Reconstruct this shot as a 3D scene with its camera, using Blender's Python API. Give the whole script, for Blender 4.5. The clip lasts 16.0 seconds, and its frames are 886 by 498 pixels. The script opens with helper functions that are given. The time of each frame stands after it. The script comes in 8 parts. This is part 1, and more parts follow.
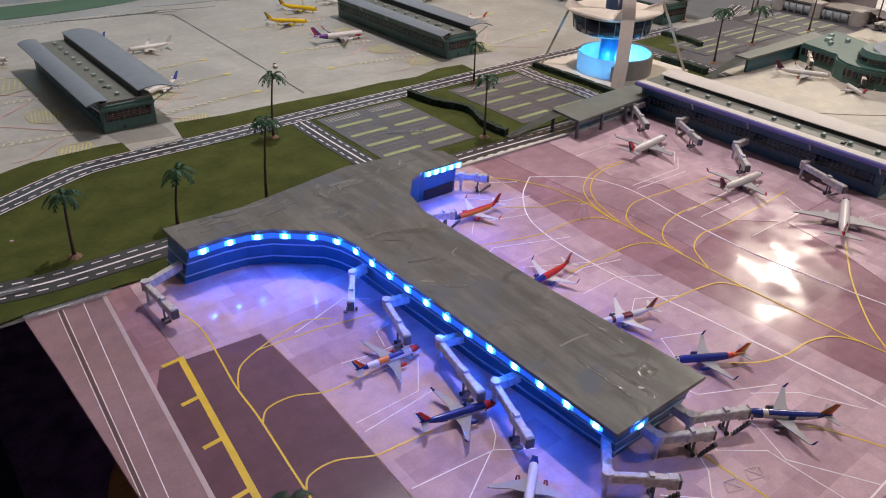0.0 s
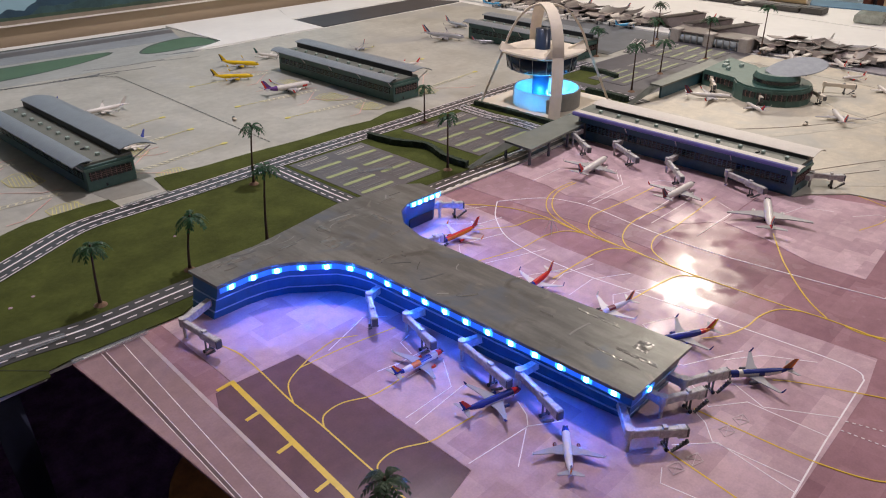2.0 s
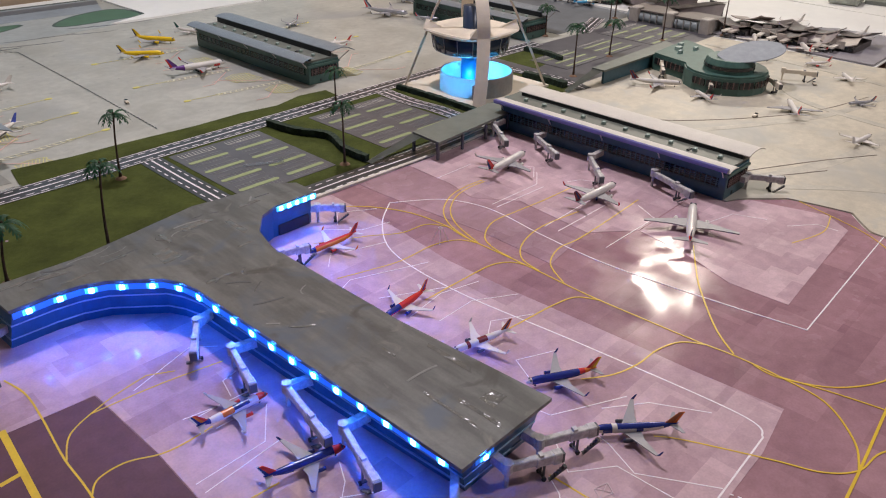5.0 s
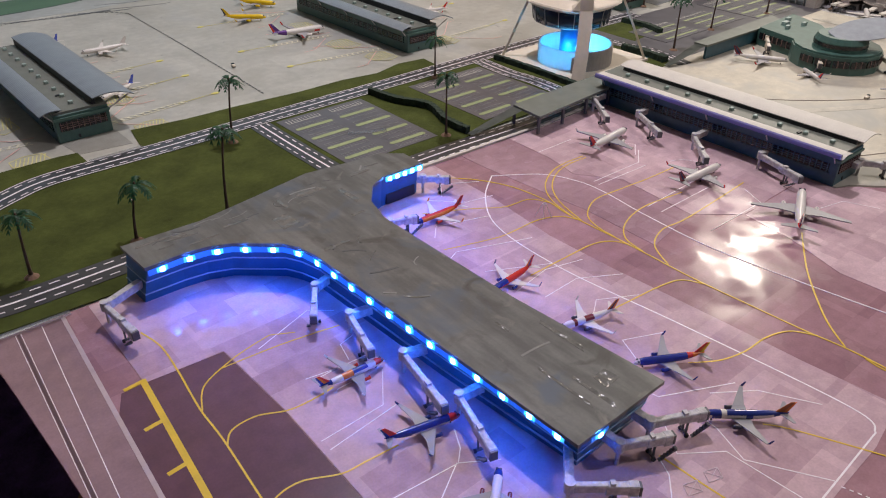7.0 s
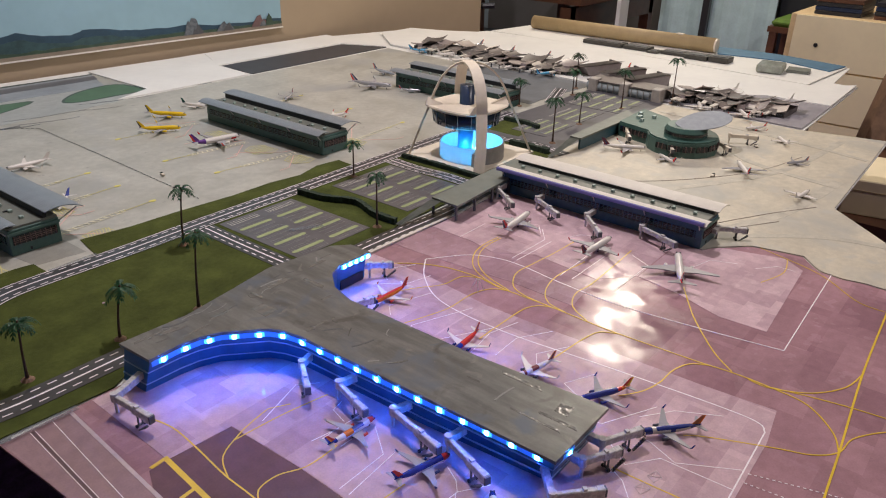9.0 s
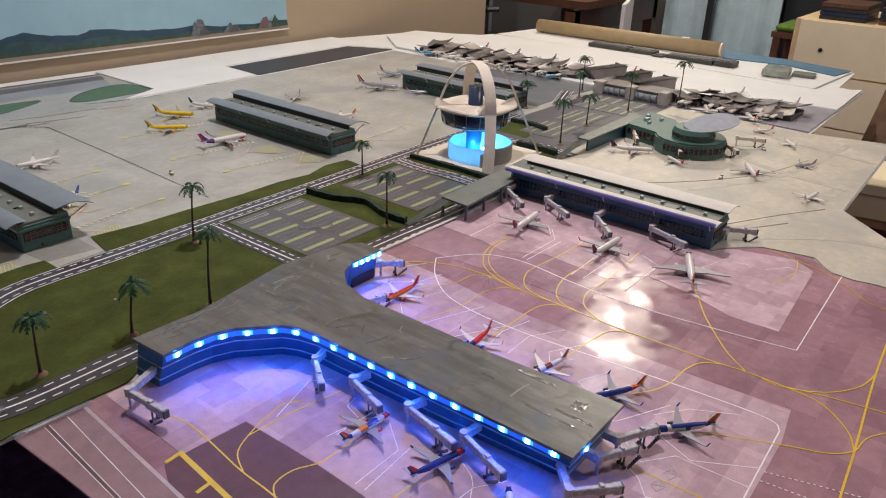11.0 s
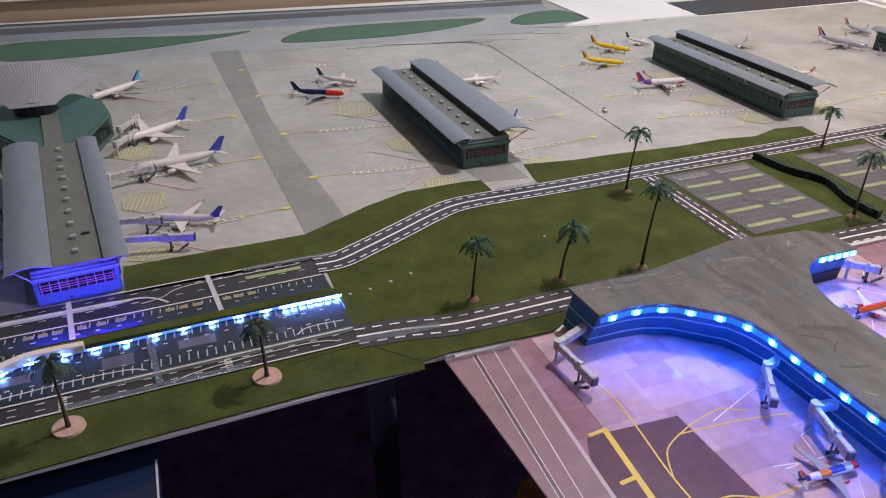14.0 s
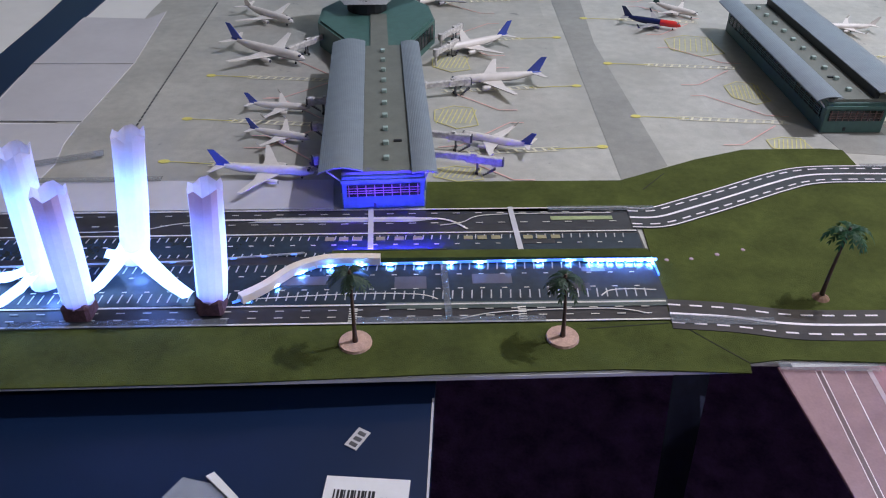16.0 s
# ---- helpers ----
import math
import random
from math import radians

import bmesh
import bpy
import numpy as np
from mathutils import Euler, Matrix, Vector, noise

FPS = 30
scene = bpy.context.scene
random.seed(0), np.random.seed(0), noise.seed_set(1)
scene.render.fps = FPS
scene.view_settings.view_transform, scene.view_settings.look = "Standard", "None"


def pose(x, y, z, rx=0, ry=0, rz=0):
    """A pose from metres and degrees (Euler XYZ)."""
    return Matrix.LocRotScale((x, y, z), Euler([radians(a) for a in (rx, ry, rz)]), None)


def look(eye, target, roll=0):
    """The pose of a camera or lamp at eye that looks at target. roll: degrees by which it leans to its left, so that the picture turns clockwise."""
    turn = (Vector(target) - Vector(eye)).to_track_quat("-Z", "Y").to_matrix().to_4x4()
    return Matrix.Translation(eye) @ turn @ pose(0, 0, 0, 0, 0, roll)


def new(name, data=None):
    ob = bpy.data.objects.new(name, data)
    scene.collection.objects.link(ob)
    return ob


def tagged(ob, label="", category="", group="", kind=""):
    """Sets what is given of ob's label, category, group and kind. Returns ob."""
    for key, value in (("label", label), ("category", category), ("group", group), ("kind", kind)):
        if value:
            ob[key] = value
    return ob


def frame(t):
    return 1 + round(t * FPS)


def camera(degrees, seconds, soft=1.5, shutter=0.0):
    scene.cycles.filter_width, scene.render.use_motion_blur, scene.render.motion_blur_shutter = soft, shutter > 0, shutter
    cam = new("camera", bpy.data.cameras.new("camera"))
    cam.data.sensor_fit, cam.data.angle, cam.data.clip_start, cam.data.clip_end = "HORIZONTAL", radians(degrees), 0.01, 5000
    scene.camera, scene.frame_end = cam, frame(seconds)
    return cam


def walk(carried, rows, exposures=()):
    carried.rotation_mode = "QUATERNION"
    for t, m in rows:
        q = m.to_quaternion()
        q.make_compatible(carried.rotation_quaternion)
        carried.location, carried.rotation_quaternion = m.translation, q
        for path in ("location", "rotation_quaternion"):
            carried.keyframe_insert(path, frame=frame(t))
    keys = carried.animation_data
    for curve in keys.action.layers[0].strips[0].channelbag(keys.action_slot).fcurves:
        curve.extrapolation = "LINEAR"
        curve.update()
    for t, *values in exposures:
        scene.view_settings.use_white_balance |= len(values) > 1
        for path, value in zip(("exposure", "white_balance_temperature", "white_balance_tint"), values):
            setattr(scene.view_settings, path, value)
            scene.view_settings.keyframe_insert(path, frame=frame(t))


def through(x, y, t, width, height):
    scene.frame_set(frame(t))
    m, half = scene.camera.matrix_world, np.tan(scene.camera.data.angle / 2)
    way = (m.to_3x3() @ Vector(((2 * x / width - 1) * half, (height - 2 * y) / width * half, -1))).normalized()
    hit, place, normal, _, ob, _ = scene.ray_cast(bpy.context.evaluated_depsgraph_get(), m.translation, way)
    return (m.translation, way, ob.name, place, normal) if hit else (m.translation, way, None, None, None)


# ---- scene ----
cam = camera(60.4, 16.0, soft=1.1)
PATH = [
    (0, (0.041, 0.027, 0.478), (1.12, 1.369, -0.539), 1.4),
    (0.5, (-0.024, 0.021, 0.5), (1.105, 1.353, -0.474), 1.3),
    (1, (-0.078, 0.022, 0.502), (1.111, 1.318, -0.45), 1.2),
    (1.5, (-0.102, 0.018, 0.505), (1.148, 1.265, -0.434), 0.4),
    (2, (-0.116, 0.018, 0.509), (1.171, 1.241, -0.412), 0.1),
    (2.5, (-0.102, 0.003, 0.513), (1.217, 1.2, -0.398), 0.1),
    (3, (-0.093, -0.009, 0.517), (1.253, 1.165, -0.386), -0.5),
    (3.2, (-0.091, -0.01, 0.515), (1.259, 1.159, -0.387), -0.8),
    (5.3, (0.136, 0.011, 0.469), (1.364, 1.223, -0.542), 1.8),
    (5.5, (0.149, 0.026, 0.457), (1.331, 1.258, -0.584), 2.1),
    (6, (0.153, 0.041, 0.447), (1.225, 1.327, -0.648), 1.2),
    (6.5, (0.121, 0.04, 0.466), (1.166, 1.338, -0.641), 1.0),
    (7, (0.061, 0.03, 0.505), (1.176, 1.308, -0.555), 0.6),
    (7.5, (-0.033, 0.018, 0.538), (1.212, 1.239, -0.44), 1.2),
    (8, (-0.099, 0.019, 0.553), (1.243, 1.19, -0.357), 1.5),
    (8.5, (-0.13, 0.021, 0.564), (1.259, 1.167, -0.308), 1.5),
    (9, (-0.124, 0.007, 0.571), (1.305, 1.117, -0.282), 1.6),
    (9.2, (-0.12, 0.008, 0.571), (1.327, 1.094, -0.282), 1.8),
    (11.3, (-0.149, 0.024, 0.561), (1.275, 1.153, -0.274), 2.0),
    (11.5, (-0.158, 0.03, 0.561), (1.241, 1.189, -0.276), 2.1),
    (12, (-0.176, 0.039, 0.556), (1.129, 1.294, -0.293), 2.3),
    (12.5, (-0.169, 0.076, 0.552), (0.991, 1.446, -0.33), 1.9),
    (13, (-0.159, 0.128, 0.542), (0.839, 1.595, -0.38), 1.4),
    (13.5, (-0.168, 0.157, 0.537), (0.666, 1.699, -0.426), 1.6),
    (14, (-0.165, 0.188, 0.529), (0.518, 1.779, -0.472), 1.5),
    (14.5, (-0.17, 0.22, 0.517), (0.363, 1.838, -0.53), 1.3),
    (15, (-0.178, 0.259, 0.509), (0.139, 1.905, -0.582), 0.4),
    (15.5, (-0.184, 0.294, 0.49), (-0.038, 1.941, -0.636), 0.7),
    (16, (-0.2, 0.305, 0.48), (-0.191, 1.939, -0.673), 0.2),
]
walk(cam, [(t, look(eye, target, roll)) for t, eye, target, roll in PATH],
     [(0.0, 0.0, 6450, 11), (3.0, 0.05, 6450, 10), (6.0, 0.0, 6250, 9), (9.0, 0.0, 6520, 9), (11.5, 0.08, 6350, 8), (12.5, 0.14, 6250, 6), (13.0, 0.16, 6250, 8), (14.5, 0.36, 6100, 15), (15.5, 0.46, 5750, 10), (16.0, 0.50, 5620, 8)])

# ---- world, lamps ----
world = bpy.data.worlds.new("room_dark")
world.use_nodes = True
world.node_tree.nodes["Background"].inputs[0].default_value = (0.05, 0.05, 0.06, 1)
world.node_tree.nodes["Background"].inputs[1].default_value = 0.08
scene.world = world
scene.view_settings.exposure = 0.0


def globe_light(name, x, y, z, radius, watts, colour):
    data = bpy.data.lights.new(name, "POINT")
    data.shadow_soft_size, data.energy, data.color = radius, watts, colour
    ob = new(name, data)
    ob.matrix_world = pose(x, y, z)
    return ob


globe_light("near_globe_light", 1.12, 1.32, 1.995, 0.035, 97.0, (1.0, 0.915, 0.97))
globe_light("far_globe_light", 4.10, 1.82, 1.995, 0.15, 128.0, (1.0, 0.875, 0.72))
# fill lamp added to brighten the right front of the pink mat
globe_light("south_fill_light", 1.90, -0.70, 1.995, 0.055, 56.0, (1.0, 0.90, 0.92))

# ---- materials ----


def mat(name, col, rough=0.6, metal=0.0, var=0.15, size=0.02, bump=0.0, bsize=0.004, spec=0.5, emit=None, power=0.0, alpha=1.0):
    """A surface with tone varied at two scales (size, size / 7 metres) and fine relief."""
    m = bpy.data.materials.new(name)
    m.use_nodes = True
    nt = m.node_tree
    bsdf = nt.nodes["Principled BSDF"]
    bsdf.inputs["Roughness"].default_value = rough
    bsdf.inputs["Metallic"].default_value = metal
    bsdf.inputs["Specular IOR Level"].default_value = spec
    tc = nt.nodes.new("ShaderNodeTexCoord")
    if var:
        big, fine = nt.nodes.new("ShaderNodeTexNoise"), nt.nodes.new("ShaderNodeTexNoise")
        big.inputs["Scale"].default_value, big.inputs["Detail"].default_value = 1 / size, 4
        fine.inputs["Scale"].default_value, fine.inputs["Detail"].default_value = 7 / size, 2
        for n in (big, fine):
            nt.links.new(tc.outputs["Object"], n.inputs["Vector"])
        add = nt.nodes.new("ShaderNodeMath")
        add.operation = "MULTIPLY_ADD"
        nt.links.new(fine.outputs["Fac"], add.inputs[0])
        add.inputs[1].default_value = 0.4
        nt.links.new(big.outputs["Fac"], add.inputs[2])
        ramp = nt.nodes.new("ShaderNodeMapRange")
        ramp.inputs["From Min"].default_value, ramp.inputs["From Max"].default_value = 0.45, 0.95
        ramp.inputs["To Min"].default_value, ramp.inputs["To Max"].default_value = 1 - var, 1 + var
        nt.links.new(add.outputs[0], ramp.inputs["Value"])
        mul = nt.nodes.new("ShaderNodeVectorMath")
        mul.operation = "SCALE"
        mul.inputs[0].default_value = col[:3]
        nt.links.new(ramp.outputs["Result"], mul.inputs["Scale"])
        nt.links.new(mul.outputs["Vector"], bsdf.inputs["Base Color"])
    else:
        bsdf.inputs["Base Color"].default_value = (*col[:3], 1)
    if bump:
        tex, bp = nt.nodes.new("ShaderNodeTexNoise"), nt.nodes.new("ShaderNodeBump")
        tex.inputs["Scale"].default_value, tex.inputs["Detail"].default_value = 1 / bsize, 3
        nt.links.new(tc.outputs["Object"], tex.inputs["Vector"])
        nt.links.new(tex.outputs["Fac"], bp.inputs["Height"])
        bp.inputs["Strength"].default_value, bp.inputs["Distance"].default_value = 1.0, bump
        nt.links.new(bp.outputs["Normal"], bsdf.inputs["Normal"])
    if emit:
        bsdf.inputs["Emission Color"].default_value = (*emit, 1)
        bsdf.inputs["Emission Strength"].default_value = power
    if alpha < 1:
        bsdf.inputs["Alpha"].default_value = alpha
    return m


def pad_mat(name, a, b, rough, width=0.05, row=0.034, bump=0.0004):
    """Printed concrete slabs: blocks of two tones in uneven rows, with blotches, under a faint glossy film."""
    m = mat(name, a, rough, var=0.0)
    nt = m.node_tree
    bsdf = nt.nodes["Principled BSDF"]
    tc = nt.nodes.new("ShaderNodeTexCoord")
    out = None
    for k, (w, r, off) in enumerate(((width, row, 0.37), (width * 2.3, row * 1.9, 0.61))):
        br = nt.nodes.new("ShaderNodeTexBrick")
        nt.links.new(tc.outputs["Object"], br.inputs["Vector"])
        br.inputs["Scale"].default_value = 1.0
        br.inputs["Mortar Size"].default_value = 0.0
        br.inputs["Brick Width"].default_value, br.inputs["Row Height"].default_value = w, r
        br.inputs["Bias"].default_value = -0.1
        br.offset = off
        br.inputs["Color1"].default_value, br.inputs["Color2"].default_value = (*a, 1), (*b, 1)
        if out is None:
            out = br.outputs["Color"]
        else:
            mix = nt.nodes.new("ShaderNodeMix")
            mix.data_type = "RGBA"
            mix.inputs["Factor"].default_value = 0.45
            nt.links.new(out, mix.inputs["A"])
            nt.links.new(br.outputs["Color"], mix.inputs["B"])
            out = mix.outputs["Result"]
    for scale, lo, hi in ((9, 0.88, 1.10), (60, 0.90, 1.08), (420, 0.94, 1.06)):
        tex, ramp = nt.nodes.new("ShaderNodeTexNoise"), nt.nodes.new("ShaderNodeMapRange")
        tex.inputs["Scale"].default_value, tex.inputs["Detail"].default_value = scale, 4
        nt.links.new(tc.outputs["Object"], tex.inputs["Vector"])
        ramp.inputs["From Min"].default_value, ramp.inputs["From Max"].default_value = 0.3, 0.7
        ramp.inputs["To Min"].default_value, ramp.inputs["To Max"].default_value = lo, hi
        nt.links.new(tex.outputs["Fac"], ramp.inputs["Value"])
        mul = nt.nodes.new("ShaderNodeVectorMath")
        mul.operation = "SCALE"
        nt.links.new(out, mul.inputs[0])
        nt.links.new(ramp.outputs["Result"], mul.inputs["Scale"])
        out = mul.outputs["Vector"]
    nt.links.new(out, bsdf.inputs["Base Color"])
    tex, bp = nt.nodes.new("ShaderNodeTexNoise"), nt.nodes.new("ShaderNodeBump")
    tex.inputs["Scale"].default_value, tex.inputs["Detail"].default_value = 12, 1
    nt.links.new(tc.outputs["Object"], tex.inputs["Vector"])
    nt.links.new(tex.outputs["Fac"], bp.inputs["Height"])
    bp.inputs["Distance"].default_value = bump
    nt.links.new(bp.outputs["Normal"], bsdf.inputs["Normal"])
    return m


PINK_DARK = pad_mat("mauve_taxiway_print", (0.42, 0.243, 0.268), (0.24, 0.126, 0.150), 0.17, 0.062, 0.040, 0.0024)
PINK_PAD = pad_mat("pink_apron_print", (0.66, 0.475, 0.505), (0.38, 0.242, 0.276), 0.17, 0.050, 0.034, 0.0024)
PINK_MID = pad_mat("mid_mauve_apron_print", (0.46, 0.30, 0.335), (0.31, 0.185, 0.215), 0.17, 0.055, 0.037, 0.0024)
for m in (PINK_DARK, PINK_PAD, PINK_MID):
    nt = m.node_tree
    bsdf = nt.nodes["Principled BSDF"]
    tc = nt.nodes.new("ShaderNodeTexCoord")
    tex, ramp = nt.nodes.new("ShaderNodeTexNoise"), nt.nodes.new("ShaderNodeMapRange")
    tex.inputs["Scale"].default_value, tex.inputs["Detail"].default_value = 22, 3
    nt.links.new(tc.outputs["Object"], tex.inputs["Vector"])
    nt.links.new(tex.outputs["Fac"], ramp.inputs["Value"])
    ramp.inputs["From Min"].default_value, ramp.inputs["From Max"].default_value = 0.36, 0.66
    ramp.inputs["To Min"].default_value, ramp.inputs["To Max"].default_value = 0.065, 0.33
    nt.links.new(ramp.outputs["Result"], bsdf.inputs["Roughness"])
    bsdf.inputs["Specular IOR Level"].default_value = 0.075
PINK_SIDE = pad_mat("mauve_shoulder_print", (0.30, 0.192, 0.213), (0.28, 0.178, 0.198), 0.24, 0.3, 0.2, 0.0012)
PINK_DEEP = pad_mat("plum_block_print", (0.128, 0.058, 0.088), (0.108, 0.048, 0.074), 0.22, 0.06, 0.05, 0.0012)
GREY = pad_mat("grey_apron_print", (0.47, 0.46, 0.405), (0.375, 0.365, 0.318), 0.38, 0.22, 0.16, 0.0006)
GREY_LANE = pad_mat("worn_grey_lane", (0.285, 0.278, 0.245), (0.25, 0.245, 0.215), 0.4, 0.2, 0.2, 0.0006)
GREY_BLUE = pad_mat("blue_grey_runway_print", (0.29, 0.325, 0.355), (0.25, 0.285, 0.315), 0.35, 0.4, 0.1, 0.0006)
GREY_WASH = pad_mat("blue_grey_wash_print", (0.40, 0.415, 0.395), (0.335, 0.35, 0.335), 0.36, 0.25, 0.12, 0.0006)
RUNWAY_DARK = pad_mat("dark_runway_print", (0.125, 0.135, 0.15), (0.105, 0.115, 0.13), 0.35, 0.4, 0.1, 0.0006)
CREAM = pad_mat("cream_paper_print", (0.55, 0.495, 0.385), (0.50, 0.45, 0.35), 0.5, 0.4, 0.3, 0.001)
WHITE_BOARD = mat("white_foam_board", (0.78, 0.77, 0.73), 0.5, var=0.05, size=0.2)
GRASS = mat("olive_flocked_grass", (0.063, 0.077, 0.017), 0.9, var=0.32, size=0.05, bump=0.0006, bsize=0.0012, spec=0.15)
ASPHALT = mat("dark_printed_road", (0.034, 0.034, 0.039), 0.3, var=0.25, size=0.03)
LOT = mat("printed_car_park", (0.098, 0.094, 0.104), 0.34, var=0.2, size=0.03)
LINE_W = mat("white_paint_line", (0.90, 0.83, 0.85), 0.4, var=0.06, size=0.01)
LINE_Y = mat("yellow_paint_line", (0.74, 0.50, 0.03), 0.4, var=0.1, size=0.02)
LINE_PALE = mat("faded_line", (0.66, 0.63, 0.56), 0.5, var=0.1, size=0.01)
LINE_YPALE = mat("faded_yellow_print", (0.66, 0.60, 0.14), 0.5, var=0.1, size=0.01)
LINE_RED = mat("faded_pink_line", (0.74, 0.46, 0.40), 0.5, var=0.1, size=0.01)
LINE_BLACK = mat("black_line", (0.02, 0.02, 0.022), 0.4, var=0.1)
ISLAND_RIM = mat("dark_green_rim_print", (0.050, 0.075, 0.062), 0.5, var=0.2, size=0.04)
ISLAND = mat("green_island_print", (0.075, 0.15, 0.085), 0.5, var=0.15, size=0.05)
# violet light spilling on the dark carpet is put into this colour
CARPET = mat("violet_tinted_carpet", (0.25, 0.16, 0.38), 0.95, var=0.45, size=0.05, bump=0.003, bsize=0.006, spec=0.1)
WALL_TAN = mat("tan_painted_wall", (0.41, 0.315, 0.205), 0.7, var=0.05, size=0.4)
WALL_BLUE = mat("blue_grey_painted_wall", (0.16, 0.20, 0.24), 0.7, var=0.05, size=0.4)
WALL_PALE = mat("pale_painted_wall", (0.11, 0.105, 0.10), 0.75, var=0.05, size=0.4)
CEIL = mat("dim_ceiling_paint", (0.10, 0.096, 0.09), 0.8, var=0.04, size=0.5)
ROOF_GREY = mat("grey_painted_card_roof", (0.165, 0.150, 0.131), 0.34, var=0.0, bump=0.0006, bsize=0.03)


def streaked(m, col, bx, by, lo, hi):
    """Long brush streaks and blotches over a painted surface."""
    nt = m.node_tree
    tc, out = nt.nodes.new("ShaderNodeTexCoord"), None
    for sx, sy, l, h in ((bx, by, lo, hi), (bx * 0.25, by * 1.6, 0.90, 1.10), (bx * 6, by * 30, 0.95, 1.05)):
        mp, tex, ramp, mul = nt.nodes.new("ShaderNodeMapping"), nt.nodes.new("ShaderNodeTexNoise"), nt.nodes.new("ShaderNodeMapRange"), nt.nodes.new("ShaderNodeVectorMath")
        mp.inputs["Scale"].default_value = (sx, sy, 10)
        nt.links.new(tc.outputs["Object"], mp.inputs["Vector"])
        nt.links.new(mp.outputs["Vector"], tex.inputs["Vector"])
        tex.inputs["Scale"].default_value, tex.inputs["Detail"].default_value = 1.0, 5
        ramp.inputs["From Min"].default_value, ramp.inputs["From Max"].default_value = 0.38, 0.64
        ramp.inputs["To Min"].default_value, ramp.inputs["To Max"].default_value = l, h
        nt.links.new(tex.outputs["Fac"], ramp.inputs["Value"])
        mul.operation = "SCALE"
        if out is None:
            mul.inputs[0].default_value = col
        else:
            nt.links.new(out, mul.inputs[0])
        nt.links.new(ramp.outputs["Result"], mul.inputs["Scale"])
        out = mul.outputs["Vector"]
    nt.links.new(out, nt.nodes["Principled BSDF"].inputs["Base Color"])
    return m


streaked(ROOF_GREY, (0.122, 0.122, 0.114), 75, 14, 0.72, 1.28)


def tinted(m, col, scale, lo, hi):
    """Patches of a second paint over a surface."""
    nt = m.node_tree
    bsdf = nt.nodes["Principled BSDF"]
    old = bsdf.inputs["Base Color"].links[0].from_socket
    tc, tex, ramp, mix = nt.nodes.new("ShaderNodeTexCoord"), nt.nodes.new("ShaderNodeTexNoise"), nt.nodes.new("ShaderNodeMapRange"), nt.nodes.new("ShaderNodeMix")
    nt.links.new(tc.outputs["Object"], tex.inputs["Vector"])
    tex.inputs["Scale"].default_value, tex.inputs["Detail"].default_value, tex.inputs["Distortion"].default_value = scale, 6, 0.8
    ramp.inputs["From Min"].default_value, ramp.inputs["From Max"].default_value = lo, hi
    nt.links.new(tex.outputs["Fac"], ramp.inputs["Value"])
    mix.data_type = "RGBA"
    nt.links.new(ramp.outputs["Result"], mix.inputs["Factor"])
    nt.links.new(old, mix.inputs["A"])
    mix.inputs["B"].default_value = (*col, 1)
    nt.links.new(mix.outputs["Result"], bsdf.inputs["Base Color"])
    return m


tinted(ROOF_GREY, (0.085, 0.105, 0.135), 13, 0.55, 0.68)
tinted(ROOF_GREY, (0.060, 0.056, 0.050), 21, 0.60, 0.72)
tinted(ROOF_GREY, (0.19, 0.18, 0.16), 38, 0.64, 0.74)
tinted(GREY, (0.30, 0.285, 0.235), 5.5, 0.50, 0.80)
tinted(GREY, (0.20, 0.195, 0.18), 44, 0.68, 0.78)
tinted(GREY, (0.33, 0.335, 0.33), 3.2, 0.56, 0.74)
tinted(CREAM, (0.40, 0.385, 0.335), 6, 0.50, 0.70)
tinted(CREAM, (0.46, 0.44, 0.385), 17, 0.55, 0.72)
ROOF_STREAK = mat("darker_paint_streak", (0.085, 0.088, 0.092), 0.38, var=0.14, size=0.03)
ROOF_WORN = mat("scuffed_grey_paint", (0.23, 0.23, 0.22), 0.3, var=0.16, size=0.02, bump=0.0006, bsize=0.008)
TAPE = mat("glossy_clear_tape", (0.135, 0.134, 0.126), 0.20, var=0.2, size=0.01, bump=0.003, bsize=0.012, spec=0.7)
BLUE_WALL = mat("blue_card_wall", (0.020, 0.115, 0.225), 0.35, var=0.16, size=0.02)
BLUE_TRIM = mat("pale_blue_trim", (0.34, 0.48, 0.60), 0.4, var=0.1)
# near-black: the shade of gaps and openings is put into this colour
DARK_GAP = mat("dark_recess", (0.012, 0.014, 0.018), 0.5, var=0.1)
GREEN_WALL = mat("green_terminal_wall", (0.058, 0.125, 0.105), 0.4, var=0.14, size=0.01)
GREEN_TRIM = mat("pale_green_trim", (0.10, 0.185, 0.155), 0.4, var=0.1)
TEAL_DARK = mat("dark_teal_wall", (0.035, 0.100, 0.130), 0.35, var=0.14, size=0.01)
DECK = mat("olive_grey_deck", (0.15, 0.16, 0.135), 0.5, var=0.12, size=0.02)
METAL_ROOF = mat("grey_ribbed_metal_roof", (0.235, 0.265, 0.295), 0.36, 0.25, var=0.08, size=0.02)
WHITE_ROOF = mat("pale_metal_roof", (0.62, 0.58, 0.51), 0.55, 0.0, var=0.06, size=0.02)
SILVER = mat("brushed_silver_roof", (0.60, 0.615, 0.64), 0.28, 0.22, var=0.06, size=0.01)
WINDOW = mat("dark_window_band", (0.012, 0.014, 0.016), 0.15, var=0.1)
WINDOW_RED = mat("reddish_mullion", (0.17, 0.10, 0.09), 0.4, var=0.1)
VENT = mat("pale_vent_box", (0.33, 0.42, 0.38), 0.5, var=0.1)
CONCRETE = mat("grey_model_concrete", (0.30, 0.285, 0.265), 0.6, var=0.15, size=0.02)
STONE_GREY = mat("brown_grey_roof_card", (0.185, 0.158, 0.145), 0.4, 0.2, var=0.15, size=0.02)
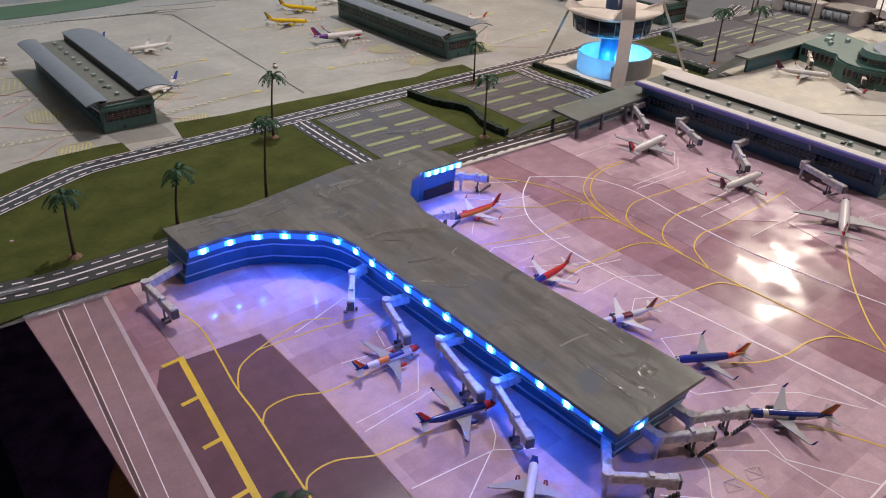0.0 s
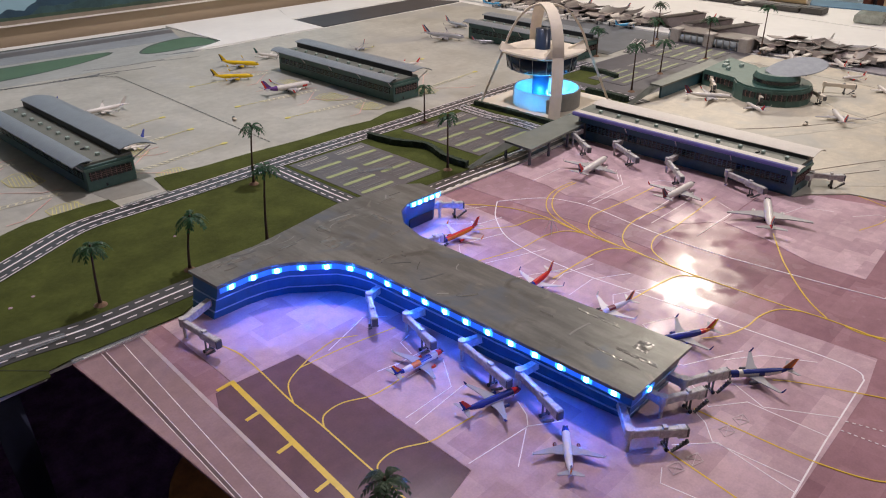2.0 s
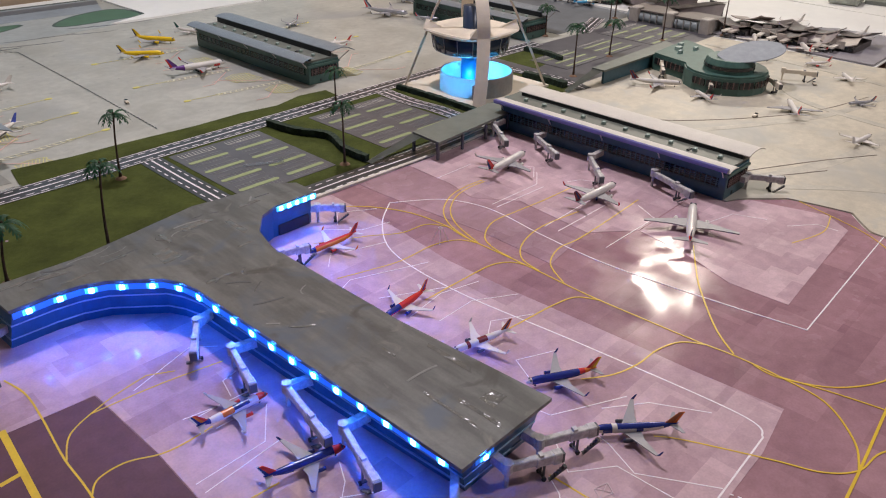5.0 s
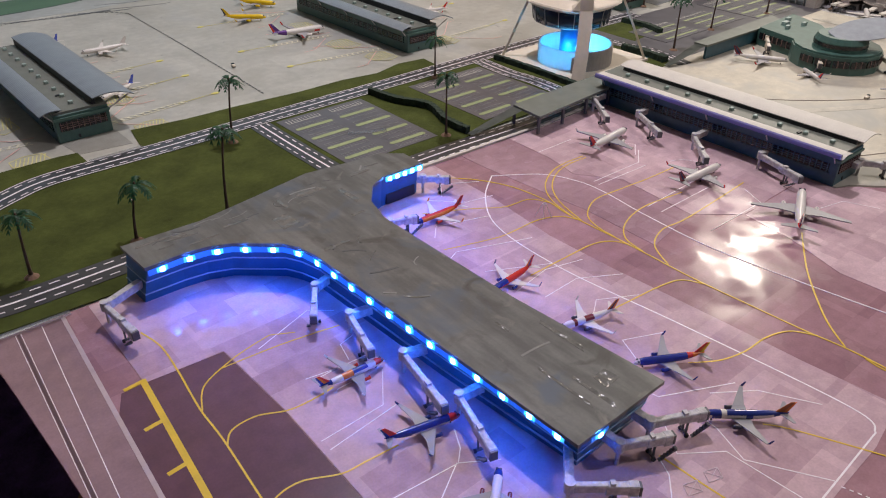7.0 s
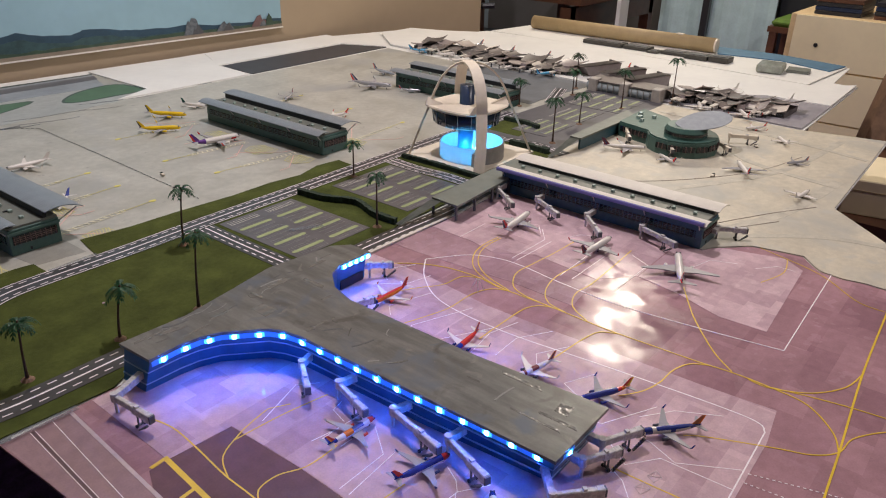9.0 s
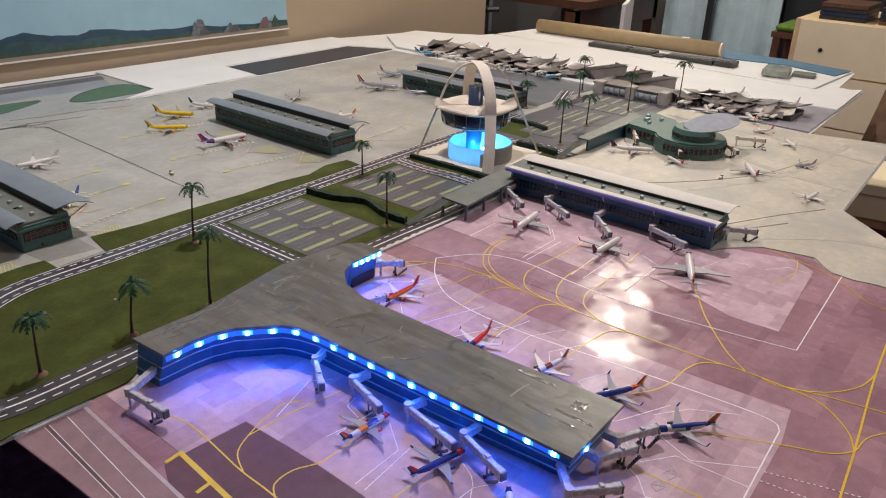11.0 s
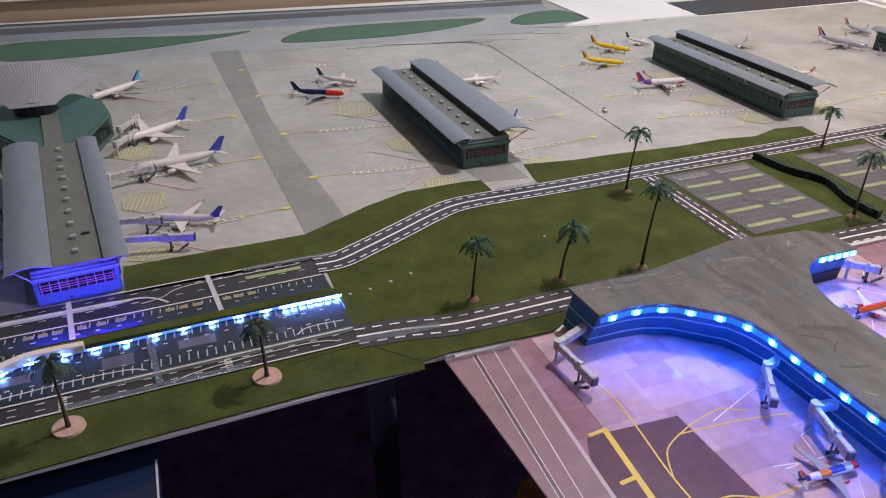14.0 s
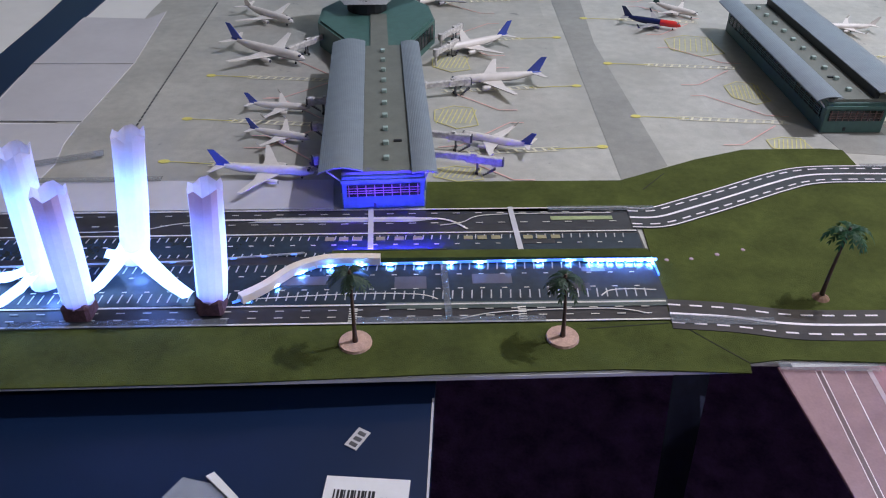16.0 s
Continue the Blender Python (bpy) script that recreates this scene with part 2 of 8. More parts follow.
OFFWHITE = mat("off_white_plastic", (0.74, 0.655, 0.53), 0.45, var=0.06, size=0.01)
BRIDGE_W = mat("grey_white_jet_bridge", (0.50, 0.48, 0.46), 0.5, var=0.34, size=0.005)
BRIDGE_D = mat("dark_bridge_metal", (0.09, 0.09, 0.095), 0.5, var=0.15, size=0.006)
TYRE = mat("black_rubber", (0.02, 0.02, 0.02), 0.7, var=0.1)
TRUNK = mat("brown_palm_trunk", (0.085, 0.052, 0.036), 0.8, var=0.3, size=0.004, bump=0.0006, bsize=0.002)
FROND = mat("green_plastic_frond", (0.030, 0.115, 0.048), 0.5, var=0.35, size=0.008)
FROND_DULL = mat("dull_green_frond", (0.050, 0.090, 0.045), 0.55, var=0.35, size=0.008)
CORK = mat("pinkish_cork_disc", (0.50, 0.33, 0.25), 0.85, var=0.2, size=0.006, bump=0.0005, bsize=0.002)
EARTH = mat("brown_earth_base", (0.20, 0.12, 0.075), 0.9, var=0.25, size=0.005)
HEDGE = mat("dark_green_hedge", (0.016, 0.032, 0.018), 0.85, var=0.4, size=0.006, bump=0.001, bsize=0.002)
NAVY_BOARD = mat("dark_navy_board", (0.005, 0.016, 0.052), 0.4, var=0.1, size=0.2)
PALE_PAPER = mat("pale_grey_paper", (0.52, 0.51, 0.52), 0.55, var=0.06, size=0.1)
WOOD = mat("orange_pine_wood", (0.50, 0.26, 0.085), 0.5, var=0.25, size=0.03)
DARK_WOOD = mat("dark_red_brown_wood", (0.10, 0.042, 0.022), 0.4, var=0.25, size=0.05)
KRAFT = mat("brown_kraft_paper", (0.42, 0.31, 0.16), 0.6, var=0.1, size=0.05)
BEIGE = mat("beige_drawer_front", (0.88, 0.76, 0.50), 0.5, var=0.05, size=0.2)
CURTAIN = mat("pale_teal_curtain", (0.42, 0.56, 0.58), 0.8, var=0.12, size=0.08)
BLACK = mat("black_plastic", (0.02, 0.02, 0.023), 0.4, var=0.1)
SKY_PRINT = mat("mural_sky_print", (0.31, 0.49, 0.56), 0.5, var=0.07, size=0.25)
HILL_PRINT = mat("mural_blue_hills", (0.030, 0.070, 0.105), 0.5, var=0.2, size=0.05)
FIELD_PRINT = mat("mural_green_field", (0.050, 0.085, 0.055), 0.5, var=0.3, size=0.03)
SAND_PRINT = mat("mural_sand_strip", (0.27, 0.22, 0.165), 0.5, var=0.15, size=0.03)
BRICK_PRINT = mat("mural_red_houses", (0.17, 0.10, 0.095), 0.5, var=0.2, size=0.01)
CLEAR = mat("clear_plastic", (0.55, 0.6, 0.7), 0.08, var=0.0, alpha=0.35)

# light that the strips and tubes give off
LED_BLUE = mat("blue_led_light", (0.3, 0.5, 0.9), 0.4, var=0.0, emit=(0.014, 0.125, 1.0), power=300.0)
# tape and halo emission stand in for light spread from the diodes
LED_BAND = mat("lit_blue_led_tape", (0.1, 0.3, 0.8), 0.4, var=0.0, emit=(0.004, 0.17, 0.80), power=0.42)
LED_HALO = mat("cyan_led_halo", (0.3, 0.6, 0.9), 0.3, var=0.0, emit=(0.04, 0.52, 1.0), power=1.05)
LED_HIDDEN = mat("violet_blue_led_light", (0.3, 0.4, 0.9), 0.4, var=0.0, emit=(0.03, 0.09, 1.0), power=190.0)
LED_PARK = mat("violet_white_led_light", (0.5, 0.5, 0.9), 0.4, var=0.0, emit=(0.12, 0.30, 1.0), power=120.0)
PARK_BAND = mat("lit_violet_led_tape", (0.3, 0.3, 0.8), 0.4, var=0.0, emit=(0.05, 0.20, 0.95), power=1.1)
PARK_HALO = mat("lilac_led_halo", (0.4, 0.4, 0.8), 0.4, var=0.0, emit=(0.22, 0.52, 1.0), power=2.4)
DRUM_WHITE = mat("white_drum_lining", (0.62, 0.72, 0.78), 0.5, var=0.08, size=0.02)
# blue of the drum's light on the core, put into the colour
CORE_BLUE = mat("blue_lit_core_tint", (0.02, 0.16, 0.42), 0.3, var=0.1)
# for unseen diodes added to light the hall front
LED_FRONT = mat("added_front_led_light", (0.3, 0.5, 0.9), 0.4, var=0.0, emit=(0.070, 0.035, 1.0), power=440.0)
LED_CYAN = mat("cyan_led_light", (0.4, 0.7, 0.9), 0.4, var=0.0, emit=(0.09, 0.50, 1.0), power=120.0)
LED_TUBE = mat("white_blue_tube_light", (0.6, 0.7, 0.9), 0.4, var=0.0, emit=(0.19, 0.35, 1.0), power=14.0)


def thin_paper(name, col, through):
    """Paper that lets part of the light behind it through."""
    m = mat(name, col, 0.7, var=0.10, size=0.015)
    nt = m.node_tree
    out, bsdf = nt.nodes["Material Output"], nt.nodes["Principled BSDF"]
    tr, mix = nt.nodes.new("ShaderNodeBsdfTranslucent"), nt.nodes.new("ShaderNodeMixShader")
    tr.inputs["Color"].default_value = (*col, 1)
    mix.inputs[0].default_value = through
    nt.links.new(bsdf.outputs[0], mix.inputs[1])
    nt.links.new(tr.outputs[0], mix.inputs[2])
    nt.links.new(mix.outputs[0], out.inputs["Surface"])
    return m


PAPER_TUBE = thin_paper("thin_white_paper", (0.80, 0.76, 0.80), 0.5)
PAPER_LILAC = thin_paper("thin_lilac_paper", (0.60, 0.44, 0.56), 0.35)
DRUM_PAPER = thin_paper("thin_white_drum_front", (0.80, 0.84, 0.84), 0.55)
SPONGE = mat("dark_plum_foam_foot", (0.09, 0.045, 0.06), 0.9, var=0.4, size=0.006, bump=0.001, bsize=0.003)

# ---- mesh helpers ----


def part(name, bm, material, parent=None, label="", smooth=False):
    """One mesh object out of a bmesh, under a thing or a part."""
    me = bpy.data.meshes.new(name)
    bmesh.ops.recalc_face_normals(bm, faces=bm.faces[:])
    for f in bm.faces:
        f.smooth = smooth
    bm.to_mesh(me)
    bm.free()
    for m in material if isinstance(material, (list, tuple)) else (material,):
        me.materials.append(m)
    ob = new(name, me)
    if parent:
        ob.parent = parent
    if label:
        tagged(ob, label)
    return ob


def base(name, x, y, z, heading, label, category, group="", kind=""):
    """An Empty at a thing's foot, turned by heading degrees."""
    ob = new(name)
    ob.empty_display_size = 0.01
    ob.matrix_world = pose(x, y, z, 0, 0, heading)
    return tagged(ob, label, category, group, kind)


def box(bm, x0, x1, y0, y1, z0, z1, bevel=0.0):
    r = bmesh.ops.create_cube(bm, size=1)
    bmesh.ops.transform(bm, verts=r["verts"], matrix=Matrix.LocRotScale(((x0 + x1) / 2, (y0 + y1) / 2, (z0 + z1) / 2), None, (abs(x1 - x0), abs(y1 - y0), abs(z1 - z0))))
    if bevel:
        es = {e for v in r["verts"] for e in v.link_edges}
        bmesh.ops.bevel(bm, geom=list(es), offset=bevel, segments=1, affect="EDGES")


def boxed(*a, **k):
    bm = bmesh.new()
    box(bm, *a, **k)
    return bm


def prism(bm, pts, z0, z1):
    lo = [bm.verts.new((x, y, z0)) for x, y in pts]
    hi = [bm.verts.new((x, y, z1)) for x, y in pts]
    n = len(pts)
    bm.faces.new(hi)
    bm.faces.new(lo[::-1])
    for i in range(n):
        bm.faces.new((lo[i], lo[(i + 1) % n], hi[(i + 1) % n], hi[i]))


def prismed(pts, z0, z1):
    bm = bmesh.new()
    prism(bm, pts, z0, z1)
    return bm


def curve(pts, n=8, closed=False):
    """Points of a smooth line through pts."""
    p = [Vector(q) for q in pts]
    out = []
    m = len(p) if closed else len(p) - 1
    for i in range(m):
        a, b, c, d = (p[(i + k - 1) % len(p)] if closed else p[min(max(i + k - 1, 0), len(p) - 1)] for k in range(4))
        for j in range(n):
            t = j / n
            out.append(0.5 * (2 * b + (c - a) * t + (2 * a - 5 * b + 4 * c - d) * t * t + (3 * b - a - 3 * c + d) * t ** 3))
    if not closed:
        out.append(p[-1])
    return out


def ribbon(bm, pts, width, z0, z1=None):
    """A flat band along a line of plan points, from z0 to z1."""
    z1 = z0 + 0.00025 if z1 is None else z1
    p = [Vector(q[:2]) for q in pts]
    left, right = [], []
    for i, q in enumerate(p):
        d = (p[min(i + 1, len(p) - 1)] - p[max(i - 1, 0)])
        d = d.normalized() if d.length else Vector((1, 0))
        nrm = Vector((-d.y, d.x)) * width / 2
        left.append(q + nrm)
        right.append(q - nrm)
    rows = [[bm.verts.new((v.x, v.y, z)) for v in side] for side, z in ((left, z1), (right, z1), (right, z0), (left, z0))]
    for i in range(len(p) - 1):
        for k in range(4):
            a, b = rows[k], rows[(k + 1) % 4]
            bm.faces.new((a[i], a[i + 1], b[i + 1], b[i]))
    for i in (0, -1):
        bm.faces.new([r[i] for r in rows])


def dashes(bm, pts, width, on, off, z0):
    """Dashes of a line of plan points."""
    p = [Vector(q[:2]) for q in pts]
    run, at, cuts = 0.0, 0.0, []
    length = [0.0]
    for a, b in zip(p, p[1:]):
        length.append(length[-1] + (b - a).length)

    def spot(s):
        for i in range(len(p) - 1):
            if s <= length[i + 1] or i == len(p) - 2:
                f = (s - length[i]) / max(length[i + 1] - length[i], 1e-9)
                return p[i].lerp(p[i + 1], min(max(f, 0), 1))
    while at + on < length[-1]:
        ribbon(bm, [spot(at), spot(at + on / 2), spot(at + on)], width, z0)
        at += on + off


def shifted(pts, d):
    """A line of plan points moved sideways by d."""
    p = [Vector(q[:2]) for q in pts]
    out = []
    for i, q in enumerate(p):
        t = (p[min(i + 1, len(p) - 1)] - p[max(i - 1, 0)]).normalized()
        out.append(q + Vector((-t.y, t.x)) * d)
    return out


def tube(bm, pts, radii, sides=8, cap=True):
    """A round bar through 3D points."""
    p = [Vector(q) for q in pts]
    rings = []
    for i, q in enumerate(p):
        d = (p[min(i + 1, len(p) - 1)] - p[max(i - 1, 0)]).normalized()
        u = d.cross(Vector((0, 0, 1)))
        u = u.normalized() if u.length > 1e-4 else Vector((1, 0, 0))
        w = d.cross(u).normalized()
        r = radii[i] if isinstance(radii, (list, tuple)) else radii
        rings.append([bm.verts.new(q + r * (math.cos(2 * math.pi * k / sides) * u + math.sin(2 * math.pi * k / sides) * w)) for k in range(sides)])
    for a, b in zip(rings, rings[1:]):
        for k in range(sides):
            bm.faces.new((a[k], a[(k + 1) % sides], b[(k + 1) % sides], b[k]))
    if cap:
        bm.faces.new(rings[0][::-1])
        bm.faces.new(rings[-1])


def tubed(pts, radii, sides=8):
    bm = bmesh.new()
    tube(bm, pts, radii, sides)
    return bm


def sheet(bm, section, y0, y1, thick, steps=1, wave=None):
    """A curved roof sheet: a section of (x, z) points drawn along y, with a thickness."""
    n = len(section)
    grid = []
    for j in range(steps + 1):
        y = y0 + (y1 - y0) * j / steps
        grid.append(([bm.verts.new((x, y, z)) for x, z in section], [bm.verts.new((x, y, z - thick)) for x, z in section]))
    for (a, a2), (b, b2) in zip(grid, grid[1:]):
        for i in range(n - 1):
            bm.faces.new((a[i], a[i + 1], b[i + 1], b[i]))
            bm.faces.new((a2[i], b2[i], b2[i + 1], a2[i + 1]))
        bm.faces.new((a[0], b[0], b2[0], a2[0]))
        bm.faces.new((a[-1], a2[-1], b2[-1], b[-1]))
    for g in (grid[0], grid[-1]):
        for i in range(n - 1):
            bm.faces.new((g[0][i], g[0][i + 1], g[1][i + 1], g[1][i]))


# ---- room ----
X0, X1, Y0, ZF, ZC = -2.6, 4.86, -1.9, -0.70, 2.30
WALL_TILT = -2.5


def wall_y(x):
    """The face of the slightly turned north wall."""
    return 2.572 + math.tan(math.radians(WALL_TILT)) * x



def flat(name, bm, material, label, category, kind="structure"):
    return tagged(part(name, bm, material), label, category, "", kind)


flat("floor", boxed(X0, X1, Y0, 3.6, ZF - 0.05, ZF), CARPET, "dark patterned carpet floor below the model tables", "floor")
flat("ceiling", boxed(X0, X1, Y0, 3.6, ZC, ZC + 0.05), CEIL, "plain dim painted ceiling of the room", "ceiling")
flat("wall_north", prismed([(X0, wall_y(X0)), (3.26, wall_y(3.26)), (3.26, wall_y(3.26) + 0.08), (X0, wall_y(X0) + 0.08)], ZF, ZC), WALL_TAN, "tan painted wall behind the model airport", "wall")
flat("wall_alcove", boxed(3.26, X1, 3.5, 3.58, ZF, ZC), WALL_BLUE, "blue-grey painted wall of the alcove", "wall")
flat("wall_return", boxed(3.18, 3.26, wall_y(3.26) + 0.08, 3.5, ZF, ZC), WALL_BLUE, "blue-grey painted side wall of the alcove", "wall")
flat("wall_east", boxed(X1, X1 + 0.08, Y0, 3.6, ZF, ZC), WALL_PALE, "pale painted wall at the end of the room", "wall")
flat("wall_west", boxed(X0 - 0.08, X0, Y0, wall_y(X0), ZF, ZC), WALL_PALE, "pale painted wall beside the tables", "wall")
flat("wall_south", boxed(X0, X1, Y0 - 0.08, Y0, ZF, ZC), WALL_PALE, "pale painted wall behind the viewer", "wall")
# unseen lamp bodies; the third one only goes with the added fill lamp
for x, y, r in ((1.12, 1.32, 0.05), (4.10, 1.82, 0.18), (1.90, -0.70, 0.06)):
    lamp = base("pendant_lamp", x, y, ZC, 0, "unseen round pendant lamp body added above a globe light", "lamp", "pendant lamps")
    part("ceiling_rose", tubed([(0, 0, 0), (0, 0, -0.02)], 0.06, 24), CEIL, lamp)
    part("stem", tubed([(0, 0, -0.02), (0, 0, 2.01 + r - ZC)], 0.008, 8), CEIL, lamp)

# ---- tables, boards and printed sheets ----
Z1, Z2, Z3, Z4 = 0.0004, 0.0008, 0.0014, 0.0022


def leg(parent, x, y, top):
    part("leg", boxed(x - 0.03, x + 0.03, y - 0.03, y + 0.03, ZF, top), DARK_WOOD, parent)


def table(name, pts, legs, label, z1=-0.0021, thick=0.004, material=WHITE_BOARD):
    t = base(name, 0, 0, 0, 0, label, "table")
    part("tabletop", prismed(pts, z1 - thick, z1), material, t)
    for x, y in legs:
        leg(t, x, y, z1 - thick)
    return t


table("model_table", [(-1.3736, 0.7520), (0.0742, 0.7996), (0.0808, 0.8092), (0.1185, 0.8083), (0.1616, -0.369), (1.3891, -0.328), (1.3916, 0.1456), (1.5159, 0.2672), (2.1348, 0.2826), (2.0859, 0.4915), (2.1676, 2.4539), (-1.456, 2.6245)],
      [(-0.9056, 0.8791), (-0.9628, 2.4179), (0.2577, -0.2684), (1.3029, -0.2358), (0.9901, 2.3342), (1.9972, 0.3922), (2.0698, 2.2937), (0.86, 1.60)], "long table of white boards that carries the model airport")
table("far_model_table", [(2.0873, 0.485), (2.785, 0.4963), (2.796, 0.5762), (3.1129, 0.5948), (3.167, 0.8835), (3.0997, 1.1134), (3.1255, 1.9781), (2.7513, 2.0395), (2.565, 2.3179), (2.1685, 2.4334)],
      [(2.2166, 0.5817), (3.0454, 0.7107), (2.9762, 1.9133), (2.3852, 2.2832)], "white foam boards on the far end of the model table")

pink = base("pink_apron_mat", 0, 0, 0, 0, "glossy printed mat of a pink and mauve airport apron", "mat", "", "structure")
part("sheet", prismed([(0.1038, 0.8011), (0.3199, 0.8051), (0.3193, 0.8349), (0.7467, 0.8405), (1.1383, 0.8443), (1.1367, 0.3994), (1.1566, 0.3892), (1.2123, 0.3358), (1.2238, 0.2846), (1.2301, 0.2524), (1.1997, 0.2271), (1.1863, 0.2126), (1.1811, 0.1754), (1.1884, 0.1413), (1.1851, 0.0937), (1.2053, -0.0009), (1.1903, -0.3247), (0.1641, -0.3592), (0.117, 0.5045), (0.1133, 0.6031), (0.1092, 0.7023)], -0.002, 0), PINK_DARK, pink)
part("apron_print", prismed([(0.2123, 0.8007), (0.2092, 0.6387), (0.2903, 0.6333), (0.2939, 0.5193), (0.2893, 0.3658), (0.2479, 0.3559), (0.241, 0.1304), (0.6692, 0.1392), (0.7396, 0.1495), (0.7322, 0.2386), (0.7288, 0.3232), (0.7248, 0.4002), (0.72, 0.4774), (0.7189, 0.5744), (0.7337, 0.6914), (0.7373, 0.8385), (0.3194, 0.8339), (0.32, 0.8021)], 0, Z1), PINK_PAD, pink)
part("apron_print", prismed([(0.8972, 0.8424), (1.1365, 0.8433), (1.1349, 0.4452), (0.9634, 0.4427), (0.9079, 0.49), (0.9211, 0.6157), (0.8791, 0.6734), (0.8928, 0.7319)], 0, Z1), PINK_PAD, pink)
part("apron_print", prismed([(0.792, 0.8418), (0.7924, 0.78), (0.7996, 0.6824), (0.8078, 0.5911), (0.8042, 0.473), (0.907, 0.49), (0.9202, 0.6157), (0.8782, 0.6734), (0.8919, 0.7319), (0.8963, 0.8423)], 0, Z1), PINK_MID, pink)
part("apron_print", prismed([(0.9242, 0.2197), (1.1711, 0.2361), (1.1997, 0.2746), (1.1683, 0.3789), (1.1349, 0.3994), (1.1349, 0.4433), (0.9634, 0.4408), (0.9502, 0.3657), (0.9215, 0.2905)], 0, Z1), PINK_PAD, pink)
part("shoulder_print", prismed([(0.1053, 0.7981), (0.1828, 0.7993), (0.1623, 0.4515), (0.1495, 0.1149), (0.1658, -0.3543), (0.1643, -0.3543), (0.1175, 0.5045), (0.1138, 0.6031), (0.1097, 0.7023)], 0, Z1), PINK_SIDE, pink)
part("plum_print", prismed([(0.1866, 0.6383), (0.2082, 0.6387), (0.2894, 0.6323), (0.293, 0.5193), (0.2883, 0.3667), (0.2479, 0.3559), (0.1565, 0.3535), (0.1708, 0.6043)], Z1, Z1 + 0.0001), PINK_DEEP, pink)

# painted lines on the pink mat: width and plan points, smoothed where curved
WHITE_CURVED = [
    (0.0028, [(0.7804, 0.7466), (0.7261, 0.7031), (0.6824, 0.6323), (0.6726, 0.5125), (0.6891, 0.3513), (0.7027, 0.1784), (0.6876, 0.1473)]),
    (0.0026, [(0.7804, 0.7466), (0.8416, 0.7023), (0.8652, 0.6539), (0.8683, 0.6054), (0.8585, 0.5279), (0.8539, 0.4217), (0.8701, 0.2904), (0.8881, 0.1845)]),
]
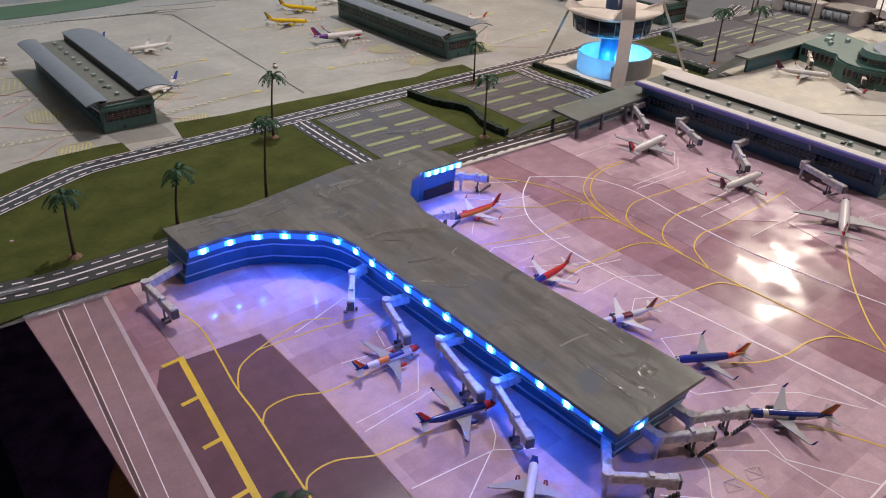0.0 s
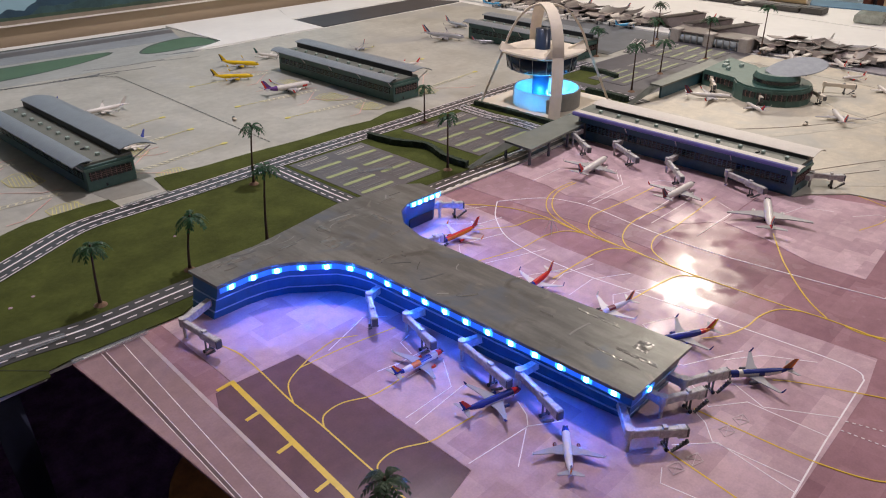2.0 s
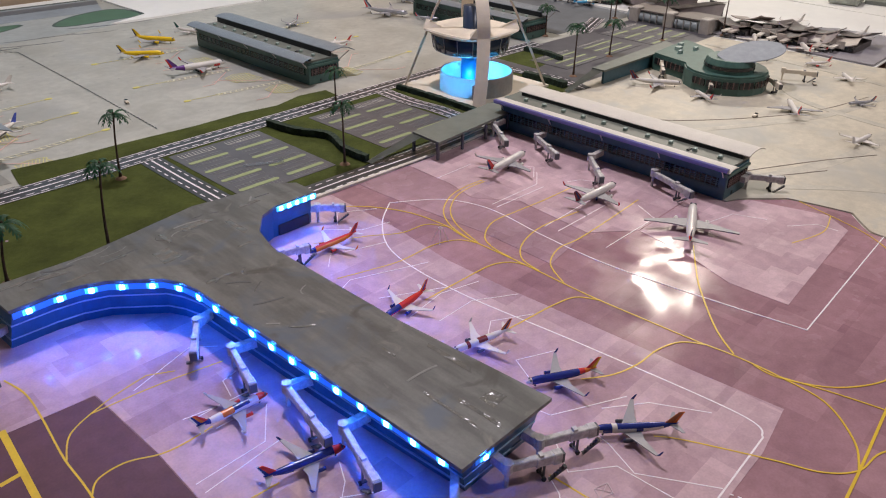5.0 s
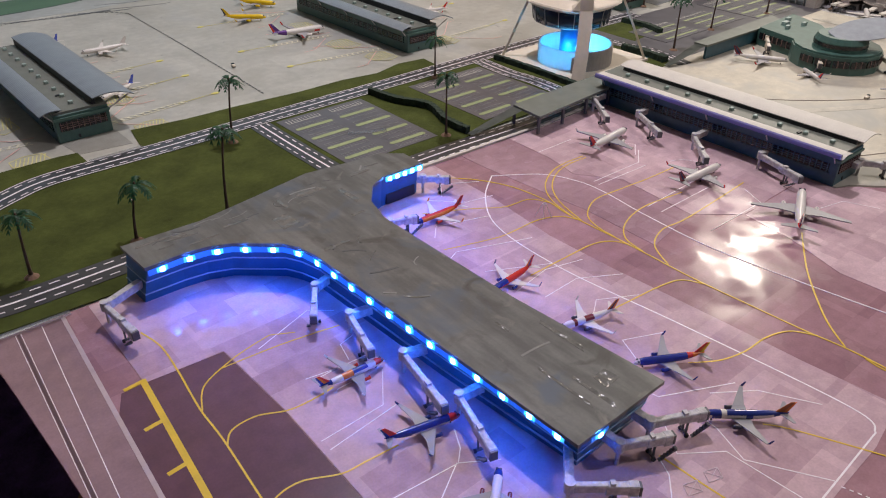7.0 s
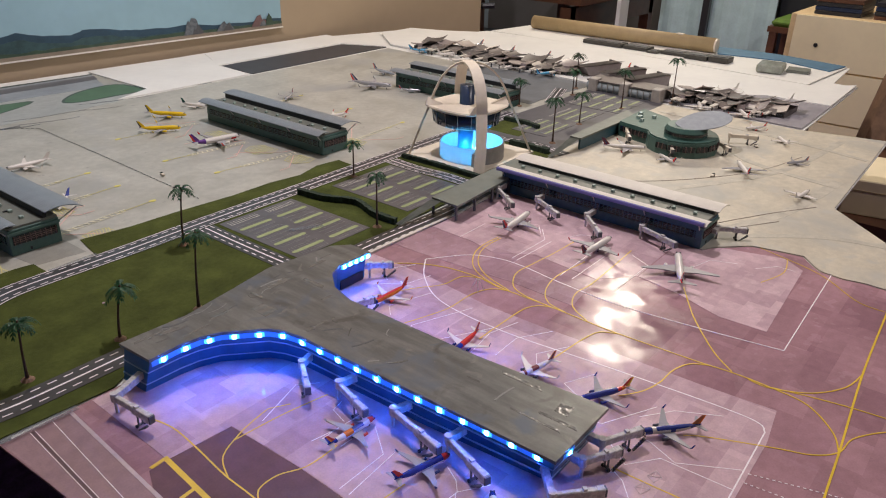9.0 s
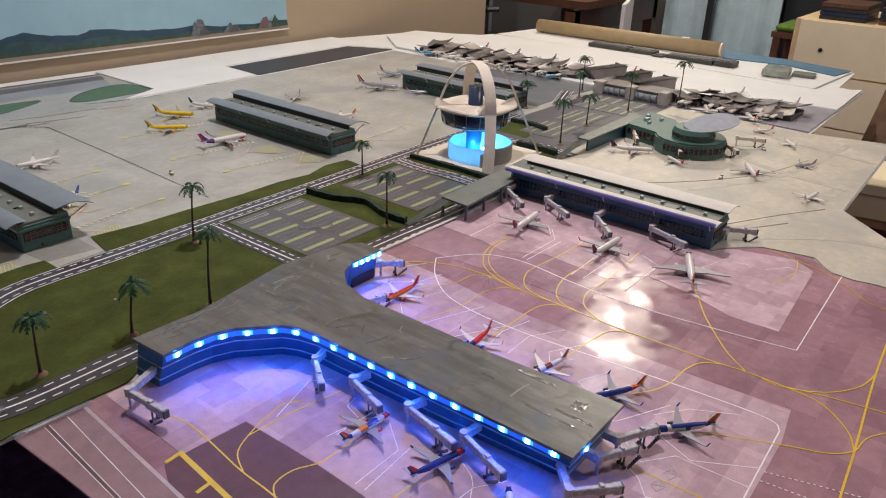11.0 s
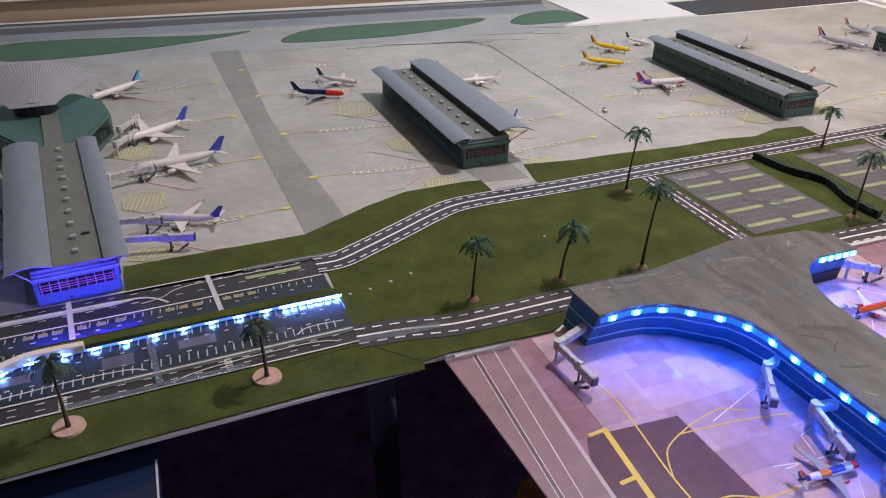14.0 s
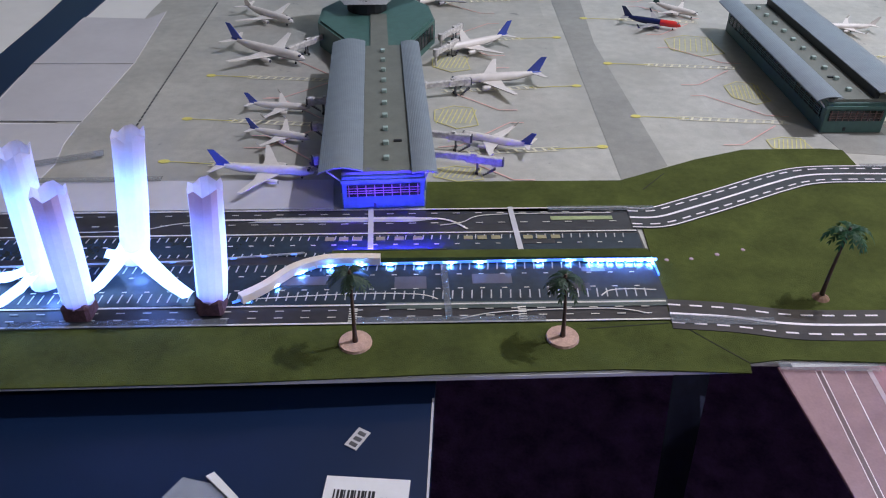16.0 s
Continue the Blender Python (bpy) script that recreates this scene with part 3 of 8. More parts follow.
WHITE_STRAIGHT = [
    (0.0028, [(0.6876, 0.1473), (0.5559, 0.1422), (0.4323, 0.135)]), (0.0026, [(0.8881, 0.1845), (1.1855, 0.1945)]),
    (0.0010, [(0.1617, 0.796), (0.1351, 0.4754), (0.1255, 0.3575)]),
    (0.0008, [(0.1353, 0.7956), (0.1186, 0.4966)]), (0.0008, [(0.1407, 0.7956), (0.1221, 0.483)]),
    (0.0012, [(0.3312, 0.5426), (0.3632, 0.5363), (0.4067, 0.5333)]), (0.0012, [(0.3401, 0.5359), (0.369, 0.5365)]), (0.0012, [(0.3464, 0.5106), (0.3744, 0.5101)]),
    (0.0012, [(0.2982, 0.4636), (0.3678, 0.4651), (0.3976, 0.5057)]), (0.0012, [(0.2986, 0.4499), (0.3785, 0.4575)]),
    (0.0012, [(0.2939, 0.3737), (0.3741, 0.3659), (0.3872, 0.3778), (0.3982, 0.3985)]), (0.0012, [(0.3229, 0.3374), (0.3731, 0.3668), (0.4053, 0.3452)]),
    (0.0012, [(0.319, 0.6131), (0.393, 0.638), (0.4155, 0.6187)]), (0.0012, [(0.4059, 0.5695), (0.3877, 0.5652), (0.3805, 0.5396)]),
    (0.0013, [(0.5505, 0.2799), (0.5276, 0.2494), (0.5632, 0.2232), (0.5636, 0.2069), (0.5663, 0.1424)]), (0.0013, [(0.5815, 0.2439), (0.5664, 0.2079), (0.6037, 0.1453)]),
    (0.0013, [(0.5113, 0.2567), (0.5023, 0.2401), (0.481, 0.2222), (0.4862, 0.1384)]), (0.0013, [(0.4489, 0.2484), (0.483, 0.2174), (0.4692, 0.1379)]),
    (0.0013, [(0.4148, 0.2398), (0.396, 0.2307), (0.4064, 0.171)]), (0.0013, [(0.5733, 0.3142), (0.5754, 0.3036), (0.6495, 0.2667)]),
    (0.0013, [(0.6175, 0.2746), (0.6565, 0.2466), (0.6856, 0.1963)]), (0.0013, [(0.5815, 0.2439), (0.5847, 0.2671), (0.5942, 0.2625)]),
    (0.0012, [(0.5961, 0.5142), (0.6555, 0.5239), (0.7074, 0.5102)]), (0.0012, [(0.6136, 0.4853), (0.6701, 0.4873), (0.7194, 0.4581)]), (0.0012, [(0.6001, 0.3418), (0.6182, 0.3798), (0.6628, 0.3595)]),
    (0.0012, [(0.6054, 0.4125), (0.6538, 0.4444), (0.6993, 0.4191)]), (0.0012, [(0.5971, 0.5677), (0.6752, 0.5261)]), (0.0012, [(0.5737, 0.6113), (0.6001, 0.6224), (0.6971, 0.5857)]),
    (0.0012, [(0.6015, 0.6655), (0.6212, 0.6863), (0.6963, 0.6617)]), (0.0012, [(0.6812, 0.7447), (0.7046, 0.7744), (0.754, 0.7454)]), (0.0012, [(0.6556, 0.7514), (0.6958, 0.7106), (0.7383, 0.7013)]),
    (0.0013, [(0.883, 0.6375), (0.9868, 0.6357), (1.0227, 0.6631)]), (0.0013, [(0.8802, 0.6268), (0.9868, 0.6222)]), (0.0013, [(0.8937, 0.7592), (0.9728, 0.7598)]), (0.0013, [(0.8807, 0.5407), (1.0127, 0.5453)]),
    (0.0013, [(0.8827, 0.5195), (1.0008, 0.5192)]), (0.0013, [(1.0273, 0.6072), (1.0484, 0.5977), (1.0585, 0.5786)]), (0.0013, [(0.8906, 0.4473), (1.012, 0.4463), (1.0329, 0.485)]),
    (0.0013, [(1.0227, 0.7038), (1.0365, 0.6797), (1.0043, 0.6552)]), (0.0013, [(1.0505, 0.3865), (1.105, 0.3731), (1.1232, 0.3304)]), (0.0012, [(1.1233, 0.3018), (1.1593, 0.2739), (1.1594, 0.2453)]),
]
YELLOW_CURVED = [
    (0.0027, [(0.7206, 0.7883), (0.754, 0.7523), (0.7788, 0.7017), (0.7858, 0.6404), (0.7797, 0.5936), (0.7796, 0.5006), (0.7762, 0.3992), (0.7791, 0.3194), (0.7818, 0.2628), (0.7863, 0.2206), (0.7853, 0.1717), (0.7771, 0.1236), (0.741, 0.0853), (0.7063, 0.0701)]),
    (0.0025, [(0.9376, 0.7051), (0.8976, 0.7067), (0.8575, 0.6985), (0.8156, 0.6718), (0.7906, 0.6336), (0.7788, 0.5849)]), (0.0025, [(0.9376, 0.6992), (0.8976, 0.6998), (0.8613, 0.6908), (0.824, 0.6661), (0.7981, 0.6288), (0.7808, 0.5752)]),
    (0.0025, [(1.0135, 0.5906), (0.949, 0.5928), (0.8906, 0.5979), (0.8404, 0.6002), (0.8004, 0.5803), (0.7847, 0.553), (0.7804, 0.5171)]),
    (0.0025, [(0.9538, 0.5349), (0.877, 0.5436), (0.8213, 0.5322), (0.7889, 0.5075), (0.7799, 0.4736)]), (0.0025, [(1.0494, 0.4948), (0.9678, 0.4899), (0.8866, 0.4868), (0.8431, 0.49), (0.8032, 0.473), (0.7785, 0.4349)]),
    (0.0022, [(0.5914, 0.636), (0.6305, 0.6238), (0.6751, 0.6127), (0.7345, 0.6125), (0.7674, 0.5993), (0.7798, 0.5752)]), (0.0025, [(0.6328, 0.5264), (0.6978, 0.5265), (0.7495, 0.5244), (0.7749, 0.5073), (0.7799, 0.4784)]),
    (0.0025, [(0.6523, 0.4211), (0.6899, 0.4179), (0.7321, 0.4139), (0.7621, 0.4057), (0.7764, 0.3819)]), (0.0027, [(0.6401, 0.3137), (0.6686, 0.295), (0.7015, 0.2861), (0.7388, 0.284), (0.7687, 0.273), (0.7839, 0.2494)]),
    (0.0028, [(0.9776, 0.3681), (0.9275, 0.3385), (0.8846, 0.3108), (0.8207, 0.2597), (0.7881, 0.2226)]), (0.0021, [(0.6245, 0.7265), (0.6893, 0.6919), (0.7273, 0.667), (0.7697, 0.6606), (0.7859, 0.6335)]),
    (0.0038, [(1.169, 0.0991), (1.1056, 0.0948), (0.897, 0.0852), (0.7127, 0.0702), (0.6228, 0.0641), (0.4824, 0.0525), (0.2925, 0.0421)]), (0.0025, [(0.7848, 0.1995), (0.7835, 0.1717), (0.8065, 0.1271), (0.8493, 0.0956), (0.897, 0.0852)]),
    (0.0024, [(0.7853, 0.1717), (0.8003, 0.1136), (0.811, 0.0468), (0.8162, -0.0584)]), (0.0024, [(0.8162, -0.0584), (0.7961, 0.0177), (0.7481, 0.0606), (0.7063, 0.0701), (0.6816, 0.0925), (0.6657, 0.1295), (0.6333, 0.1979), (0.6187, 0.2197)]),
    (0.0025, [(0.5141, 0.2587), (0.5167, 0.1951), (0.5212, 0.1393), (0.5359, 0.0877), (0.5668, 0.0616)]), (0.0025, [(0.4393, 0.2521), (0.4288, 0.1861), (0.4185, 0.1231), (0.4161, 0.0555)]),
    (0.0027, [(0.2377, 0.7175), (0.2444, 0.6809), (0.2415, 0.6344), (0.2343, 0.5711), (0.2327, 0.5199), (0.2254, 0.4286), (0.2182, 0.3113), (0.2117, 0.1363)]),
    (0.0022, [(0.2344, 0.5662), (0.2512, 0.5971), (0.2869, 0.6145), (0.3139, 0.6219), (0.339, 0.6262)]), (0.0022, [(0.339, 0.6262), (0.3626, 0.6129)]), (0.0022, [(0.2753, 0.6103), (0.3414, 0.6046), (0.4054, 0.593)]),
    (0.0024, [(0.2319, 0.5121), (0.2442, 0.5271), (0.2694, 0.5286), (0.296, 0.5164), (0.3202, 0.5139), (0.3454, 0.5154)]), (0.0024, [(0.2246, 0.4208), (0.2349, 0.4347), (0.2602, 0.4363), (0.2906, 0.4214), (0.3129, 0.419), (0.3478, 0.4159)]),
    (0.0022, [(1.1997, 0.2699), (1.1414, 0.2593), (1.0782, 0.2772)]), (0.0019, [(1.2176, 0.3225), (1.1774, 0.2124), (1.1151, 0.1397), (1.1065, 0.0967)]),
]
n = 0
for width, pts in WHITE_CURVED:
    bm = bmesh.new()
    ribbon(bm, curve(pts, 10), width * 0.64, 0.0, 0.00062)
    part("white_line", bm, LINE_W, pink)
for width, pts in WHITE_STRAIGHT:
    bm = bmesh.new()
    ribbon(bm, pts, width * (0.60 if width > 0.002 else 0.86), 0.0, 0.00064)
    part("white_line", bm, LINE_W, pink)
for width, pts in YELLOW_CURVED:
    bm = bmesh.new()
    ribbon(bm, curve(pts, 8), width * 0.68, 0.0, 0.00066 + 0.00001 * (n % 5))
    part("yellow_line", bm, LINE_Y, pink)
    n += 1
bm = bmesh.new()
ribbon(bm, [(0.1839, 0.7973), (0.1622, 0.4525), (0.1442, 0.1245)], 0.0044, 0.0, 0.00062)
part("pale_edge_line", bm, mat("pale_pink_line", (0.50, 0.40, 0.41), 0.4, var=0.12, size=0.02), pink)
bm = bmesh.new()
ribbon(bm, [(0.1381, 0.7956), (0.1204, 0.4908)], 0.0028, 0.0, 0.00061)
part("dark_line", bm, mat("dark_plum_line", (0.10, 0.055, 0.065), 0.4, var=0.1), pink)
for pts in ([(0.602, 0.1386), (0.6164, 0.0919), (0.6302, 0.0447)], [(0.5848, 0.1371), (0.591, 0.087), (0.5944, 0.0395)]):
    bm = bmesh.new()
    dashes(bm, pts, 0.0013, 0.0032, 0.0030, Z1)
    part("dashed_white_line", bm, LINE_W, pink)
bm = bmesh.new()
ribbon(bm, [(0.2095, 0.6446), (0.1902, 0.4326), (0.1828, 0.3542)], 0.0062, 0.0, 0.00062)
for x, y in ((0.2089, 0.6417), (0.2031, 0.5783), (0.1975, 0.5162), (0.1916, 0.4503), (0.1858, 0.3846)):
    ribbon(bm, [(x + 0.002, y + 0.001), (x - 0.019, y - 0.001)], 0.0046, 0.0, 0.00063)
part("yellow_bracket_line", bm, LINE_Y, pink)
EMBLEM = mat("faint_pink_print", (0.62, 0.50, 0.53), 0.4, var=0.05)
for x, y in ((0.5053, 0.2188), (0.5308, 0.2157), (0.4227, 0.2297), (0.4457, 0.2226)):
    bm = bmesh.new()
    q = [(x + 0.0105 * math.cos(math.radians(a)), y + 0.0075 * math.sin(math.radians(a))) for a in (20, 110, 200, 290)]
    ribbon(bm, q + q[:1], 0.0007, Z2)
    ribbon(bm, [q[0], q[2]], 0.0006, Z2 + 0.0001)
    ribbon(bm, [q[1], q[3]], 0.0006, Z2 + 0.0001)
    part("stand_emblem", bm, EMBLEM, pink, "faint crossed square printed on the stand")

# cream paper beyond the pink mat
cream = base("cream_apron_sheet", 0, 0, 0, 0, "cream printed paper with a wavy torn edge", "mat", "", "structure")
part("sheet", prismed([(1.1376, 0.3994), (1.1399, 0.9575), (2.0811, 0.957), (2.0779, 0.5007), (2.1308, 0.2853), (1.5177, 0.2691), (1.3898, 0.1456), (1.3874, -0.3233), (1.1947, -0.3293), (1.2079, -0.0009), (1.1877, 0.0938), (1.191, 0.1414), (1.1838, 0.1754), (1.189, 0.2107), (1.2024, 0.2253), (1.2327, 0.2505), (1.2265, 0.2846), (1.215, 0.3377), (1.1593, 0.3911)], -0.002, 0.0012), CREAM, cream)
CREAM_LINE = mat("faded_brown_line", (0.24, 0.19, 0.15), 0.5, var=0.3, size=0.02)
CREAM_SHADE = mat("grey_print_on_cream", (0.47, 0.435, 0.355), 0.5, var=0.2, size=0.03)
for k, (pts, w) in enumerate((([(1.2582, 0.3993), (1.4353, 0.3357), (1.6959, 0.3026)], 0.03), ([(1.3139, 0.6196), (1.6557, 0.4336), (2.0386, 0.3744)], 0.022), ([(1.2491, 0.3611), (1.3463, 0.2394), (1.3809, 0.0981)], 0.02), ([(1.6526, 0.2924), (1.7009, 0.5002), (1.8347, 0.6244)], 0.025), ([(1.9088, 0.288), (1.9603, 0.5318), (1.9906, 0.8618)], 0.02))):
    bm = bmesh.new()
    ribbon(bm, curve(pts, 8), w * 0.8, 0.0011, 0.0014 + 0.0001 * k)
    part("grey_taxi_print", bm, CREAM_SHADE, cream)
for pts in ([(1.2315, 0.4466), (1.3915, 0.3634), (1.4963, 0.2989)], [(1.2671, 0.3947), (1.3646, 0.3345)], [(1.316, 0.812), (1.3949, 0.6395), (1.6132, 0.4802), (1.8279, 0.4174)]):
    bm = bmesh.new()
    ribbon(bm, curve(pts, 8), 0.0009, 0.0012, 0.0021)
    part("dark_line", bm, CREAM_LINE, cream)

# grey apron
grey = base("grey_apron_mat", 0, 0, 0, 0, "printed grey concrete apron mat with faded markings", "mat", "", "structure")
part("sheet", prismed([(-0.7409, 0.8428), (2.1031, 0.9665), (2.1472, 2.0724), (1.4633, 2.0679), (0.992, 2.0690), (1.119, 2.1270), (1.1145, 2.4390), (-0.7496, 2.5700), (-0.7645, 1.7961), (-0.747, 1.2957)], -0.002, 0), GREY, grey)
part("lane_print", prismed([(0.0282, 1.1327), (0.0954, 1.172), (0.0741, 1.6173), (0.092, 2.0018), (0.0972, 2.1142), (0.0257, 2.1166), (0.0274, 1.6253)], 0, Z1), GREY_LANE, grey)
part("lane_print", prismed([(0.3404, 1.208), (0.4209, 1.1977), (0.4199, 1.271), (0.3315, 1.2713)], 0, Z1), GREY_LANE, grey)
part("wash_print", prismed([(-0.7450, 2.0300), (0.1000, 2.0900), (0.6200, 2.0500), (0.9800, 2.0640), (1.1160, 2.1300), (1.0600, 2.2590), (-0.7457, 2.3790)], 0, 0.0003), GREY_WASH, grey, "blue-grey painted wash beside the runway")
part("runway_print", prismed([(-0.7458, 2.3800), (1.0600, 2.2600), (1.1130, 2.4385), (-0.7495, 2.5690)], 0, Z1), GREY_BLUE, grey)
part("runway_centre_print", prismed([(-0.7462, 2.4450), (1.0900, 2.3550), (1.1080, 2.4080), (-0.7480, 2.5150)], Z1, Z1 + 0.0002), RUNWAY_DARK, grey, "dark worn runway centre")
part("grass_edge_print", prismed([(-0.7480, 2.5450), (1.1120, 2.4270), (1.1140, 2.4389), (-0.7496, 2.5699)], Z1, Z1 + 0.0003), ISLAND_RIM, grey)
for pts in ([(-0.4427, 2.1867), (-0.4516, 2.325), (-0.2891, 2.3405), (0.0228, 2.2841), (0.1607, 2.2893), (0.034, 2.2297), (-0.233, 2.1687)], [(0.213, 2.1692), (0.2979, 2.2516), (0.4484, 2.2668), (0.8182, 2.2415), (0.7163, 2.1665), (0.4992, 2.1237), (0.2589, 2.1354)], [(0.8784, 2.1714), (0.9663, 2.2464), (1.0948, 2.2592), (1.1192, 2.1357), (1.014, 2.1235), (0.9062, 2.1295)]):
    rim = [Vector(q) for q in curve(pts, 4, True)]
    mid = sum(rim, Vector((0, 0))) / len(rim)
    part("island_rim_print", prismed([tuple(q) for q in rim], 0, Z1 + 0.0001), ISLAND_RIM, grey, "dark painted rim of the grass island")
    part("grass_island_print", prismed([tuple(q + (mid - q).normalized() * 0.009) for q in rim], Z1, Z1 + 0.0003), ISLAND, grey)
rs = random.Random(9)
for k in range(9):
    x, y = rs.uniform(0.55, 1.35), rs.uniform(1.98, 2.10)
    ln = rs.uniform(0.05, 0.13)
    bm = bmesh.new()
    ribbon(bm, curve([(x - ln, y + 0.020), (x - ln * 0.3, y + rs.uniform(-0.004, 0.004)), (x + ln * 0.5, y - 0.012), (x + ln, y - 0.014)], 5), rs.uniform(0.0012, 0.0035), Z1, Z1 + 0.0003 + 0.00001 * k)
    part("dark_stroke", bm, RUNWAY_DARK, grey)
for pts in ([(0.7119, 1.9568), (0.7038, 1.6143), (0.6915, 1.2573)], [(-0.6284, 1.2867), (-0.6471, 1.8499)], [(0.7119, 1.9568), (0.6185, 2.0226), (0.3505, 2.0418)]):
    bm = bmesh.new()
    dashes(bm, curve(pts, 6), 0.0024, 0.0075, 0.005, Z2)
    part("black_dashed_line", bm, LINE_BLACK, grey)


def gate_marks(x, y, d, wings=True):
    """A stand's lead-in line with its dot, ladder and wing lines; d: +1 when the stand opens towards +x."""
    def at(u, v):
        return (x + d * u, y - 0.10 * u + v)
    bm = bmesh.new()
    ribbon(bm, [at(0, 0), at(0.075, 0)], 0.0014, Z2)
    prism(bm, [(x + 0.0080 * math.cos(a * math.pi / 4), y + 0.0052 * math.sin(a * math.pi / 4)) for a in range(8)], Z1, Z2 + 0.0003)
    part("lead_in_line", bm, LINE_YPALE, grey)
    bm = bmesh.new()
    for s in (-0.0055, 0.0055):
        ribbon(bm, [at(0.060, s), at(0.213, s)], 0.0014, Z2)
    for k in range(12):
        u = 0.065 + 0.0125 * k
        ribbon(bm, [at(u, -0.0055), at(u + 0.005, 0.0055)], 0.0034, Z2 + 0.0001)
    part("ladder_print", bm, LINE_CREAM, grey)
    if not wings:
        return
    for pts in ([at(0.10, -0.080), at(0.127, -0.077), at(0.192, -0.012)], [at(0.10, 0.083), at(0.120, 0.085), at(0.191, 0.022), at(0.222, 0.020)]):
        bm = bmesh.new()
        ribbon(bm, pts, 0.0019, Z2 + 0.0002)
        part("wing_line", bm, LINE_RED, grey)


LINE_STRAW = mat("pale_straw_line", (0.62, 0.58, 0.22), 0.5, var=0.12, size=0.01)
LINE_CREAM = mat("cream_paint_line", (0.70, 0.67, 0.50), 0.5, var=0.12, size=0.01)
HATCH_WASH = mat("faint_yellow_wash", (0.40, 0.395, 0.315), 0.5, var=0.12, size=0.01)


def hatch(x, y, w, h):
    """A hatched keep-clear patch with cut corners."""
    rim = [(x - w, y - h * 0.35), (x - w, y + h * 0.6), (x - w * 0.1, y + h), (x + w * 0.8, y + h * 0.8), (x + w, y - h * 0.7), (x, y - h), (x - w, y - h * 0.35)]
    patch = part("keep_clear_patch", prismed(rim[:-1], Z1, Z1 + 0.0002), HATCH_WASH, grey)
    bm = bmesh.new()
    ribbon(bm, rim, 0.0018, Z2)
    for k in range(8):
        xx = x - w + (k + 0.3) * w * 0.22
        ribbon(bm, [(xx, y - h * 0.55), (xx + w * 0.36, y + h * 0.66)], 0.0016, Z2 + 0.0001)
    part("hatch_line", bm, LINE_STRAW, patch)


for x, y, d in ((0.020, 1.224, -1), (0.015, 1.429, -1), (0.011, 1.647, -1), (0.006, 1.870, -1),
                (0.085, 1.319, 1), (0.081, 1.523, 1), (0.076, 1.752, 1), (0.073, 1.943, 1),
                (0.624, 1.319, -1), (0.623, 1.444, -1), (0.622, 1.561, -1),
                (0.810, 1.363, 1),
                (0.780, 1.512, 1),
                (0.795, 1.736, 1),
                (1.387, 1.331, -1), (1.390, 1.531, -1), (1.393, 1.743, -1),
                (-0.559, 1.182, 1), (-0.563, 1.309, 1), (-0.568, 1.469, 1)):
    gate_marks(x, y, d)
for x, y, w, h in ((-0.176, 1.316, 0.031, 0.038), (-0.181, 1.522, 0.031, 0.038), (-0.176, 1.150, 0.031, 0.020), (0.274, 1.403, 0.027, 0.043), (0.276, 1.230, 0.027, 0.023), (0.247, 1.606, 0.044, 0.052), (0.474, 1.250, 0.026, 0.019), (0.472, 1.402, 0.024, 0.036), (0.975, 1.418, 0.030, 0.038), (0.989, 1.299, 0.027, 0.032), (1.165, 1.303, 0.027, 0.036), (0.978, 1.589, 0.030, 0.038)):
    hatch(x, y, w, h)

# papers past the grey mat
flat("paper_strip", prismed([(-1.3345, 1.0433), (-0.3251, 1.0663), (-0.3323, 1.1336), (-1.3376, 1.1136)], 0.0, 0.0016), PALE_PAPER, "pale grey paper strip beside the terminal", "paper")
for pts in ([(-0.8802, 1.7517), (-0.7563, 1.7442), (-0.7333, 1.7881), (-0.7081, 1.5192), (-0.8759, 1.5173)], [(-0.8758, 1.5141), (-0.709, 1.5148), (-0.7096, 1.4089), (-0.7111, 1.3005), (-0.8542, 1.3017)], [(-0.8537, 1.2899), (-0.7119, 1.292), (-0.7086, 1.2302), (-0.6972, 1.1752), (-0.7009, 1.1296), (-0.8476, 1.1264)]):
    flat("paper_sheet", prismed(pts, 0.0001, 0.0012), PALE_PAPER, "pale grey paper sheet laid over the grey mat's edge", "paper", kind="")
flat("navy_strip", prismed([(-0.9364, 1.1245), (-0.8498, 1.1264), (-0.8762, 1.4671), (-0.8807, 1.8527), (-0.9018, 2.5288), (-1.0099, 2.5338), (-0.9577, 1.7422)], -0.002, 0.0002), NAVY_BOARD, "dark navy paper strip along the boards", "paper", kind="")
for pts in ([(0.997, 2.079), (1.2751, 2.0761), (1.4681, 2.076), (1.4783, 2.258), (1.5662, 2.4664), (1.1190, 2.4638), (1.1230, 2.1320)], [(1.5681, 2.4664), (1.4803, 2.2631), (2.0733, 2.265), (2.1617, 2.0973), (2.1674, 2.4487)]):
    flat("white_foam_board", prismed(pts, -0.002, 0.003), WHITE_BOARD, "bare white foam board between the mats", "board", kind="")
flat("black_sheet", prismed([(1.4772, 2.2508), (2.0692, 2.2549), (2.1561, 2.0924), (1.4832, 2.0827)], -0.002, 0.001), mat("black_apron_print", (0.045, 0.045, 0.052), 0.5, var=0.2, size=0.05), "black printed sheet on the white boards", "paper", kind="")
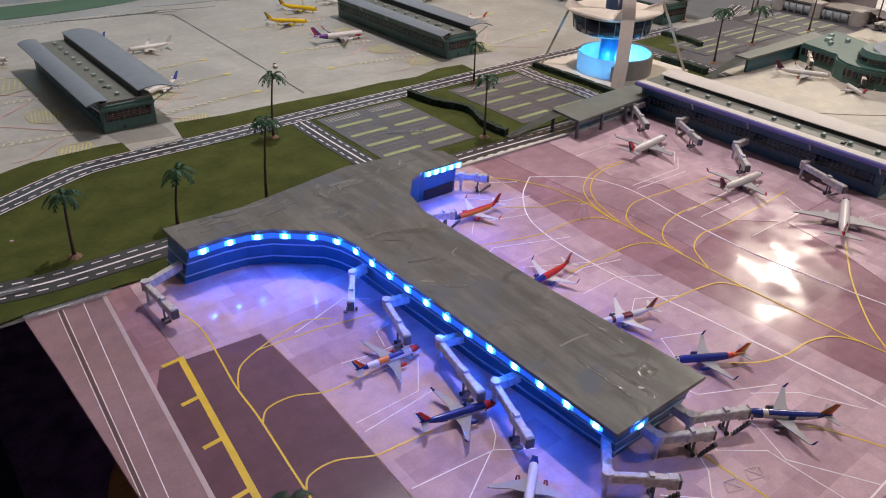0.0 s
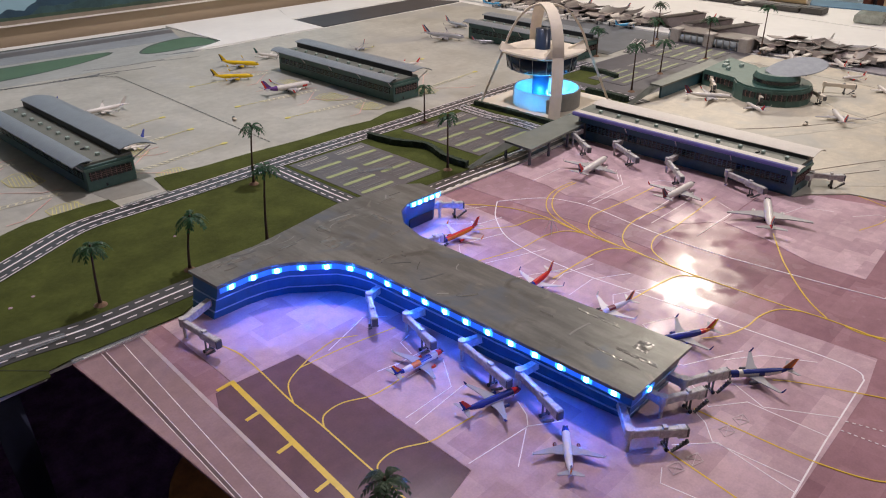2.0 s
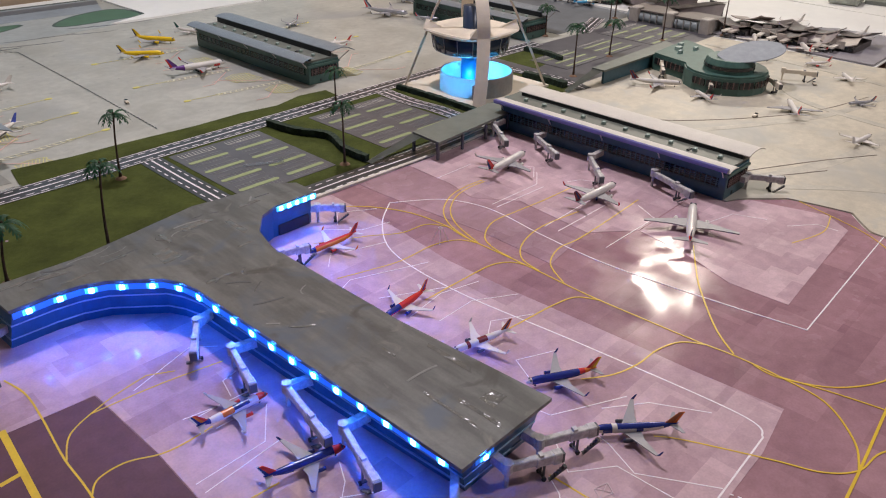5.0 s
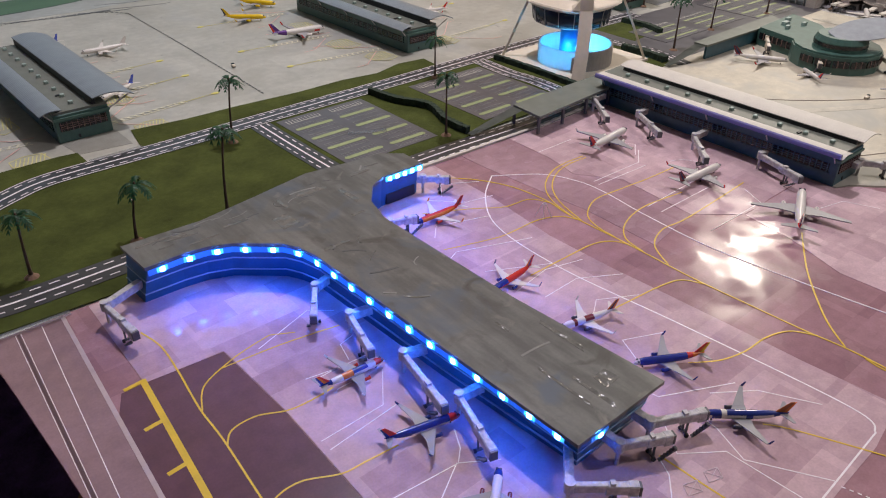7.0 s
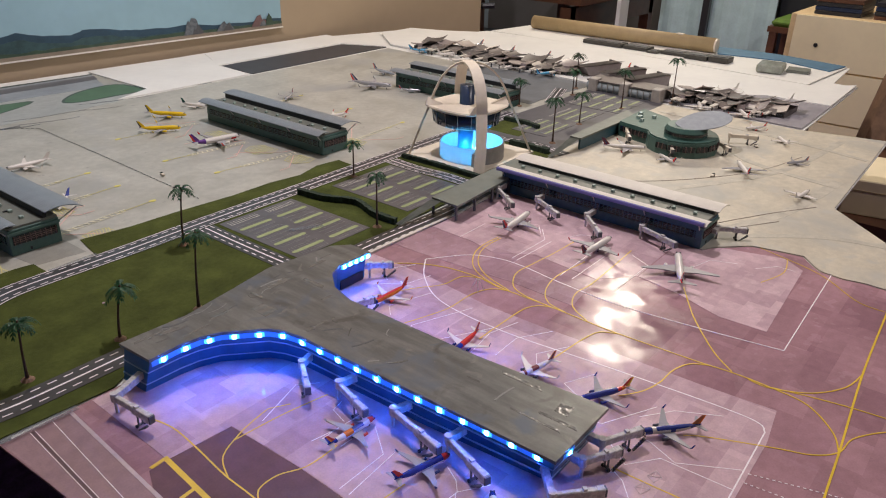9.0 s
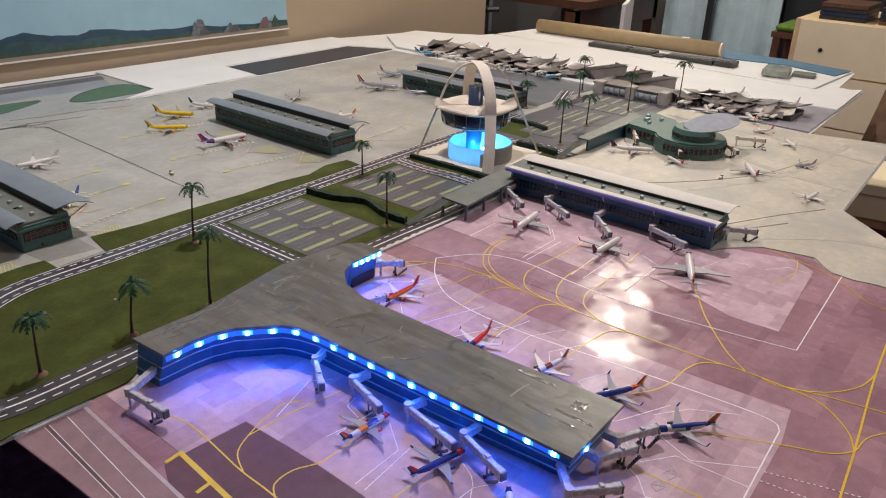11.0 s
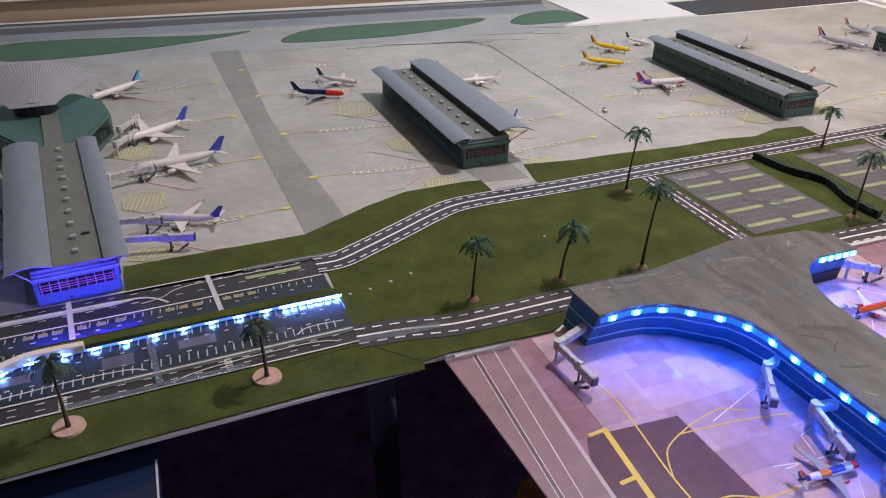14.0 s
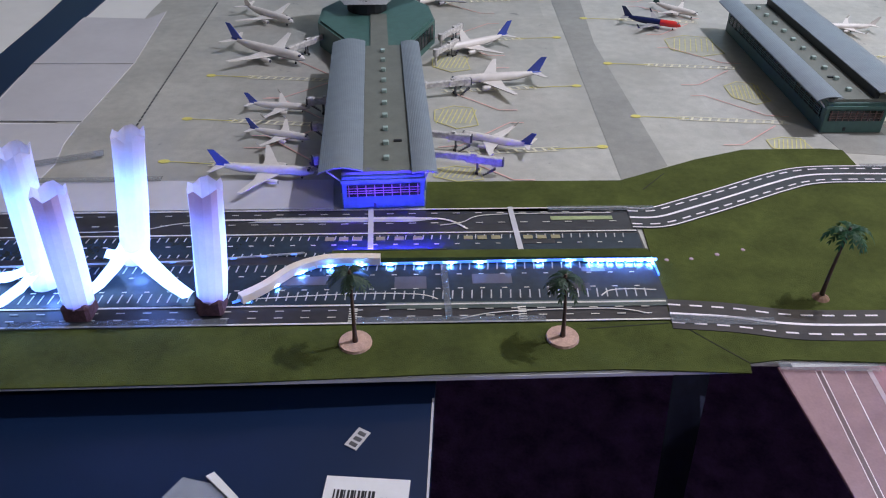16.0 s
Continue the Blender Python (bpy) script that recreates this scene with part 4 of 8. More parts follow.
for pts, z in (([(2.1523, 1.0045), (2.4066, 0.686), (2.4111, 0.4939), (2.7774, 0.5006), (2.6621, 0.6244), (2.6837, 0.9103), (2.7587, 1.5167), (2.7601, 1.8202), (2.7458, 2.0197), (2.6562, 2.0524), (2.5556, 2.3081), (2.3593, 2.3044), (2.198, 2.1064)], 0.006), ([(2.6792, 0.6338), (3.1059, 0.6036), (3.159, 0.8835), (3.0915, 1.1135), (3.1205, 1.9683), (2.7805, 2.0187), (2.7672, 1.5165)], 0.004)):
    flat("white_foam_board", prismed(pts, 0.0, z), WHITE_BOARD, "bare white foam board on the far table", "board", kind="")
flat("grey_apron_sheet", prismed([(2.0943, 0.4916), (2.4111, 0.4939), (2.4089, 0.7231), (2.3043, 0.9569), (2.1156, 0.957)], 0.0, 0.003), mat("lilac_grey_apron_print", (0.33, 0.31, 0.33), 0.35, var=0.15, size=0.06), "lilac-grey printed apron sheet", "mat", kind="")

# ---- grass, roads and car parks ----
grass = base("grass_sheets", 0, 0, 0, 0, "olive green flocked grass sheets", "grass", "", "structure")
part("grass_sheet", prismed([(-1.3209, 0.7465), (-0.5862, 0.7737), (-0.3796, 0.7808), (-0.2065, 0.7912), (-0.0355, 0.7977), (0.0772, 0.7926), (0.0799, 0.8047), (0.0236, 0.8672), (-1.3248, 0.8298)], 0.0002, Z3), GRASS, grass)
part("grass_sheet", prismed([(0.0236, 0.8672), (0.0799, 0.8052), (0.1135, 0.8102), (0.2417, 0.8041), (0.2708, 0.8194), (0.647, 0.8478), (0.8737, 0.8785), (1.1707, 0.8795), (1.1727, 1.1543), (0.2644, 1.157), (0.1465, 1.1108), (0.0578, 1.0643), (0.0308, 1.0233)], 0.0002, Z3 + 0.0001), GRASS, grass)
part("grass_sheet", prismed([(-0.2165, 1.0595), (0.0479, 1.0602), (0.1565, 1.1057), (0.2645, 1.1519), (0.3413, 1.152), (0.3403, 1.2141), (0.3127, 1.2182), (0.207, 1.2152), (0.135, 1.1875), (0.0836, 1.1617), (0.0262, 1.1327), (-0.2154, 1.1287)], 0.0002, Z3), GRASS, grass)
part("grass_sheet", prismed([(0.4215, 1.1571), (1.0424, 1.1699), (1.0483, 1.2296), (0.9863, 1.2371), (0.9203, 1.2176), (0.8445, 1.2281), (0.7463, 1.2257), (0.6195, 1.2344), (0.5275, 1.2359), (0.4378, 1.2485)], 0.0002, Z3), GRASS, grass)
# made higher than the other sheets to hide the diodes behind it
part("grass_sheet", prismed([(-0.3156, 0.9581), (0.0282, 0.9623), (0.0239, 0.9765), (-0.315, 0.9725)], 0.0002, 0.0072), GRASS, grass, "raised strip of olive grass between the car parks")
part("grass_sheet", prismed([(1.1707, 0.8795), (1.4615, 0.88), (1.4662, 1.1426), (1.1726, 1.1444)], 0.0002, Z3), GRASS, grass)
part("grass_sheet", prismed([(1.4912, 1.0254), (1.610, 1.0429), (1.612, 1.1410), (1.4934, 1.1425)], 0.0002, Z3), GRASS, grass)


SEAM = mat("dark_seam", (0.020, 0.024, 0.010), 0.9, var=0.2, size=0.01)
for pts in ([(0.0236, 0.8672), (0.045, 0.842), (0.0799, 0.8052)], [(0.020, 0.8600), (-0.060, 0.8520)], [(0.2640, 1.1560), (0.3100, 1.1750)], [(0.050, 1.110), (0.085, 1.150)]):
    bm = bmesh.new()
    ribbon(bm, curve(pts, 4), 0.0012, Z3, Z3 + 0.0003)
    part("sheet_seam", bm, SEAM, grass)


# flat discs laid on the grass, with a dim pink glow put into them
GLIMMER = mat("dim_glowing_dot", (0.10, 0.12, 0.06), 0.8, var=0.0, emit=(0.62, 0.34, 0.52), power=0.35)
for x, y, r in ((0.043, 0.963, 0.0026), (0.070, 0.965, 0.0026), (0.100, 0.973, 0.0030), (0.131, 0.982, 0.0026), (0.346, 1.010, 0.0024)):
    part("glow_dot", tubed([(x, y, Z3 - 0.0004), (x, y, Z3 + 0.0006), (x, y, Z3 + 0.0009)], [r, r * 0.8, r * 0.3], 12), GLIMMER, grass, "small disc on the grass with a dim glow put into it")


def road(name, pts, width, label, kinds="wsd"):
    """A printed road with a solid white middle line and dashed edge lines."""
    r = base(name, 0, 0, 0, 0, label, "road", "", "structure")
    line = curve(pts, 10)
    bm = bmesh.new()
    ribbon(bm, line, width, Z3 + 0.0002, Z4)
    part("carriageway", bm, ASPHALT, r)
    bm = bmesh.new()
    ribbon(bm, line, 0.0030, Z4 + 0.0001)
    part("middle_line", bm, LINE_W, r)
    for s in (-1, 1):
        bm = bmesh.new()
        dashes(bm, shifted(line, s * width * 0.31), 0.0021, 0.012, 0.009, Z4 + 0.0001)
        part("lane_dashes", bm, LINE_W, r)
        if "e" in kinds:
            bm = bmesh.new()
            ribbon(bm, shifted(line, s * width * 0.46), 0.0016, Z4 + 0.0001)
            part("edge_line", bm, LINE_W, r)
    return r


road("road", [(0.0202, 1.0462), (0.0532, 1.047), (0.0977, 1.0667), (0.1567, 1.0956), (0.2156, 1.1253), (0.2598, 1.1428), (0.3138, 1.1479), (0.4606, 1.1479), (0.625, 1.1527), (0.892, 1.1558), (1.1728, 1.1622), (1.4028, 1.1647), (1.6742, 1.1657)], 0.044, "black printed road with white lane lines across the grass", "e")
road("road", [(0.0244, 0.8737), (0.0823, 0.868), (0.1321, 0.8587), (0.1816, 0.8563), (0.3091, 0.8578), (0.4646, 0.8583), (0.6278, 0.8526), (0.7797, 0.8525), (0.9579, 0.8465), (1.1154, 0.853)], 0.044, "black printed road running behind the blue-lit concourse")
road("road", [(0.6108, 1.1286), (0.6098, 1.0264), (0.6113, 0.8792)], 0.036, "short printed road between grass and car park")
road("road", [(1.1262, 1.1367), (1.1211, 1.0558), (1.1272, 0.9869), (1.123, 0.9086)], 0.036, "short printed road beside the tower garden", "e")
road("road", [(1.4388, 1.1379), (1.4463, 1.045), (1.4629, 0.9574), (1.4432, 0.8607)], 0.036, "short printed road behind the tower garden")


def car_park(x0, x1, y0, y1, rows, label, cols=2):
    """A printed car park: columns of rounded green verges with bays on both sides, and a row of bays along its north rim."""
    c = base("car_park", 0, 0, 0, 0, label, "car park", "printed car parks", "structure")
    part("surface", boxed(x0, x1, y0, y1, Z3 + 0.0002, Z4), LOT, c)
    north = 0.13 * (y1 - y0)
    step = (y1 - y0 - north) / rows
    for i in range(cols):
        span = (x1 - x0) / cols
        cx = x0 + (i + 0.5) * span
        w = span * 0.36
        n = max(int(2 * w / 0.0062), 4)
        for j in range(rows):
            cy = y0 + (j + 0.5) * step
            r = min(0.0046, step * 0.10)
            rim = [(cx + s * w + r * math.cos(a * math.pi / 6 + (0 if s > 0 else math.pi) - math.pi / 2), cy + r * math.sin(a * math.pi / 6 + (0 if s > 0 else math.pi) - math.pi / 2)) for s in (1, -1) for a in range(7)]
            part("green_verge_print", prismed(rim, Z4, Z4 + 0.0003), PARK_GREEN, c)
            bm = bmesh.new()
            for k in range(n + 1):
                xx = cx - w + 2 * w * k / n
                for s in (-1, 1):
                    ribbon(bm, [(xx, cy + s * (r + 0.001)), (xx, cy + s * step * 0.36)], 0.0007, Z4)
            for s in (-1, 1):
                ribbon(bm, [(cx - w, cy + s * step * 0.36), (cx + w, cy + s * step * 0.36)], 0.0007, Z4, Z4 + 0.0003)
            part("bay_lines", bm, BAY_FAINT, c)
        bm = bmesh.new()
        for k in range(n + 1):
            xx = cx - w + 2 * w * k / n
            ribbon(bm, [(xx, y1 - north * 0.80), (xx, y1 - north * 0.30)], 0.0011, Z4)
        ribbon(bm, [(cx - w, y1 - north * 0.80), (cx + w, y1 - north * 0.80)], 0.0008, Z4, Z4 + 0.0003)
        part("bay_lines", bm, LINE_PALE, c)


BAY_FAINT = mat("faint_bay_line", (0.27, 0.27, 0.26), 0.5, var=0.15, size=0.01)
PARK_GREEN = mat("pale_green_verge_print", (0.31, 0.36, 0.17), 0.5, var=0.12, size=0.01)
car_park(0.638, 0.812, 0.907, 1.124, 4, "grey printed car park with pale green verges")
car_park(0.918, 1.101, 0.906, 1.117, 4, "grey printed car park with pale green verges beside the tower")
car_park(1.536, 1.857, 0.972, 1.078, 3, "grey printed car park far beyond the tower")
car_park(1.879, 2.067, 0.938, 1.120, 4, "grey printed car park far beyond the tower")

flat("car_park_ground", prismed([(1.408, 0.888), (2.085, 0.888), (2.095, 1.145), (1.408, 1.160)], 0.0006, 0.0013), LOT, "dark grey printed ground under the far car parks", "paper")
flat("road_sheet", prismed([(1.7953, 1.1843), (1.8621, 1.1887), (1.9855, 1.1829), (2.1596, 1.1672), (2.196, 1.302), (2.1461, 1.4685), (2.1346, 1.6265), (2.0005, 1.6093), (1.8356, 1.4932), (1.7972, 1.2477)], 0.0002, 0.0010), mat("dark_blue_grey_print", (0.125, 0.135, 0.15), 0.4, var=0.25, size=0.06), "dark blue-grey printed road sheet beyond the far hall", "paper")
road("road", [(1.8564, 1.1499), (1.9415, 1.1832), (2.0351, 1.2183)], 0.040, "short black road piece climbing to the far terminal", "e")

# terminal frontage: two strips of road and car park
front = base("terminal_frontage", 0.0442, -0.0192, 0, 1.27, "dark printed road and car park strips lit by blue light", "road", "", "structure")
front.scale = (1.0245, 1.0245, 1)
part("surface", boxed(-1.30, 0.003, 0.862, 1.065, 0.0002, Z3), ASPHALT, front)
BAY_OLIVE = mat("olive_bay_print", (0.30, 0.27, 0.15), 0.4, var=0.15, size=0.01)
BAY_TICK = mat("grey_bay_print", (0.44, 0.44, 0.45), 0.4, var=0.15, size=0.02)
PARK_BLUE = mat("blue_black_bays", (0.020, 0.034, 0.050), 0.25, var=0.3, size=0.03)
part("bay_surface", boxed(-1.30, 0.001, 0.973, 1.009, Z3, Z4 - 0.0003), PARK_BLUE, front)
part("bay_surface", boxed(-1.30, 0.004, 0.893, 0.958, Z3, Z4 - 0.0003), PARK_BLUE, front)
part("verge_print", boxed(-0.27, 0.002, 0.884, 0.894, Z4 - 0.0003, Z4), mat("grey_green_verge", (0.075, 0.095, 0.085), 0.4, var=0.2, size=0.02), front)
part("verge_print", boxed(-0.09, -0.02, 1.037, 1.044, Z3, Z4), PARK_GREEN, front)
for x in (-0.2935, -0.134):
    bm = bmesh.new()
    ribbon(bm, [(x, 1.064), (x + 0.004, 0.972)], 0.006, Z4 + 0.0006)
    part("crossing_strip", bm, PALE_PAPER, front)
for y in (1.0135, 1.062, 0.8905, 0.864):
    bm = bmesh.new()
    ribbon(bm, [(-1.30, y), (0.001, y)], 0.0022, Z4)
    part("kerb_line", bm, LINE_PALE, front)
for y, on in ((1.053, 0.008), (1.033, 0.008), (0.883, 0.008), (0.873, 0.008), (0.992, 0.005), (0.938, 0.005), (0.915, 0.005)):
    bm = bmesh.new()
    dashes(bm, [(-1.30, y), (-0.6, y), (0.0, y)], 0.0012, on, 0.017, Z4)
    part("lane_dashes", bm, LINE_PALE, front)
for y, h in ((1.005, 0.008), (0.9745, 0.006), (0.951, 0.011), (0.905, 0.013)):
    bm = bmesh.new()
    for k in range(int(0.70 / 0.0095)):
        x = -0.70 + 0.0095 * k
        ribbon(bm, [(x, y - h / 2), (x + 0.001, y + h / 2)], 0.0013, Z4)
    part("bay_lines", bm, BAY_TICK, front)
bm = bmesh.new()
ribbon(bm, curve([(-0.47, 1.043), (-0.36, 1.043), (-0.24, 1.043), (-0.205, 1.038), (-0.185, 1.020)], 6), 0.0028, Z4 + 0.0001)
part("island_kerb", bm, LINE_PALE, front)
part("island_print", prismed([(-0.43, 1.037), (-0.245, 1.036), (-0.222, 1.040), (-0.245, 1.046), (-0.40, 1.047)], Z4, Z4 + 0.0003), BAY_TICK, front)
for pts in ([(-0.215, 1.028), (-0.19, 1.034), (-0.172, 1.046), (-0.13, 1.050), (-0.02, 1.050)], [(-0.63, 1.022), (-0.55, 1.024), (-0.51, 1.036), (-0.46, 1.043)], [(-0.20, 0.868), (-0.17, 0.876), (-0.12, 0.880), (-0.05, 0.880), (-0.02, 0.872)], [(-0.06, 0.900), (-0.05, 0.908), (-0.03, 0.910), (-0.004, 0.908)], [(-0.40, 0.902), (-0.30, 0.908), (-0.24, 0.906), (-0.22, 0.898)]):
    bm = bmesh.new()
    ribbon(bm, curve(pts, 6), 0.0013, Z4 + 0.0001)
    part("kerb_curve", bm, LINE_PALE, front)
for x, y, w, h in ((-0.247, 0.925, 0.016, 0.020), (-0.09, 0.915, 0.022, 0.012), (-0.36, 0.930, 0.03, 0.014), (-0.165, 0.930, 0.020, 0.016), (-0.11, 0.995, 0.018, 0.008), (-0.06, 0.944, 0.012, 0.008)):
    part("bay_patch", boxed(x - w, x + w, y - h / 2, y + h / 2, Z4 - 0.0003, Z4 - 0.0001), (LOT, ASPHALT)[int(x * 100) % 2], front)
for x in (-0.292, -0.131):
    bm = bmesh.new()
    for k in range(6):
        ribbon(bm, [(x - 0.013, 0.867 + 0.0035 * k), (x - 0.005, 0.867 + 0.0035 * k)], 0.0016, Z4 + 0.0001)
    part("crosswalk_bars", bm, LINE_PALE, front)
for x in (-0.335, -0.32, -0.305, -0.28, -0.26, -0.24, -0.185, -0.17, -0.155, -0.12, -0.105, -0.09):
    bm = bmesh.new()
    ribbon(bm, [(x - 0.005, 1.003), (x + 0.005, 1.003)], 0.007, Z4 + 0.0002)
    part("yellow_bay", bm, BAY_OLIVE, front)

# ---- blue-lit concourse ----
ROOF_PTS = [(0.2638, 0.8143), (0.3582, 0.8112), (0.4354, 0.8238), (0.5216, 0.8392), (0.5886, 0.8307), (0.6361, 0.8270), (0.6619, 0.8055), (0.6622, 0.7642), (0.5987, 0.7657), (0.5704, 0.7537), (0.5441, 0.7210), (0.5314, 0.6768), (0.5329, 0.4624), (0.5448, 0.2846), (0.4280, 0.2838), (0.4252, 0.4605), (0.4218, 0.6558), (0.4165, 0.6833), (0.4065, 0.7029), (0.3624, 0.7409), (0.3380, 0.7515), (0.3108, 0.7551), (0.2670, 0.7536)]
WALL_TOP = [(0.2678, 0.8103), (0.3583, 0.8073), (0.4354, 0.8198), (0.5217, 0.8343), (0.5886, 0.8268), (0.6343, 0.8231), (0.6572, 0.8035), (0.6574, 0.7691), (0.5968, 0.7697), (0.5665, 0.7566), (0.5403, 0.722), (0.5266, 0.6767), (0.5282, 0.4623), (0.5320, 0.2878), (0.4322, 0.2868), (0.4314, 0.4606), (0.4265, 0.6579), (0.4203, 0.6853), (0.4103, 0.7059), (0.3643, 0.7448), (0.3379, 0.7554), (0.3107, 0.7591), (0.2708, 0.7586)]
WALL_LOW = [(0.2611, 0.8123), (0.3588, 0.8095), (0.4361, 0.8223), (0.5227, 0.8369), (0.5899, 0.8296), (0.6377, 0.826), (0.6617, 0.8065), (0.6619, 0.778), (0.5982, 0.7764), (0.5678, 0.7633), (0.5415, 0.7266), (0.5259, 0.6792), (0.5267, 0.4643), (0.5338, 0.2994), (0.4500, 0.2984), (0.437, 0.4626), (0.4292, 0.6631), (0.4219, 0.6916), (0.4119, 0.7111), (0.3647, 0.752), (0.3382, 0.7626), (0.3109, 0.7662), (0.2631, 0.7665)]
HR = 0.047


def skin(bm, lo, hi, z0, z1):
    n = len(lo)
    a = [bm.verts.new((*p, z0)) for p in lo]
    b = [bm.verts.new((*p, z1)) for p in hi]
    for i in range(n):
        bm.faces.new((a[i], a[(i + 1) % n], b[(i + 1) % n], b[i]))
    bm.faces.new(b)
    bm.faces.new(a[::-1])


def between(f):
    return [(a[0] + (b[0] - a[0]) * f, a[1] + (b[1] - a[1]) * f) for a, b in zip(WALL_LOW, WALL_TOP)]


con = base("concourse", 0, 0, 0, 0, "T-shaped card concourse with blue walls and lit blue edge strip", "terminal building")
bm = bmesh.new()
skin(bm, WALL_LOW, WALL_TOP, 0.0, HR - 0.001)
part("wall", bm, BLUE_WALL, con, "blue card wall lit from above")
bm = bmesh.new()
prism(bm, ROOF_PTS, HR, HR + 0.004)
part("roof", bm, ROOF_GREY, con, "grey painted card roof with scuffs")
for f in (0.24, 0.60):
    bm = bmesh.new()
    loop = between(f)
    ring = [Vector(p) for p in loop[13:] + loop[:1]]
    ribbon(bm, shifted(ring, 0.0004), 0.0016, f * HR - 0.0007, f * HR + 0.0007)
    part("wall_trim", bm, BLUE_TRIM, con, "pale line along the wall")


def led_run(pts, pitch, z, parent, hot, band, name="led_strip", face=-1, size=0.0034, tall=0.0034, halo=LED_HALO):
    """A lit tape along plan points with single bright diodes at a pitch; it stands upright."""
    p = [Vector(q) for q in pts]
    s = new(name)
    s.parent = parent
    bm = bmesh.new()
    ribbon(bm, p, 0.0008, z - tall, z + tall)
    part("led_tape", bm, band, s)
    length = [0.0]
    for a, b in zip(p, p[1:]):
        length.append(length[-1] + (b - a).length)
    at = pitch / 2
    me = None
    while at < length[-1]:
        i = max(k for k in range(len(p)) if length[k] <= at)
        d = (p[i + 1] - p[i]).normalized()
        q = p[i] + d * (at - length[i]) + Vector((-d.y, d.x)) * 0.0012 * face
        if me is None:
            bm = bmesh.new()
            box(bm, -size * 0.85, size * 0.85, -0.0010, 0.0010, -tall * 0.85, tall * 0.85, 0.0007)
            first = part("led", bm, hot, s)
            me = first.data
            # wider box round the diode that carries its halo of glow
            bm = bmesh.new()
            box(bm, -size * 1.9, size * 1.9, -0.0005, 0.0005, -tall * 0.96, tall * 0.96, 0.0003)
            halo_ob = part("led_halo", bm, halo, s)
            halo_me = halo_ob.data
        else:
            first = new("led", me)
            first.parent = s
            halo_ob = new("led_halo", halo_me)
            halo_ob.parent = s
        first.matrix_local = pose(q.x, q.y, z, 0, 0, math.degrees(math.atan2(d.y, d.x)))
        halo_ob.matrix_local = pose(q.x - 0.0007 * face * -d.y, q.y - 0.0007 * face * d.x, z, 0, 0, math.degrees(math.atan2(d.y, d.x)))
        at += pitch
    return s


LED_LEFT = [(0.2694, 0.7531), (0.3108, 0.7546), (0.338, 0.751), (0.3624, 0.7404), (0.4065, 0.7024), (0.4165, 0.6828), (0.4213, 0.6558), (0.4257, 0.4605), (0.4281, 0.3926), (0.4303, 0.3020)]
led_run(LED_LEFT, 0.0316, HR - 0.0038, con, LED_BLUE, LED_BAND)
led_run([(0.5990, 0.7642), (0.6603, 0.7637)], 0.0126, HR - 0.001, con, LED_BLUE, LED_HALO)
# solid black box; the shade of an opening is painted, nothing is cut
part("doorway", boxed(0.606, 0.655, 0.7730, 0.7790, 0.002, 0.017), DARK_GAP, con, "black box standing for a shaded opening low in the end wall")
led_run([(0.4440, 0.2834), (0.4660, 0.2836)], 0.022, HR - 0.001, con, LED_BLUE, LED_BAND, tall=0.0022)
led_run([(0.5353, 0.3175), (0.5305, 0.4623), (0.5286, 0.6669), (0.5422, 0.7181)], 0.0316, HR - 0.010, con, LED_HIDDEN, BLUE_TRIM, face=-1)
# paint strokes, scuffs and tape on the roof
ZR = HR + 0.0042
rnd = random.Random(5)
for k in range(26):
    x, y = rnd.uniform(0.30, 0.61), rnd.uniform(0.778, 0.808)
    if k > 16:
        x, y = rnd.uniform(0.44, 0.50), rnd.uniform(0.34, 0.72)
    ln, a, bend = rnd.uniform(0.006, 0.022), rnd.uniform(0, math.pi), rnd.uniform(-0.4, 0.4)
    mid = [(x + ln * f * math.cos(a + bend * f), y + 0.55 * ln * f * math.sin(a + bend * f)) for f in (-1, -0.5, 0, 0.5, 1)]
    bm = bmesh.new()
    ribbon(bm, mid, rnd.uniform(0.0008, 0.0030), ZR - 0.0003, ZR - 0.0001 + 0.00001 * k)
    part("scuff", bm, (ROOF_WORN, ROOF_STREAK, TAPE)[k % 3], con)
for x, y, w, h in ((0.509, 0.321, 0.010, 0.009), (0.487, 0.317, 0.0024, 0.026), (0.472, 0.337, 0.0018, 0.034), (0.524, 0.387, 0.0030, 0.030), (0.490, 0.433, 0.0016, 0.010), (0.452, 0.661, 0.018, 0.0030), (0.514, 0.706, 0.010, 0.0024), (0.388, 0.779, 0.016, 0.003), (0.320, 0.793, 0.014, 0.0026), (0.455, 0.784, 0.003, 0.014), (0.579, 0.795, 0.016, 0.003), (0.436, 0.745, 0.012, 0.016), (0.500, 0.790, 0.022, 0.006), (0.532, 0.752, 0.004, 0.022), (0.300, 0.800, 0.026, 0.0024), (0.345, 0.768, 0.020, 0.0016)):
    part("tape", prismed([(x - w, y - h), (x + w, y - h * 0.8), (x + w * 0.8, y + h), (x - w * 0.9, y + h * 0.9)], ZR - 0.0003, ZR - 0.00005), TAPE, con, "strip of glossy clear tape")

